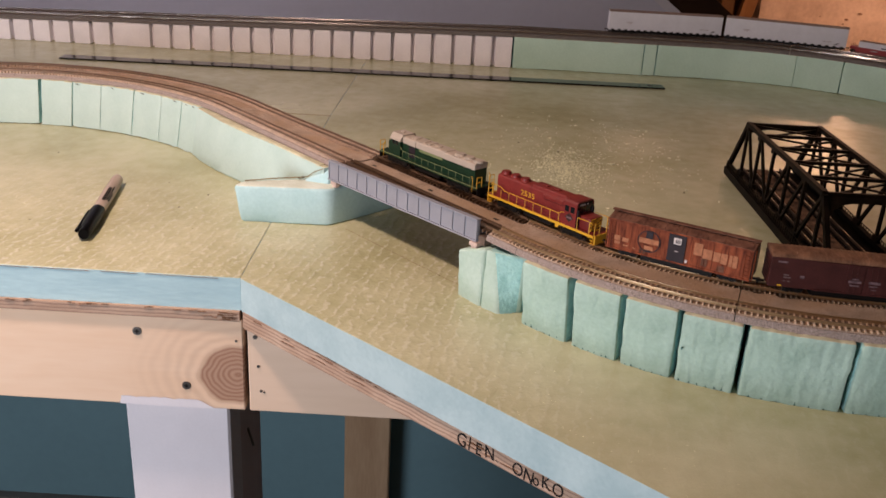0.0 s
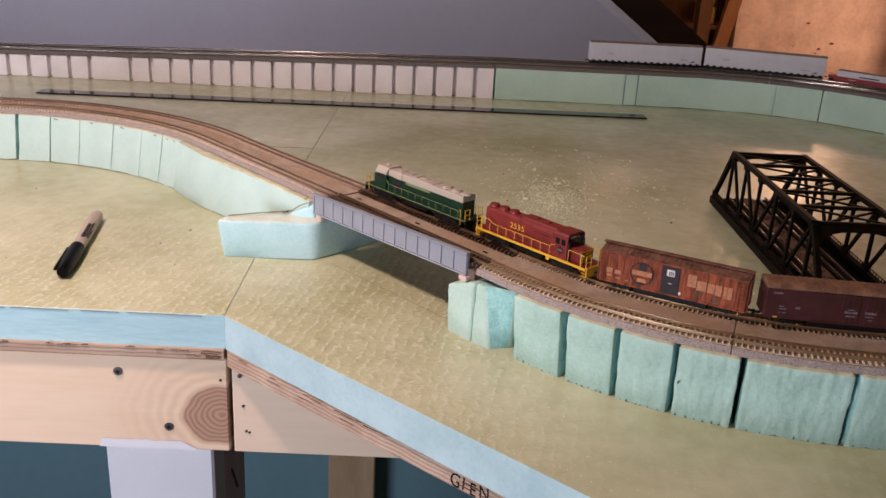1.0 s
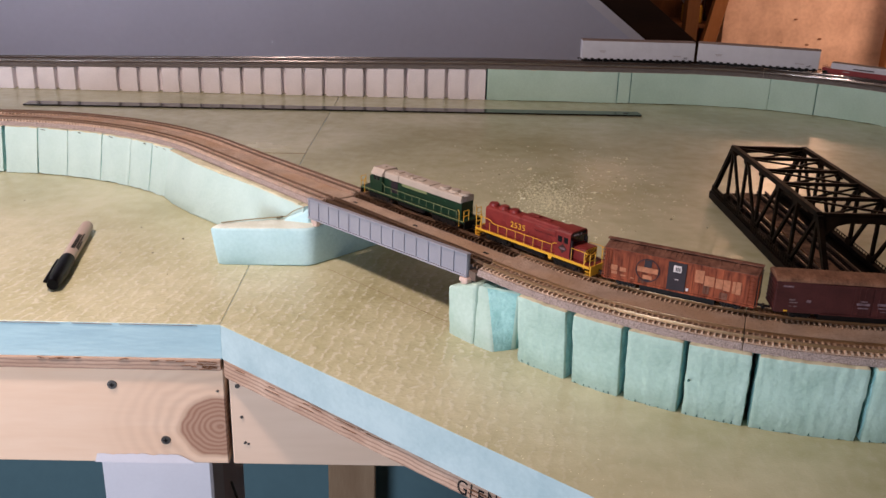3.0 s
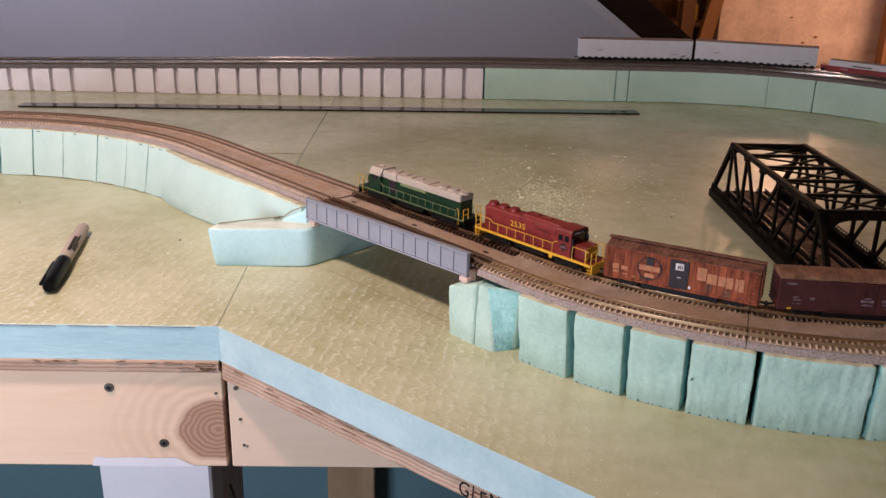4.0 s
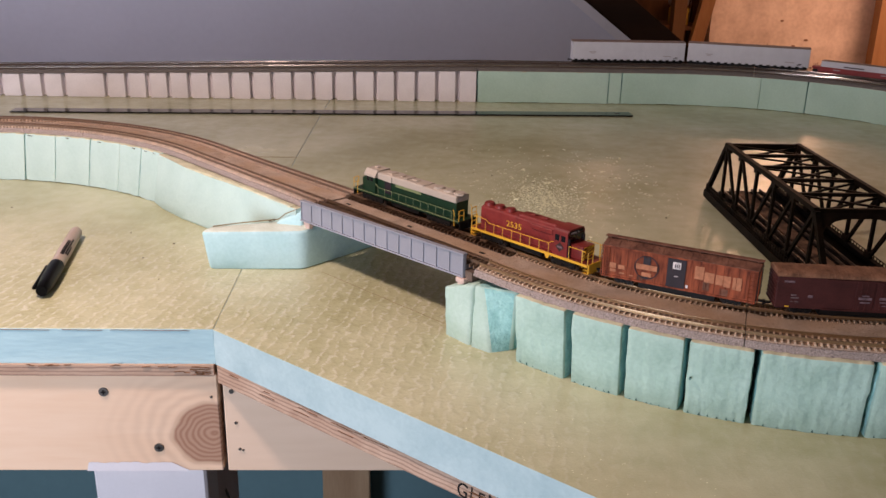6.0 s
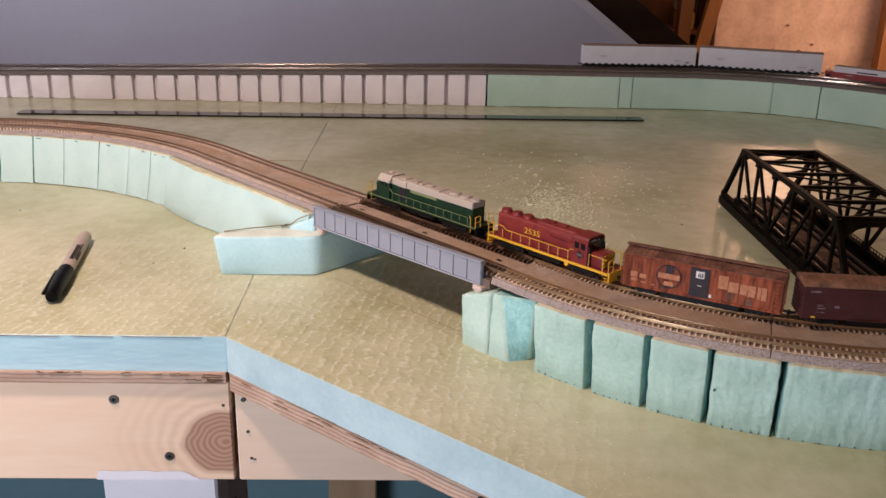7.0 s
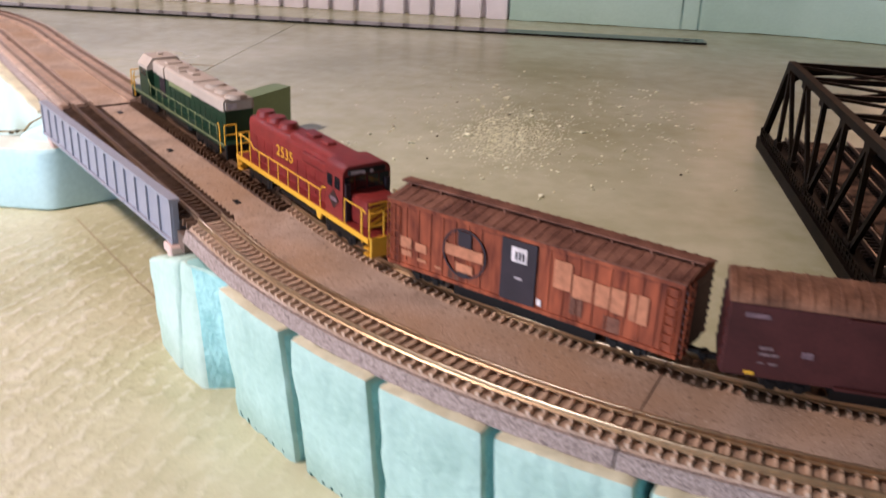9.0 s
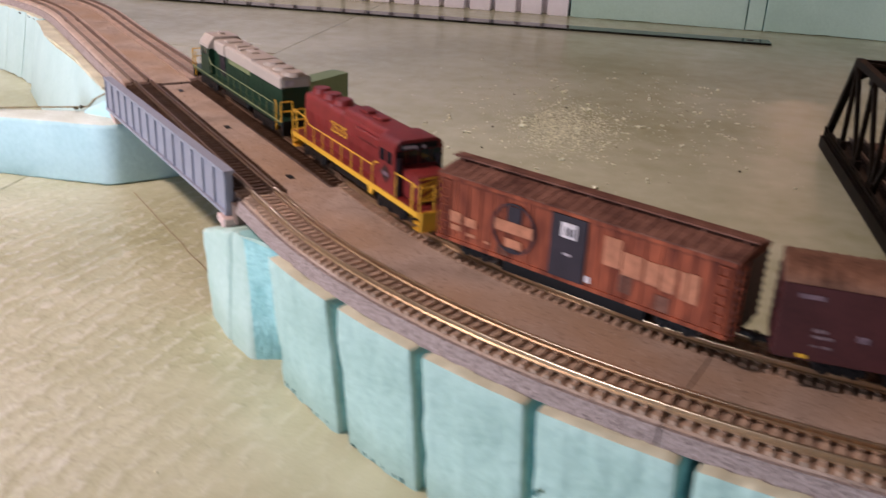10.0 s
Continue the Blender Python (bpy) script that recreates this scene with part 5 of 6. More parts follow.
def truck(parent, x, wb=0.0068, axles=2, w=0.0165, big=False):
    bm = bmesh.new()
    h = 0.0062 if big else 0.0048
    for sgn in (-1, 1):
        y = sgn * w / 2
        box(bm, x - wb * (axles - 1) / 2 - 0.0028, x + wb * (axles - 1) / 2 + 0.0028, y - 0.0007, y + 0.0007, 0.0022, h, bev=0.0004)
        for k in range(axles):
            xa = x + (k - (axles - 1) / 2) * wb
            box(bm, xa - 0.0012, xa + 0.0012, y - 0.0011 * (1 if sgn < 0 else 0.2), y + 0.0011 * (1 if sgn > 0 else 0.2), 0.0016, 0.0042, bev=0.0003)
        for k in range(axles - 1):
            xa = x + (k + 0.5 - (axles - 1) / 2) * wb
            for q in (-0.0009, 0, 0.0009):
                cyl(bm, (xa + q, y + sgn * 0.0006, 0.0030), 0.0004, 0.002, "Z", 6)
    box(bm, x - 0.0018, x + 0.0018, -w / 2, w / 2, 0.0035, h + 0.0008)
    t = part("truck", bm, M["black"], parent, "black sprung truck")
    for k in range(axles):
        bm = bmesh.new()
        xa = x + (k - (axles - 1) / 2) * wb
        for y in (-0.0046, 0.0046):
            cyl(bm, (xa, y, 0.0026), 0.0026, 0.0012, "Y", 18)
            cyl(bm, (xa, y * 0.88, 0.0026), 0.0030, 0.0004, "Y", 18)
        rod(bm, (xa, -0.0075, 0.0026), (xa, 0.0075, 0.0026), 0.0006)
        part("wheelset", bm, M["wheel"], t, "dark metal wheelset")


def coupler(parent, x, sgn):
    bm = bmesh.new()
    box(bm, min(x, x + sgn * 0.0045), max(x, x + sgn * 0.0045), -0.0007, 0.0007, 0.0036, 0.0050)
    xx = x + sgn * 0.0045
    box(bm, xx - 0.0010, xx + 0.0010, -0.0016, 0.0016, 0.0032, 0.0054, bev=0.0004)
    rod(bm, (xx, 0.0012, 0.0034), (xx - sgn * 0.0008, 0.0012, 0.0008), 0.0002)
    part("coupler", bm, M["black"], parent)


def sheet(parent, name, x0, x1, z0, z1, y, mat, label="", thick=0.00012):
    """A thin plate, painted mark or panel on the side that faces -y."""
    bm = bmesh.new()
    box(bm, x0, x1, y - thick, y, z0, z1)
    return part(name, bm, mat, parent, label)


def rails_side(parent, xs, y, z0, z1, mat, top=None, r=0.00026):
    for x in xs:
        bm = bmesh.new()
        rod(bm, (x, y, z0), (x, y, z1), r, 5)
        part("handrail_post", bm, mat, parent)
    bm = bmesh.new()
    pts = top or [(xs[0], z1), (xs[-1], z1)]
    for (xa, za), (xb, zb) in zip(pts, pts[1:]):
        rod(bm, (xa, y, za), (xb, y, zb), r, 5)
    part("handrail", bm, mat, parent)


def hood_profile(w, z0, z1, r=0.0022):
    h = w / 2
    k = 4
    p = [(-h, z0), (h, z0)]
    for i in range(k + 1):
        a = math.pi / 2 * i / k
        p.append((h - r + r * math.cos(a), z1 - r + r * math.sin(a)))
    for i in range(k + 1):
        a = math.pi / 2 + math.pi / 2 * i / k
        p.append((-h + r + r * math.cos(a), z1 - r + r * math.sin(a)))
    return p


def red_loco(s0, s1):
    m, L = on_track(s0, s1)
    th = tagged(new("locomotive"), "dark red model diesel locomotive with yellow sill and handrails", "locomotive", "locomotives of the train")
    th.matrix_basis = m
    h = L / 2
    e = h - 0.004
    red, yel = M["loco_red"], M["loco_yellow"]
    bm = bmesh.new()
    box(bm, -e, e, -0.0098, 0.0098, 0.0078, 0.0090, bev=0.0002)
    part("walkway", bm, red, th)
    for sgn in (-1, 1):
        bm = bmesh.new()
        y = sgn * 0.0099
        box(bm, -e, e, y - 0.0003, y + 0.0003, 0.0071, 0.0089)
        prism_pts = [(h * 0.30, 0.0071), (h * 0.37, 0.0071), (h * 0.35, 0.0046), (h * 0.315, 0.0046)]
        lo = [bm.verts.new((x, y - 0.0003, z)) for x, z in prism_pts]
        hi = [bm.verts.new((x, y + 0.0003, z)) for x, z in prism_pts]
        bm.faces.new(lo), bm.faces.new(hi[::-1])
        for i in range(4):
            bm.faces.new((lo[i], lo[(i + 1) % 4], hi[(i + 1) % 4], hi[i]))
        part("side_sill", bm, yel, th, "yellow side sill")
    bm = bmesh.new()
    box(bm, -h * 0.30, h * 0.22, -0.0082, 0.0082, 0.0022, 0.0078, bev=0.0012)
    part("fuel_tank", bm, M["black"], th, "black fuel tank")
    for x in (-h * 0.58, h * 0.56):
        truck(th, x, wb=0.0155, axles=2, big=True)
    # long hood with a stepped roof
    cab0, cab1 = h * 0.40, h * 0.62
    bm = bmesh.new()
    extrude_profile(bm, hood_profile(0.0125, 0.0088, 0.0262), -e + 0.006, cab0)
    part("long_hood", bm, red, th, "dark red long hood", smooth=True)
    bm = bmesh.new()
    extrude_profile(bm, hood_profile(0.0112, 0.0240, 0.0283, 0.0018), -h * 0.20, cab1 - 0.001)
    part("roof_hump", bm, red, th, smooth=True)
    bm = bmesh.new()
    for sgn in (-1, 1):
        box(bm, h * 0.02, cab0 - 0.002, sgn * 0.0065 - 0.0011, sgn * 0.0065 + 0.0011, 0.0212, 0.0246, bev=0.0005)
    part("blower_duct", bm, red, th)
    for x in (-h * 0.78, -h * 0.60, -h * 0.42):
        bm = bmesh.new()
        cyl(bm, (x, 0, 0.0268), 0.0042, 0.0018, "Z", 20, r2=0.0038)
        cyl(bm, (x, 0, 0.0280), 0.0034, 0.0006, "Z", 20)
        part("roof_fan", bm, red, th, "round roof fan")
    for x in (-h * 0.05, h * 0.14):
        bm = bmesh.new()
        box(bm, x - 0.003, x + 0.003, -0.002, 0.002, 0.0283, 0.0292, bev=0.0003)
        part("exhaust", bm, red, th)
    for i in range(9):
        x = -e + 0.009 + i * (cab0 + e - 0.012) / 9
        sheet(th, "hood_door", x, x + 0.0040, 0.0100, 0.0195, -0.00625, red)
    # cab
    bm = bmesh.new()
    extrude_profile(bm, hood_profile(0.0190, 0.0088, 0.0284, 0.0034), cab0, cab1)
    part("cab", bm, red, th, "dark red cab", smooth=True)
    xm = (cab0 + cab1) / 2
    sheet(th, "cab_window", xm - 0.0045, xm - 0.0008, 0.0195, 0.0238, -0.0095, M["glass_dark"], "dark cab window")
    sheet(th, "cab_window", xm + 0.0008, xm + 0.0045, 0.0195, 0.0238, -0.0095, M["glass_dark"], "dark cab window")
    bm = bmesh.new()
    d = [(xm, 0.0188), (xm + 0.0038, 0.0153), (xm, 0.0118), (xm - 0.0038, 0.0153)]
    lo = [bm.verts.new((x, -0.00965, z)) for x, z in d]
    hi = [bm.verts.new((x, -0.0095, z)) for x, z in d]
    bm.faces.new(lo), bm.faces.new(hi[::-1])
    for i in range(4):
        bm.faces.new((lo[i], lo[(i + 1) % 4], hi[(i + 1) % 4], hi[i]))
    emb = part("emblem", bm, M["emblem"], th, "dark diamond emblem")
    bm = bmesh.new()
    box(bm, xm - 0.0022, xm + 0.0022, -0.00975, -0.00966, 0.0146, 0.0160)
    part("emblem_bar", bm, M["faded_mark"], emb)
    # front windows, number box and short nose
    bm = bmesh.new()
    for y0, y1 in ((-0.0088, -0.0050), (-0.0046, -0.0003), (0.0003, 0.0046), (0.0050, 0.0088)):
        box(bm, cab1 - 0.0001, cab1 + 0.0002, y0, y1, 0.0196, 0.0246)
    part("windscreen", bm, M["glass_dark"], th, "dark windscreen panes")
    bm = bmesh.new()
    box(bm, cab1 - 0.0012, cab1 + 0.0005, -0.0075, 0.0075, 0.0248, 0.0272, bev=0.0005)
    nb = part("number_board", bm, M["black"], th, "black number board")
    bm = bmesh.new()
    box(bm, cab1 + 0.0005, cab1 + 0.0006, -0.0066, -0.0022, 0.0255, 0.0266)
    part("number_bar", bm, M["label_grey"], nb)
    bm = bmesh.new()
    box(bm, cab1, e - 0.0065, -0.0068, 0.0068, 0.0088, 0.0190, bev=0.0014, seg=2)
    nose = part("short_hood", bm, red, th, "dark red short nose", smooth=True)
    for i in range(5):
        bm = bmesh.new()
        z, x = 0.0072 + i * 0.0026, e - 0.0066
        ya, yb = -0.0060, 0.0060
        clip = lambda v: min(0.0182, max(0.0094, v))
        ring = [(ya, clip(z)), (yb, clip(z + 0.0050)), (yb, clip(z + 0.0063)), (ya, clip(z + 0.0013))]
        vs = [bm.verts.new((x + q, y, v)) for q in (0, 0.0004) for y, v in ring]
        for q in ((0, 1, 2, 3), (7, 6, 5, 4), (0, 4, 5, 1), (1, 5, 6, 2), (2, 6, 7, 3), (3, 7, 4, 0)):
            bm.faces.new([vs[j] for j in q])
        part("stripe", bm, yel, nose, "slanting yellow stripe")
    bm = bmesh.new()
    box(bm, cab1 + 0.0002, cab1 + 0.0012, -0.0088, -0.0070, 0.0088, 0.0225)
    box(bm, cab1 + 0.0002, cab1 + 0.0012, 0.0070, 0.0088, 0.0088, 0.0225)
    part("cab_door", bm, M["door_dark"], th)
    # ends: pilots, steps and railings in yellow
    for sgn in (-1, 1):
        bm = bmesh.new()
        x = sgn * e
        box(bm, min(x, x + sgn * 0.0012), max(x, x + sgn * 0.0012), -0.0096, 0.0096, 0.0020, 0.0092, bev=0.0003)
        part("pilot", bm, yel, th, "yellow pilot plate")
        for sy in (-1, 1):
            bm = bmesh.new()
            for zz in (0.0024, 0.0046, 0.0068):
                box(bm, min(x - sgn * 0.0034, x), max(x - sgn * 0.0034, x), sy * 0.0085 - 0.0014, sy * 0.0085 + 0.0014, zz, zz + 0.0004)
            part("step", bm, yel, th)
            bm = bmesh.new()
            for yy in (sy * 0.0096, sy * 0.0040):
                rod(bm, (x, yy, 0.0088), (x, yy, 0.0175), 0.00032, 5)
            rod(bm, (x, sy * 0.0096, 0.0175), (x, sy * 0.0040, 0.0175), 0.00032, 5)
            rod(bm, (x, sy * 0.0096, 0.0130), (x, sy * 0.0040, 0.0130), 0.00032, 5)
            rod(bm, (x - sgn * 0.0046, sy * 0.0097, 0.0060), (x - sgn * 0.0046, sy * 0.0097, 0.0180), 0.00032, 5)
            rod(bm, (x - sgn * 0.0046, sy * 0.0097, 0.0180), (x - sgn * 0.0022, sy * 0.0097, 0.0172), 0.00032, 5)
            part("end_railing", bm, yel, th, "yellow end railing")
        coupler(th, sgn * (e + 0.001), sgn)
    k = 8
    x0, x1 = -e + 0.0055, cab0 - 0.003
    for y in (-0.0099, 0.0099):
        rails_side(th, [x0 + (x1 - x0) * i / k for i in range(k + 1)], y, 0.0085, 0.0158, yel,
                   top=[(x0 - 0.0015, 0.0186), (x0 + 0.009, 0.0178), (x0 + 0.012, 0.0158), (x1, 0.0158), (x1 + 0.0020, 0.0175), (x1 + 0.0045, 0.0178)])
        rails_side(th, [cab1 + 0.002, e - 0.0048], y, 0.0085, 0.0180, yel)
    me = letters("2535", 0.0060, yel, 0.00006)
    t = new("road_number", me)
    t.parent = th
    t.matrix_basis = pose(-h * 0.39, -0.0065, 0.0168, 90, 0, 0) @ Matrix.Diagonal((1.25, 1.0, 1.0, 1.0))
    tagged(t, "yellow road number")
    bm = bmesh.new()
    for sy in (-1, 1):
        cyl(bm, (cab1 + 0.0003, sy * 0.0016, 0.0258), 0.0007, 0.0008, "X", 10)
    part("headlight", bm, M["label_grey"], th)
    return th


def green_loco(s0, s1):
    m, L = on_track(s0, s1)
    th = tagged(new("locomotive"), "dark green model diesel locomotive with a dusty grey roof", "locomotive", "locomotives of the train")
    th.matrix_basis = m
    h = L / 2
    e = h - 0.003
    grn, gry, yel = M["loco_green"], M["loco_grey"], M["loco_yellow"]
    bm = bmesh.new()
    box(bm, -e, e, -0.0098, 0.0098, 0.0068, 0.0088, bev=0.0002)
    part("walkway", bm, grn, th)
    for y in (-0.0099, 0.0099):
        bm = bmesh.new()
        box(bm, -e, e, y - 0.0002, y + 0.0002, 0.0083, 0.0088)
        part("side_sill", bm, M["pale_line"], th, "pale yellow sill line")
    bm = bmesh.new()
    box(bm, -h * 0.26, h * 0.24, -0.0082, 0.0082, 0.0022, 0.0070, bev=0.0012)
    part("fuel_tank", bm, M["black"], th, "black fuel tank")
    for x in (-h * 0.60, h * 0.60):
        truck(th, x, wb=0.0105, axles=3, big=True)
    cab0, cab1 = -h * 0.74, -h * 0.54
    bm = bmesh.new()
    extrude_profile(bm, [(-0.0064, 0.0086), (0.0064, 0.0086), (0.0064, 0.0222), (-0.0064, 0.0222)], cab1, e - 0.006)
    part("long_hood", bm, grn, th, "dark green long hood")
    for a, b, w, zt in ((cab1, -h * 0.42, 0.0130, 0.0268), (-h * 0.42, -h * 0.26, 0.0150, 0.0272), (-h * 0.26, h * 0.30, 0.0138, 0.0272), (h * 0.30, e - 0.006, 0.0142, 0.0268)):
        bm = bmesh.new()
        extrude_profile(bm, hood_profile(w, 0.0214, zt, 0.0016), a + 0.0001, b - 0.0001)
        part("roof", bm, gry, th, "dusty grey roof", smooth=True)
    bm = bmesh.new()
    box(bm, e - 0.0075, e - 0.0058, -0.0068, 0.0068, 0.0212, 0.0262, bev=0.0008)
    nb = part("end_cap", bm, gry, th)
    bm = bmesh.new()
    box(bm, e - 0.0058, e - 0.0057, -0.0050, -0.0010, 0.0224, 0.0248)
    part("number_board", bm, M["label_grey"], nb)
    for i in range(3):
        bm = bmesh.new()
        x = h * (0.48 + i * 0.17)
        cyl(bm, (x, 0, 0.0272), 0.0050, 0.0012, "Z", 20, r2=0.0046)
        cyl(bm, (x, 0, 0.0280), 0.0040, 0.0006, "Z", 20)
        part("roof_fan", bm, gry, th, "round roof fan")
    for x, l, w in ((-h * 0.36, 0.006, 0.008), (-h * 0.16, 0.003, 0.006), (-h * 0.04, 0.003, 0.010), (h * 0.06, 0.008, 0.004)):
        bm = bmesh.new()
        box(bm, x - l / 2, x + l / 2, -w / 2, w / 2, 0.0270, 0.0280, bev=0.0003)
        part("roof_hatch", bm, gry, th)
    sheet(th, "grille", -h * 0.20, h * 0.26, 0.0190, 0.0212, -0.0064, M["pale_line"], "pale lined grille", 0.0002)
    sheet(th, "intake", -h * 0.40, -h * 0.28, 0.0110, 0.0212, -0.0064, M["door_dark"], thick=0.0003)
    for i in range(11):
        x = -h * 0.24 + i * (e - 0.008 + h * 0.24) / 11
        sheet(th, "hood_door", x, x + 0.0044, 0.0098, 0.0186, -0.0064, grn)
    bm = bmesh.new()
    extrude_profile(bm, [(-0.0094, 0.0086), (0.0094, 0.0086), (0.0094, 0.0228), (-0.0094, 0.0228)], cab0, cab1)
    part("cab", bm, grn, th, "dark green cab")
    bm = bmesh.new()
    extrude_profile(bm, [(-0.0096, 0.0222), (0.0096, 0.0222), (0.0096, 0.0238), (0.0062, 0.0280), (-0.0062, 0.0280), (-0.0096, 0.0238)], cab0 - 0.0008, cab1 + 0.0004)
    part("cab_roof", bm, gry, th, "grey cab roof")
    bm = bmesh.new()
    box(bm, cab0 + 0.004, cab0 + 0.008, -0.0014, 0.0014, 0.0280, 0.0292, bev=0.0003)
    part("horn", bm, gry, th)
    xm = (cab0 + cab1) / 2
    for a in (-0.0040, 0.0004):
        sheet(th, "cab_window", xm + a, xm + a + 0.0034, 0.0186, 0.0224, -0.0094, M["glass_dark"], "dark cab window")
    bm = bmesh.new()
    box(bm, -e + 0.0075, cab0, -0.0068, 0.0068, 0.0086, 0.0196, bev=0.0012, seg=2)
    part("short_hood", bm, grn, th, "dark green low nose", smooth=True)
    for sgn in (-1, 1):
        x = sgn * e
        bm = bmesh.new()
        box(bm, min(x, x + sgn * 0.0010), max(x, x + sgn * 0.0010), -0.0096, 0.0096, 0.0022, 0.0088, bev=0.0003)
        part("pilot", bm, M["black"], th)
        for sy in (-1, 1):
            bm = bmesh.new()
            for yy in (sy * 0.0096, sy * 0.0042):
                rod(bm, (x, yy, 0.0086), (x, yy, 0.0172), 0.00032, 5)
            rod(bm, (x, sy * 0.0096, 0.0172), (x, sy * 0.0042, 0.0172), 0.00032, 5)
            rod(bm, (x, sy * 0.0096, 0.0130), (x, sy * 0.0042, 0.0130), 0.00032, 5)
            rod(bm, (x - sgn * 0.0050, sy * 0.0098, 0.0040), (x - sgn * 0.0050, sy * 0.0098, 0.0150), 0.00032, 5)
            rod(bm, (x - sgn * 0.0050, sy * 0.0098, 0.0150), (x - sgn * 0.0064, sy * 0.0098, 0.0172), 0.00032, 5)
            part("end_railing", bm, yel, th, "yellow end railing")
        coupler(th, sgn * (e + 0.0008), sgn)
    k = 10
    x0, x1 = cab1 + 0.004, e - 0.008
    for y in (-0.0098, 0.0098):
        rails_side(th, [x0 + (x1 - x0) * i / k for i in range(k + 1)], y, 0.0085, 0.0152, M["pale_line"], r=0.0002)
        bm = bmesh.new()
        rod(bm, (cab1 + 0.001, y, 0.0180), (cab1 + 0.0045, y, 0.0152), 0.0003, 5)
        part("handrail", bm, M["pale_line"], th)
    return th


def car_base(th, L, wb=0.0072):
    h = L / 2
    bm = bmesh.new()
    box(bm, -h + 0.002, h - 0.002, -0.0022, 0.0022, 0.0030, 0.0062)
    # wide black box down to the rails stands for the shadow under the car
    box(bm, -h * 0.5, h * 0.5, -0.0080, 0.0080, 0.0006, 0.0062)
    for sgn in (-1, 1):
        box(bm, sgn * h * 0.93 - 0.003, sgn * h * 0.93 + 0.003, -0.0082, 0.0082, 0.0040, 0.0062)
    for x in (-h * 0.25, -h * 0.05, h * 0.18):
        box(bm, x - 0.003, x + 0.003, -0.0065, -0.001, 0.0032, 0.0056, bev=0.0004)
    part("underframe", bm, M["black"], th, "black underframe deepened to keep the gap beneath dark")
    for sgn in (-1, 1):
        truck(th, sgn * h * 0.70, wb=wb)
        coupler(th, sgn * (h - 0.0005), sgn)


def corrugated(bm, x, sgn, w, z0, z1, n):
    """A pressed end sheet with n level ribs."""
    cols = [[], []]
    k = n * 6
    for i in range(k + 1):
        d = 0.0001 + 0.0006 * max(0.0, math.sin(2 * math.pi * n * i / k - 0.5))
        for c, y in zip(cols, (-w, w)):
            c.append(bm.verts.new((x + sgn * d, y, z0 + (z1 - z0) * i / k)))
    back = [bm.verts.new((x - sgn * 0.0003, y, z)) for y, z in ((-w, z0), (w, z0), (w, z1), (-w, z1))]
    a, b = cols
    for i in range(k):
        bm.faces.new((a[i], b[i], b[i + 1], a[i + 1]))
    bm.faces.new(back)
    bm.faces.new([back[0], back[1], b[0], a[0]])
    bm.faces.new([back[3], a[-1], b[-1], back[2]])
    bm.faces.new([back[0]] + a + [back[3]])
    bm.faces.new([back[1], back[2]] + b[::-1])


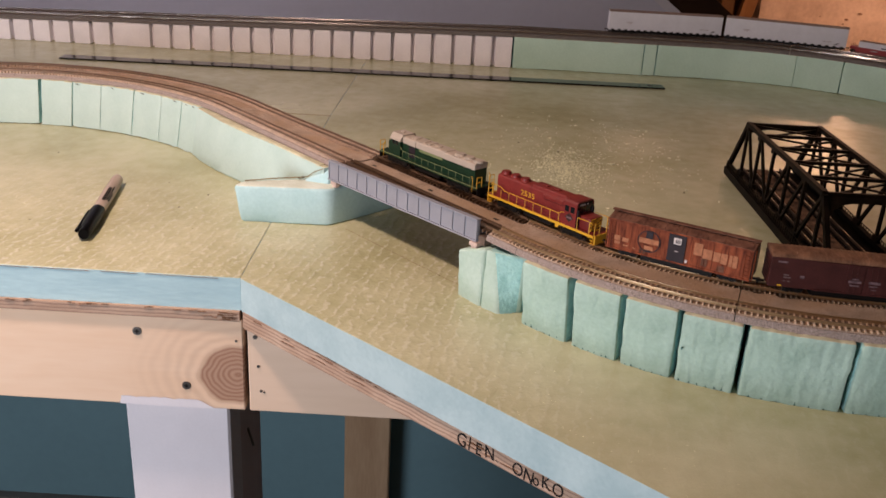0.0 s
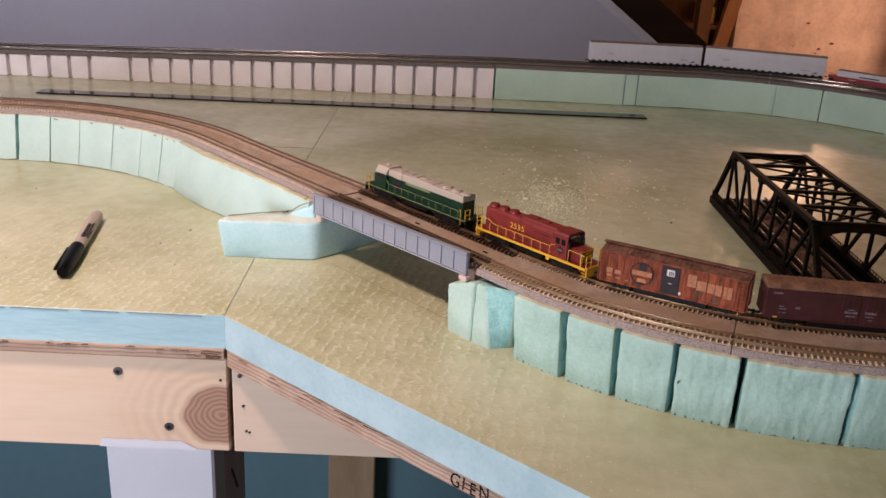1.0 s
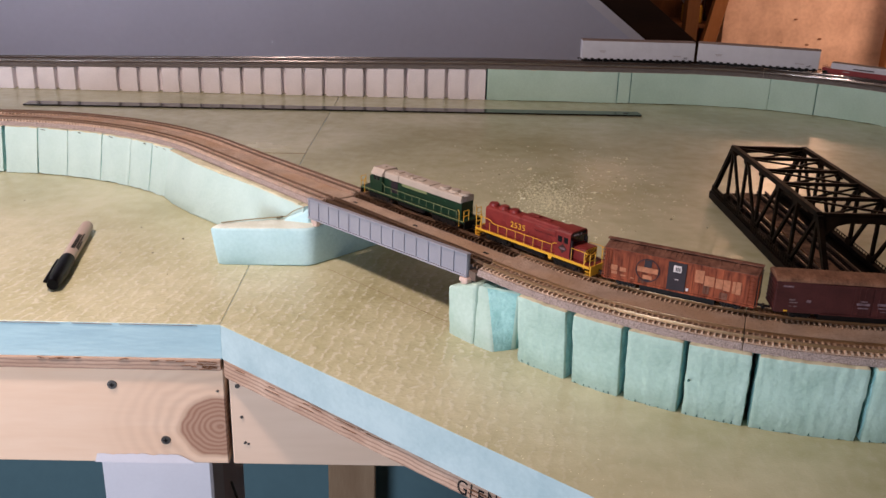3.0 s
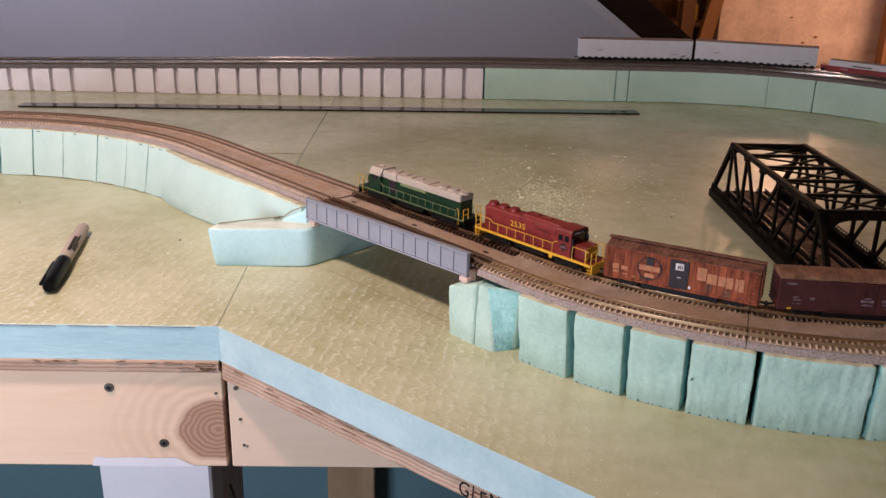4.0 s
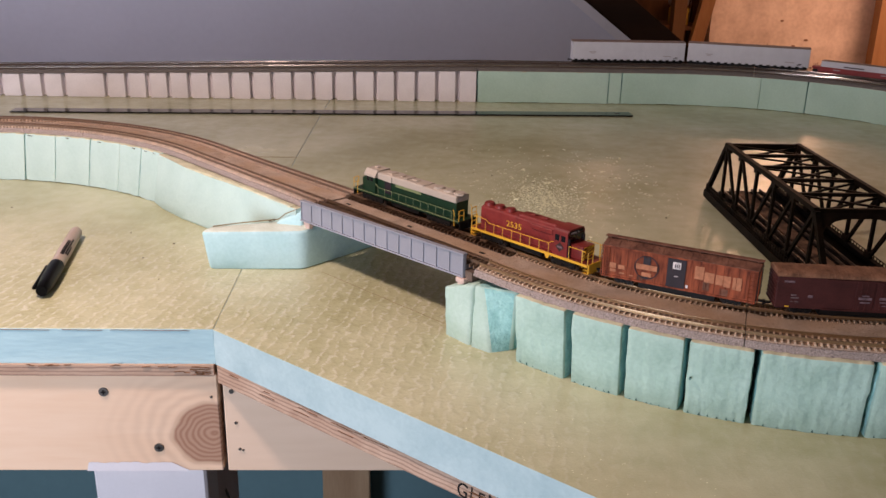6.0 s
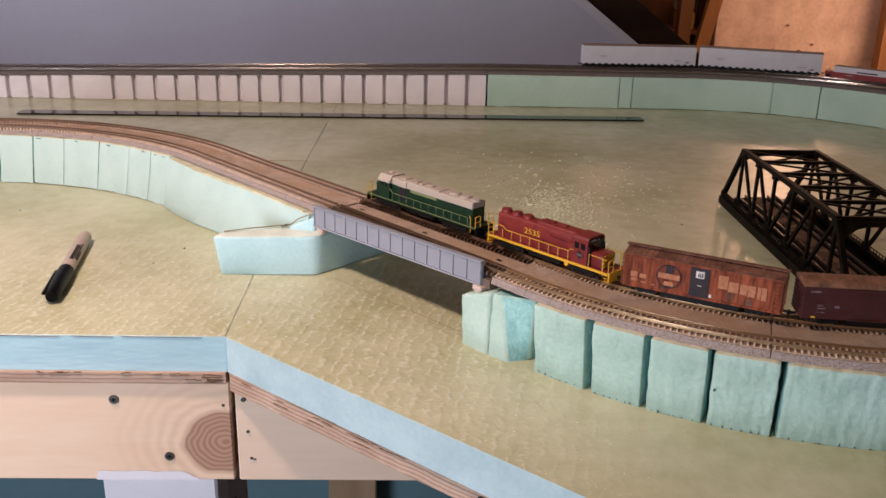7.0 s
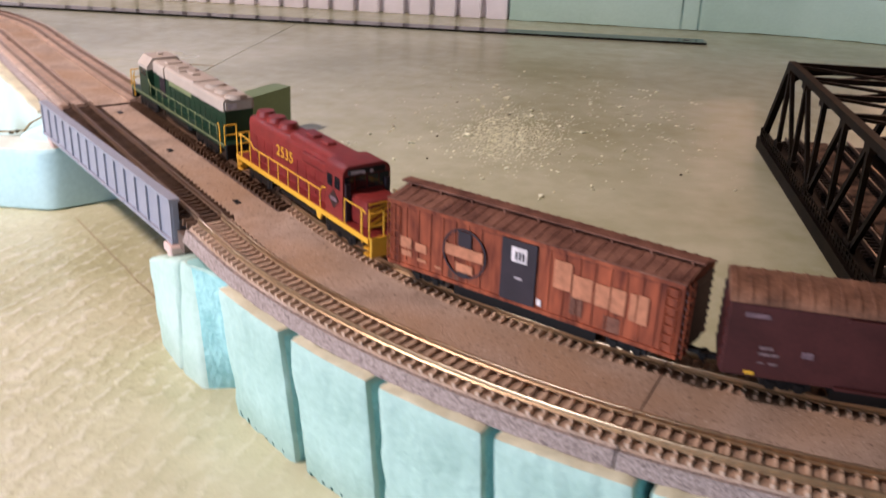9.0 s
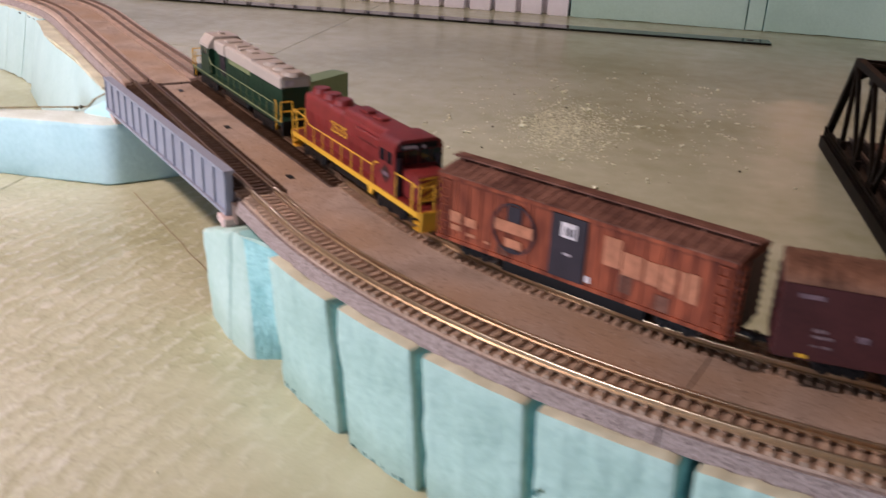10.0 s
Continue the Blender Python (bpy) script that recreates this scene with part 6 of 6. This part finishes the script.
def rust_boxcar(s0, s1):
    m, L = on_track(s0, s1)
    th = tagged(new("boxcar"), "weathered rust brown model boxcar with dark door and cream blocks", "boxcar", "boxcars of the train")
    th.matrix_basis = m
    h, w, z0, z1 = L / 2, 0.0100, 0.0052, 0.0268
    car_base(th, L)
    bm = bmesh.new()
    box(bm, -h, h, -w, w, z0, z1, bev=0.0003)
    body = part("body", bm, M["rust"], th, "streaked rust brown car body")
    # posts along both sides
    for i in range(21):
        x = -h + 0.0022 + (L - 0.0044) * i / 20
        if -h * 0.20 < x < h * 0.10:
            continue
        bm = bmesh.new()
        for y in (-1, 1):
            box(bm, x - 0.00035, x + 0.00035, y * (w + 0.0001) - 0.00022, y * (w + 0.0001) + 0.00022, z0 + 0.0012, z1 - 0.0006)
        part("side_post", bm, M["rust"], body)
    for y in (-1, 1):
        for z in (z0, z1 - 0.0010):
            bm = bmesh.new()
            box(bm, -h, h, y * (w + 0.0003) - 0.0003, y * (w + 0.0003) + 0.0003, z, z + 0.0012)
            part("side_rail", bm, M["rust"], body)
    # roof: low gable with ribs and a running board
    bm = bmesh.new()
    extrude_profile(bm, [(-w - 0.0006, z1), (w + 0.0006, z1), (w + 0.0006, z1 + 0.0004), (0, z1 + 0.0026), (-w - 0.0006, z1 + 0.0004)], -h - 0.0004, h + 0.0004)
    roof = part("roof", bm, M["rust_roof"], th, "dusty brown ribbed roof")
    for i in range(27):
        x = -h + 0.002 + (L - 0.004) * i / 26
        bm = bmesh.new()
        beam(bm, (x, -w - 0.0005, z1 + 0.0004), (x, 0, z1 + 0.0026), 0.0009, 0.0005)
        beam(bm, (x, w + 0.0005, z1 + 0.0004), (x, 0, z1 + 0.0026), 0.0009, 0.0005)
        part("roof_rib", bm, M["rust_roof"], roof)
    bm = bmesh.new()
    box(bm, -h - 0.0015, h + 0.0015, -0.0022, 0.0022, z1 + 0.0034, z1 + 0.0039)
    for i in range(9):
        x = -h + 0.002 + (L - 0.004) * i / 8
        box(bm, x - 0.0003, x + 0.0003, -0.0020, 0.0020, z1 + 0.0022, z1 + 0.0035)
    part("running_board", bm, M["rust_roof"], th, "brown roof walkway")
    # door
    y = -w - 0.0003
    sheet(th, "door", -h * 0.130, h * 0.110, z0 + 0.0012, z1 - 0.0012, y, M["door_dark"], "dark blue black sliding door", 0.0005)
    yd = y - 0.0005
    sheet(th, "label_plate", -h * 0.060, h * 0.045, z1 - 0.0078, z1 - 0.0032, yd, M["label_white"], "pale worn label")
    for i in range(3):
        sheet(th, "label_mark", -h * 0.032 + i * h * 0.024, -h * 0.018 + i * h * 0.024, z1 - 0.0070, z1 - 0.0045, yd - 0.0001, M["door_dark"])
    sheet(th, "small_plate", h * 0.125, h * 0.155, z0 + 0.0022, z0 + 0.0042, y, M["label_white"])
    sheet(th, "small_plate", -h * 0.03, h * 0.02, z0 + 0.0085, z0 + 0.0092, yd, M["label_grey"])
    # ring emblem with a cross of bars
    cx, cz, r = -h * 0.40, (z0 + z1) / 2 + 0.0002, 0.0080
    ye = -w - 0.0005
    bm = bmesh.new()
    n = 28
    rings = [[bm.verts.new((cx + q * math.cos(2 * math.pi * i / n), yy, cz + q * math.sin(2 * math.pi * i / n))) for i in range(n)] for q, yy in ((r, ye), (r, ye - 0.00018), (r * 0.925, ye - 0.00018), (r * 0.925, ye))]
    for a, b in zip(rings, rings[1:]):
        for i in range(n):
            bm.faces.new((a[i], a[(i + 1) % n], b[(i + 1) % n], b[i]))
    em = part("ring_emblem", bm, M["door_dark"], th, "dark ring emblem")
    for nm, x0, x1, za, zb, mt in (("emblem_bar", -r * 0.86, r * 0.86, -0.0016, 0.0020, M["cream"]), ("emblem_bar", -r * 0.30, r * 0.30, 0.0021, 0.0070, M["door_dark"]), ("emblem_bar", -r * 0.36, r * 0.42, -0.0062, -0.0034, M["cream"]), ("emblem_bar", -r * 0.22, r * 0.22, -0.0075, -0.0063, M["door_dark"])):
        ob = sheet(em, nm, cx + x0, cx + x1, cz + za, cz + zb, ye - 0.0001, mt)
    # cream blocks in place of the large lettering, and small data marks
    xs = [(0.225, 0.340, 0.0106, 0.0192), (0.350, 0.475, 0.0094, 0.0162), (0.492, 0.585, 0.0092, 0.0158), (0.592, 0.680, 0.0086, 0.0160), (0.705, 0.745, 0.0080, 0.0160), (0.752, 0.815, 0.0078, 0.0162)]
    for a, b, za, zb in xs:
        sheet(th, "letter_block", h * a, h * b, z0 + za - 0.001, z0 + zb - 0.001, -w - 0.0004, M["cream"], "cream block of lettering")
    for a, b, za, zb in ((-0.90, -0.81, 0.0088, 0.0124), (-0.78, -0.69, 0.0088, 0.0116), (-0.89, -0.81, 0.0062, 0.0080), (-0.76, -0.69, 0.0056, 0.0066), (-0.62, -0.57, 0.0052, 0.0060)):
        sheet(th, "data_mark", h * a, h * b, z0 + za - 0.002, z0 + zb - 0.002, -w - 0.0004, M["cream"])
    for a, b, za, zb in ((0.34, 0.42, 0.003, 0.0085), (0.56, 0.66, 0.0015, 0.006), (-0.52, -0.44, 0.0015, 0.0045)):
        sheet(th, "repaint_patch", h * a, h * b, z0 + za, z0 + zb, -w - 0.0002, M["rust_roof"])
    # ends: corrugated, with ladder and brake wheel
    for sgn in (-1, 1):
        bm = bmesh.new()
        corrugated(bm, sgn * h, sgn, w - 0.0008, z0 + 0.0006, z1 - 0.0010, 9)
        part("end_panel", bm, M["door_dark"], body, "dark corrugated end")
        bm = bmesh.new()
        for yy in (-w + 0.0006, -w + 0.0038):
            rod(bm, (sgn * (h + 0.0011), yy, z0), (sgn * (h + 0.0011), yy, z1), 0.00025, 5)
        for i in range(8):
            z = z0 + 0.001 + i * 0.0027
            rod(bm, (sgn * (h + 0.0011), -w + 0.0006, z), (sgn * (h + 0.0011), -w + 0.0038, z), 0.00022, 5)
        part("ladder", bm, M["rust"], body)
        bm = bmesh.new()
        for i in range(8):
            z = z0 + 0.001 + i * 0.0027
            rod(bm, (sgn * (h - 0.0046), -w - 0.0007, z), (sgn * (h - 0.0012), -w - 0.0007, z), 0.00022, 5)
        for q in (0.0046, 0.0012):
            rod(bm, (sgn * (h - q), -w - 0.0007, z0), (sgn * (h - q), -w - 0.0007, z1 - 0.002), 0.00022, 5)
        part("ladder", bm, M["rust"], body)
    return th


def maroon_boxcar(s0, s1):
    m, L = on_track(s0, s1)
    th = tagged(new("boxcar"), "dark maroon model boxcar with a brown rounded roof", "boxcar", "boxcars of the train")
    th.matrix_basis = m
    h, w, z0, z1 = L / 2, 0.0100, 0.0050, 0.0256
    car_base(th, L)
    bm = bmesh.new()
    box(bm, -h, h, -w, w, z0, z1, bev=0.0003)
    body = part("body", bm, M["maroon"], th, "smooth dark maroon car body")
    prof = [(-w - 0.0002, z1)]
    prof = [(w * math.cos(a) * 1.01, z1 + 0.0036 * math.sin(a) ** 0.8) for a in [math.pi * i / 12 for i in range(13)]]
    bm = bmesh.new()
    extrude_profile(bm, [(p[0], max(p[1], z1)) for p in prof], -h - 0.0003, h + 0.0003)
    roof = part("roof", bm, M["maroon_roof"], th, "dusty brown rounded roof", smooth=True)
    for i in range(31):
        x = -h + 0.001 + (L - 0.002) * i / 30
        bm = bmesh.new()
        extrude_profile(bm, [(p[0] * 1.015, max(p[1], z1) + 0.0002) for p in prof], x - 0.0004, x + 0.0004)
        part("roof_rib", bm, M["maroon_roof"], roof)
    y = -w - 0.0001
    for a, b in ((-0.16, 0.03), (0.05, 0.26)):
        d = sheet(th, "door", h * a, h * b, z0 + 0.0008, z1 - 0.0010, y, M["maroon"], thick=0.0006)
        for q in (0.30, 0.62):
            xx = h * (a + (b - a) * q)
            bm = bmesh.new()
            box(bm, xx - 0.0005, xx + 0.0005, y - 0.0010, y - 0.0006, z0 + 0.0012, z1 - 0.0014)
            part("door_post", bm, M["maroon"], d)
    for z in (z0 + 0.0002, z1 - 0.0012):
        sheet(th, "door_track", -h * 0.5, h * 0.6, z, z + 0.0008, y - 0.0004, M["maroon"], thick=0.0006)
    marks = [(-0.93, -0.82, 0.0170, 0.0182), (-0.845, -0.785, 0.0084, 0.0093), (-0.845, -0.755, 0.0067, 0.0075), (-0.845, -0.815, 0.0043, 0.0048), (-0.795, -0.755, 0.0042, 0.0049), (-0.66, -0.61, 0.0075, 0.0092)]
    for a, b, za, zb in marks:
        sheet(th, "data_mark", h * a, h * b, z0 + za, z0 + zb, y - 0.0001, M["faded_mark"] if za > 0.015 or a > -0.7 else M["mark_dull"])
    for a, b, za, zb in ((-0.10, -0.02, 0.0105, 0.0112), (-0.13, 0.01, 0.0082, 0.0098), (-0.11, 0.0, 0.0060, 0.0070), (0.09, 0.22, 0.0086, 0.0102), (0.10, 0.20, 0.0066, 0.0074), (0.13, 0.19, 0.0045, 0.0050)):
        sheet(th, "data_mark", h * a, h * b, z0 + za, z0 + zb, y - 0.0011, M["faded_mark"])
    sheet(th, "lube_plate", -h * 0.895, -h * 0.85, z0 + 0.0008, z0 + 0.0018, y - 0.0001, M["loco_yellow"], "small yellow plate")
    for sgn in (-1, 1):
        bm = bmesh.new()
        corrugated(bm, sgn * h, sgn, w - 0.0008, z0 + 0.0006, z1 - 0.0010, 7)
        part("end_panel", bm, M["maroon"], body)
    return th


green_loco(-0.0895, 0.0420)
red_loco(0.0475, 0.1710)
rust_boxcar(0.1768, 0.2908)
maroon_boxcar(0.2985, 0.4280)


def autorack(s0, s1):
    mid = 0.049
    m, L = on_track(s0, s1, back_line, mid, back_height)
    th = tagged(new("autorack"), "long white model car carrier with a brown roof edge", "railway wagon", "white wagons at the back")
    th.matrix_basis = m
    h = L / 2
    bm = bmesh.new()
    box(bm, -h, h, -0.0098, 0.0098, 0.0048, 0.0345, bev=0.0004)
    body = part("body", bm, M["rack_white"], th, "white perforated side")
    k = 17
    for i in range(k + 1):
        x = -h + 0.001 + (L - 0.002) * i / k
        bm = bmesh.new()
        box(bm, x - 0.0005, x + 0.0005, -0.0102, -0.0098, 0.0048, 0.0343)
        part("side_post", bm, M["rack_white"], body)
    bm = bmesh.new()
    extrude_profile(bm, [(-0.0100, 0.0345), (0.0100, 0.0345), (0.0092, 0.0360), (-0.0092, 0.0360)], -h - 0.0003, h + 0.0003)
    part("roof", bm, M["rack_roof"], th, "brown flat roof")
    bm = bmesh.new()
    for i in range(k):
        x = -h + 0.001 + (L - 0.002) * (i + 0.5) / k
        box(bm, x - 0.0026, x + 0.0026, -0.01055, -0.0060, 0.0016, 0.0066)
    part("sill_teeth", bm, M["black"], th, "dark notched sill")
    bm = bmesh.new()
    # solid box under the body, added to stop glow showing through from behind
    box(bm, -h + 0.001, h - 0.001, -0.0055, 0.0060, 0.0012, 0.0049)
    part("underframe", bm, M["black"], th, "black underframe deepened to keep the gap beneath dark")
    for a, b, z in ((-0.7, -0.58, 0.018), (-0.68, -0.6, 0.016), (0.62, 0.76, 0.012), (0.80, 0.87, 0.0085), (0.83, 0.88, 0.010)):
        sheet(th, "data_mark", h * a, h * b, z, z + 0.0009, -0.0102, M["label_grey"] if a < 0.8 else M["black"])
    for sgn in (-1, 1):
        truck(th, sgn * h * 0.72)
        coupler(th, sgn * h, sgn)


autorack(0.314, 0.4975)
autorack(0.5020, 0.6740)


def well_car(s0, s1):
    mid = 0.049
    m, L = on_track(s0, s1, back_line, mid, back_height)
    th = tagged(new("well_car"), "red model well wagon at the back of the layout", "railway wagon")
    th.matrix_basis = m
    h = L / 2
    bm = bmesh.new()
    for y in (-0.0095, 0.0085):
        box(bm, -h + 0.010, h - 0.010, y, y + 0.001, 0.0020, 0.0100)
    box(bm, -h + 0.010, h - 0.010, -0.009, 0.009, 0.0018, 0.0024)
    part("well", bm, M["well_red"], th, "red well side")
    for sgn in (-1, 1):
        bm = bmesh.new()
        box(bm, min(sgn * (h - 0.013), sgn * h), max(sgn * (h - 0.013), sgn * h), -0.009, 0.009, 0.0055, 0.0100, bev=0.0008)
        for y in (-0.008, 0.0, 0.008):
            rod(bm, (sgn * (h - 0.002), y, 0.010), (sgn * (h - 0.002), y, 0.0135), 0.0004)
        part("end_platform", bm, M["well_red"], th)
        truck(th, sgn * (h - 0.007))
    for a, b in ((-0.62, -0.5), (0.2, 0.3)):
        sheet(th, "data_mark", h * a, h * b, 0.006, 0.0075, -0.0095, M["label_grey"])
    c = m.translation
    ct = tagged(new("container"), "white model freight container standing in a red wagon", "container")
    ct.matrix_basis = m @ Matrix.Translation((0, 0, 0.0024))
    bm = bmesh.new()
    box(bm, -h + 0.0135, h - 0.0135, -0.0080, 0.0080, 0, 0.0165, bev=0.0003)
    cb = part("body", bm, M["rack_white"], ct)
    for i in range(20):
        x = -h + 0.015 + (L - 0.030) * i / 19
        bm = bmesh.new()
        box(bm, x - 0.0004, x + 0.0004, -0.0082, -0.0080, 0.001, 0.0155)
        part("side_rib", bm, M["rack_white"], cb)
    sheet(ct, "lettering_bar", -h * 0.45, h * -0.1, 0.0095, 0.0112, -0.0083, M["door_dark"])
    bm = bmesh.new()
    box(bm, -h + 0.0133, h - 0.0133, -0.0081, 0.0081, 0.0165, 0.0169)
    part("roof", bm, M["rack_roof"], ct)


well_car(0.6800, 0.840)


# ---- the truss bridge that stands on the foam ----
def truss_bridge():
    x0, W, H, P = 0.3690, 0.0765, 0.0735, 0.0438
    ya = 1.2060
    at = (x0 + W / 2, ya - 3.5 * P, TOP)
    th = thing("truss_bridge", at, "black model through truss railway bridge standing on the foam", "bridge")
    n = 7
    Y = [ya - i * P for i in range(n + 1)]
    zb, zt = TOP + 0.0130, TOP + H - 0.002
    mt = M["truss_black"]

    def put(name, segs, label="", owner=None):
        bm = bmesh.new()
        for a, b, w, h, up in segs:
            beam(bm, a, b, w, h, up=up)
        return part(name, bm, mt, owner or th, label, at=at)

    X = (x0 + 0.002, x0 + W - 0.002)
    for x in X:
        put("bottom_chord", [((x, Y[0] + 0.003, zb), (x, Y[-1] - 0.003, zb), 0.0042, 0.0050, (0, 0, 1))])
        put("top_chord", [((x, Y[1] + 0.001, zt), (x, Y[-2] - 0.001, zt), 0.0046, 0.0044, (0, 0, 1))])
        put("end_post", [((x, Y[0], zb), (x, Y[1], zt), 0.0046, 0.0042, (1, 0, 0))])
        put("end_post", [((x, Y[-1], zb), (x, Y[-2], zt), 0.0046, 0.0042, (1, 0, 0))])
        for i in range(1, n):
            put("upright", [((x, Y[i], zb), (x, Y[i], zt), 0.0034, 0.0026, (1, 0, 0))])
        for i in range(1, n - 1):
            a, b = (Y[i], Y[i + 1]) if i < n / 2 - 0.5 else (Y[i + 1], Y[i])
            put("diagonal", [((x, a, zt), (x, b, zb), 0.0032, 0.0024, (1, 0, 0))])
        for i in range(1, n):
            put("gusset", [((x, Y[i] - 0.005, zb + 0.004), (x, Y[i] + 0.005, zb + 0.004), 0.0036, 0.0080, (0, 0, 1))])
            put("gusset", [((x, Y[i] - 0.0045, zt - 0.003), (x, Y[i] + 0.0045, zt - 0.003), 0.0040, 0.0060, (0, 0, 1))])
    for i in range(1, n):
        put("top_strut", [((X[0], Y[i], zt), (X[1], Y[i], zt), 0.0030, 0.0030, (0, 0, 1))])
        if i < n - 1:
            put("top_brace", [((X[0], Y[i], zt - 0.0004), (X[1], Y[i + 1], zt - 0.0004), 0.0020, 0.0016, (0, 0, 1))])
            put("top_brace", [((X[1], Y[i], zt - 0.0020), (X[0], Y[i + 1], zt - 0.0020), 0.0020, 0.0016, (0, 0, 1))])
    # arched portals at both ends
    for yi, yo in ((Y[1], Y[0]), (Y[-2], Y[-1])):
        bm = bmesh.new()
        k = 10
        for i in range(k):
            ta, tb = i / k, (i + 1) / k
            for t0, t1 in ((ta, tb),):
                xa, xb = X[0] + (X[1] - X[0]) * t0, X[0] + (X[1] - X[0]) * t1
                da, db = 0.006 + 0.013 * (2 * t0 - 1) ** 4, 0.006 + 0.013 * (2 * t1 - 1) ** 4
                d = (yo - yi) / (zt - zb)
                pts = [(xa, zt), (xb, zt), (xb, zt - db), (xa, zt - da)]
                f0 = [bm.verts.new((x, yi + d * (zt - z), z)) for x, z in pts]
                f1 = [bm.verts.new((x, yi + d * (zt - z) + 0.002, z)) for x, z in pts]
                bm.faces.new(f0), bm.faces.new(f1[::-1])
                for j in range(4):
                    bm.faces.new((f0[j], f0[(j + 1) % 4], f1[(j + 1) % 4], f1[j]))
        bmesh.ops.remove_doubles(bm, verts=bm.verts, dist=1e-5)
        part("portal", bm, mt, th, "arched black portal", at=at)
    # lattice railings along the floor
    for x in (x0 - 0.0005, x0 + W + 0.0005):
        put("walkway_edge", [((x, Y[0] + 0.002, TOP + 0.0075), (x, Y[-1] - 0.002, TOP + 0.0075), 0.0036, 0.0080, (0, 0, 1))])
        segs = []
        for z in (0.0125, 0.0155, 0.0185):
            segs.append(((x, Y[0], TOP + z), (x, Y[-1], TOP + z), 0.0006, 0.0006, (0, 0, 1)))
        r = put("railing", segs, "thin lattice railing")
        k = 56
        segs = [((x, Y[0] + (Y[-1] - Y[0]) * i / k, TOP + 0.0110), (x, Y[0] + (Y[-1] - Y[0]) * i / k, TOP + 0.0188), 0.0006, 0.0012, (0, 1, 0)) for i in range(k + 1)]
        put("lattice", segs, owner=r)
    bm = bmesh.new()
    box(bm, x0, x0 + W, Y[-1], Y[0], TOP + 0.0010, TOP + 0.0085)
    part("floor_plate", bm, mt, th, at=at)
    for mid in (x0 + W / 2 - 0.0165, x0 + W / 2 + 0.0165):
        for g in (-0.0045, 0.0045):
            bm = bmesh.new()
            box(bm, mid + g - 0.0005, mid + g + 0.0005, Y[-1] - 0.002, Y[0] + 0.002, TOP + 0.0098, TOP + 0.0122)
            part("rail", bm, M["truss_rail"], th, at=at)
        k = 66
        for i in range(k):
            y = Y[0] - 0.002 - (Y[0] - Y[-1] - 0.004) * i / (k - 1)
            ob = new("tie", TIE_BLACK)
            ob.parent = th
            ob.matrix_basis = Matrix.Translation(-Vector(at)) @ pose(mid, y, TOP + 0.0089, 0, 0, 90)
    bm = bmesh.new()
    box(bm, x0 + W / 2 - 0.0070, x0 + W / 2 + 0.0070, Y[-1], Y[0], TOP + 0.0085, TOP + 0.0102)
    part("walkway", bm, M["truss_deck"], th, "brown strip between the rails", at=at)


truss_bridge()


# ---- crumbs of cut foam on the board ----
def crumbs():
    rng = random.Random(11)
    bm = bmesh.new()
    dark = bmesh.new()

    def grain(b, x, y, r):
        vs = bmesh.ops.create_icosphere(b, subdivisions=1, radius=r)["verts"]
        sx, sy, sz = rng.uniform(0.6, 1.3), rng.uniform(0.6, 1.3), rng.uniform(0.22, 0.6)
        for v in vs:
            k = rng.uniform(0.5, 1.45)
            v.co = Vector((x + v.co.x * sx * k, y + v.co.y * sy * k, TOP + 0.0001 + max(0.0, v.co.z * sz * k + r * 0.5)))
    def lies_free(x, y):
        return 1.06 < y < 1.58 and x < 0.352 and (Vector((x, y)) - O).dot(N) > 0.08

    # powder where the saw stood, then loose grains, then a few torn lumps
    for i in range(3000):
        x, y = rng.gauss(0.190, 0.018), rng.gauss(1.203, 0.031)
        if lies_free(x, y):
            grain(bm, x, y, abs(rng.gauss(0.0, 0.0004)) + 0.00018)
    for i in range(620):
        x, y = rng.gauss(0.215, 0.072), rng.gauss(1.235, 0.085)
        if lies_free(x, y):
            grain(bm, x, y, abs(rng.gauss(0.0, 0.00065)) + 0.00025)
    for i in range(55):
        x, y = rng.gauss(0.225, 0.075), rng.gauss(1.26, 0.11)
        if lies_free(x, y):
            r = rng.uniform(0.0008, 0.0022)
            for k in range(rng.randint(1, 5)):
                grain(bm, x + rng.gauss(0, r), y + rng.gauss(0, r), r * rng.uniform(0.4, 1.0))
    for i in range(26):
        x, y = rng.uniform(-0.42, -0.12), rng.uniform(0.95, 1.17)
        if (x + 0.25) ** 2 + 0.0 > 0.0009:
            grain(bm if i % 3 else dark, x, y, rng.uniform(0.0004, 0.0011))
    for i in range(150):
        x, y = rng.gauss(0.16, 0.07), rng.gauss(0.72, 0.05)
        if (Vector((x, y)) - O).dot(N) < -0.030 and y > 0.66 - 0.85 * (x - 0.155):
            grain(bm, x, y, rng.uniform(0.0002, 0.00045))
    for i in range(14):
        grain(dark, rng.uniform(0.12, 0.34), rng.uniform(1.08, 1.4), rng.uniform(0.0005, 0.0012))
    ob = solid("foam_crumbs", bm, M["crumb"], (0.175, 1.185, TOP), "scattered pale crumbs of cut foam on the board", "crumbs", kind="stuff")
    solid("dirt_specks", dark, M["dirt"], (0.0, 1.1, TOP), "scattered dark specks on the foam board", "specks", kind="stuff")


crumbs()
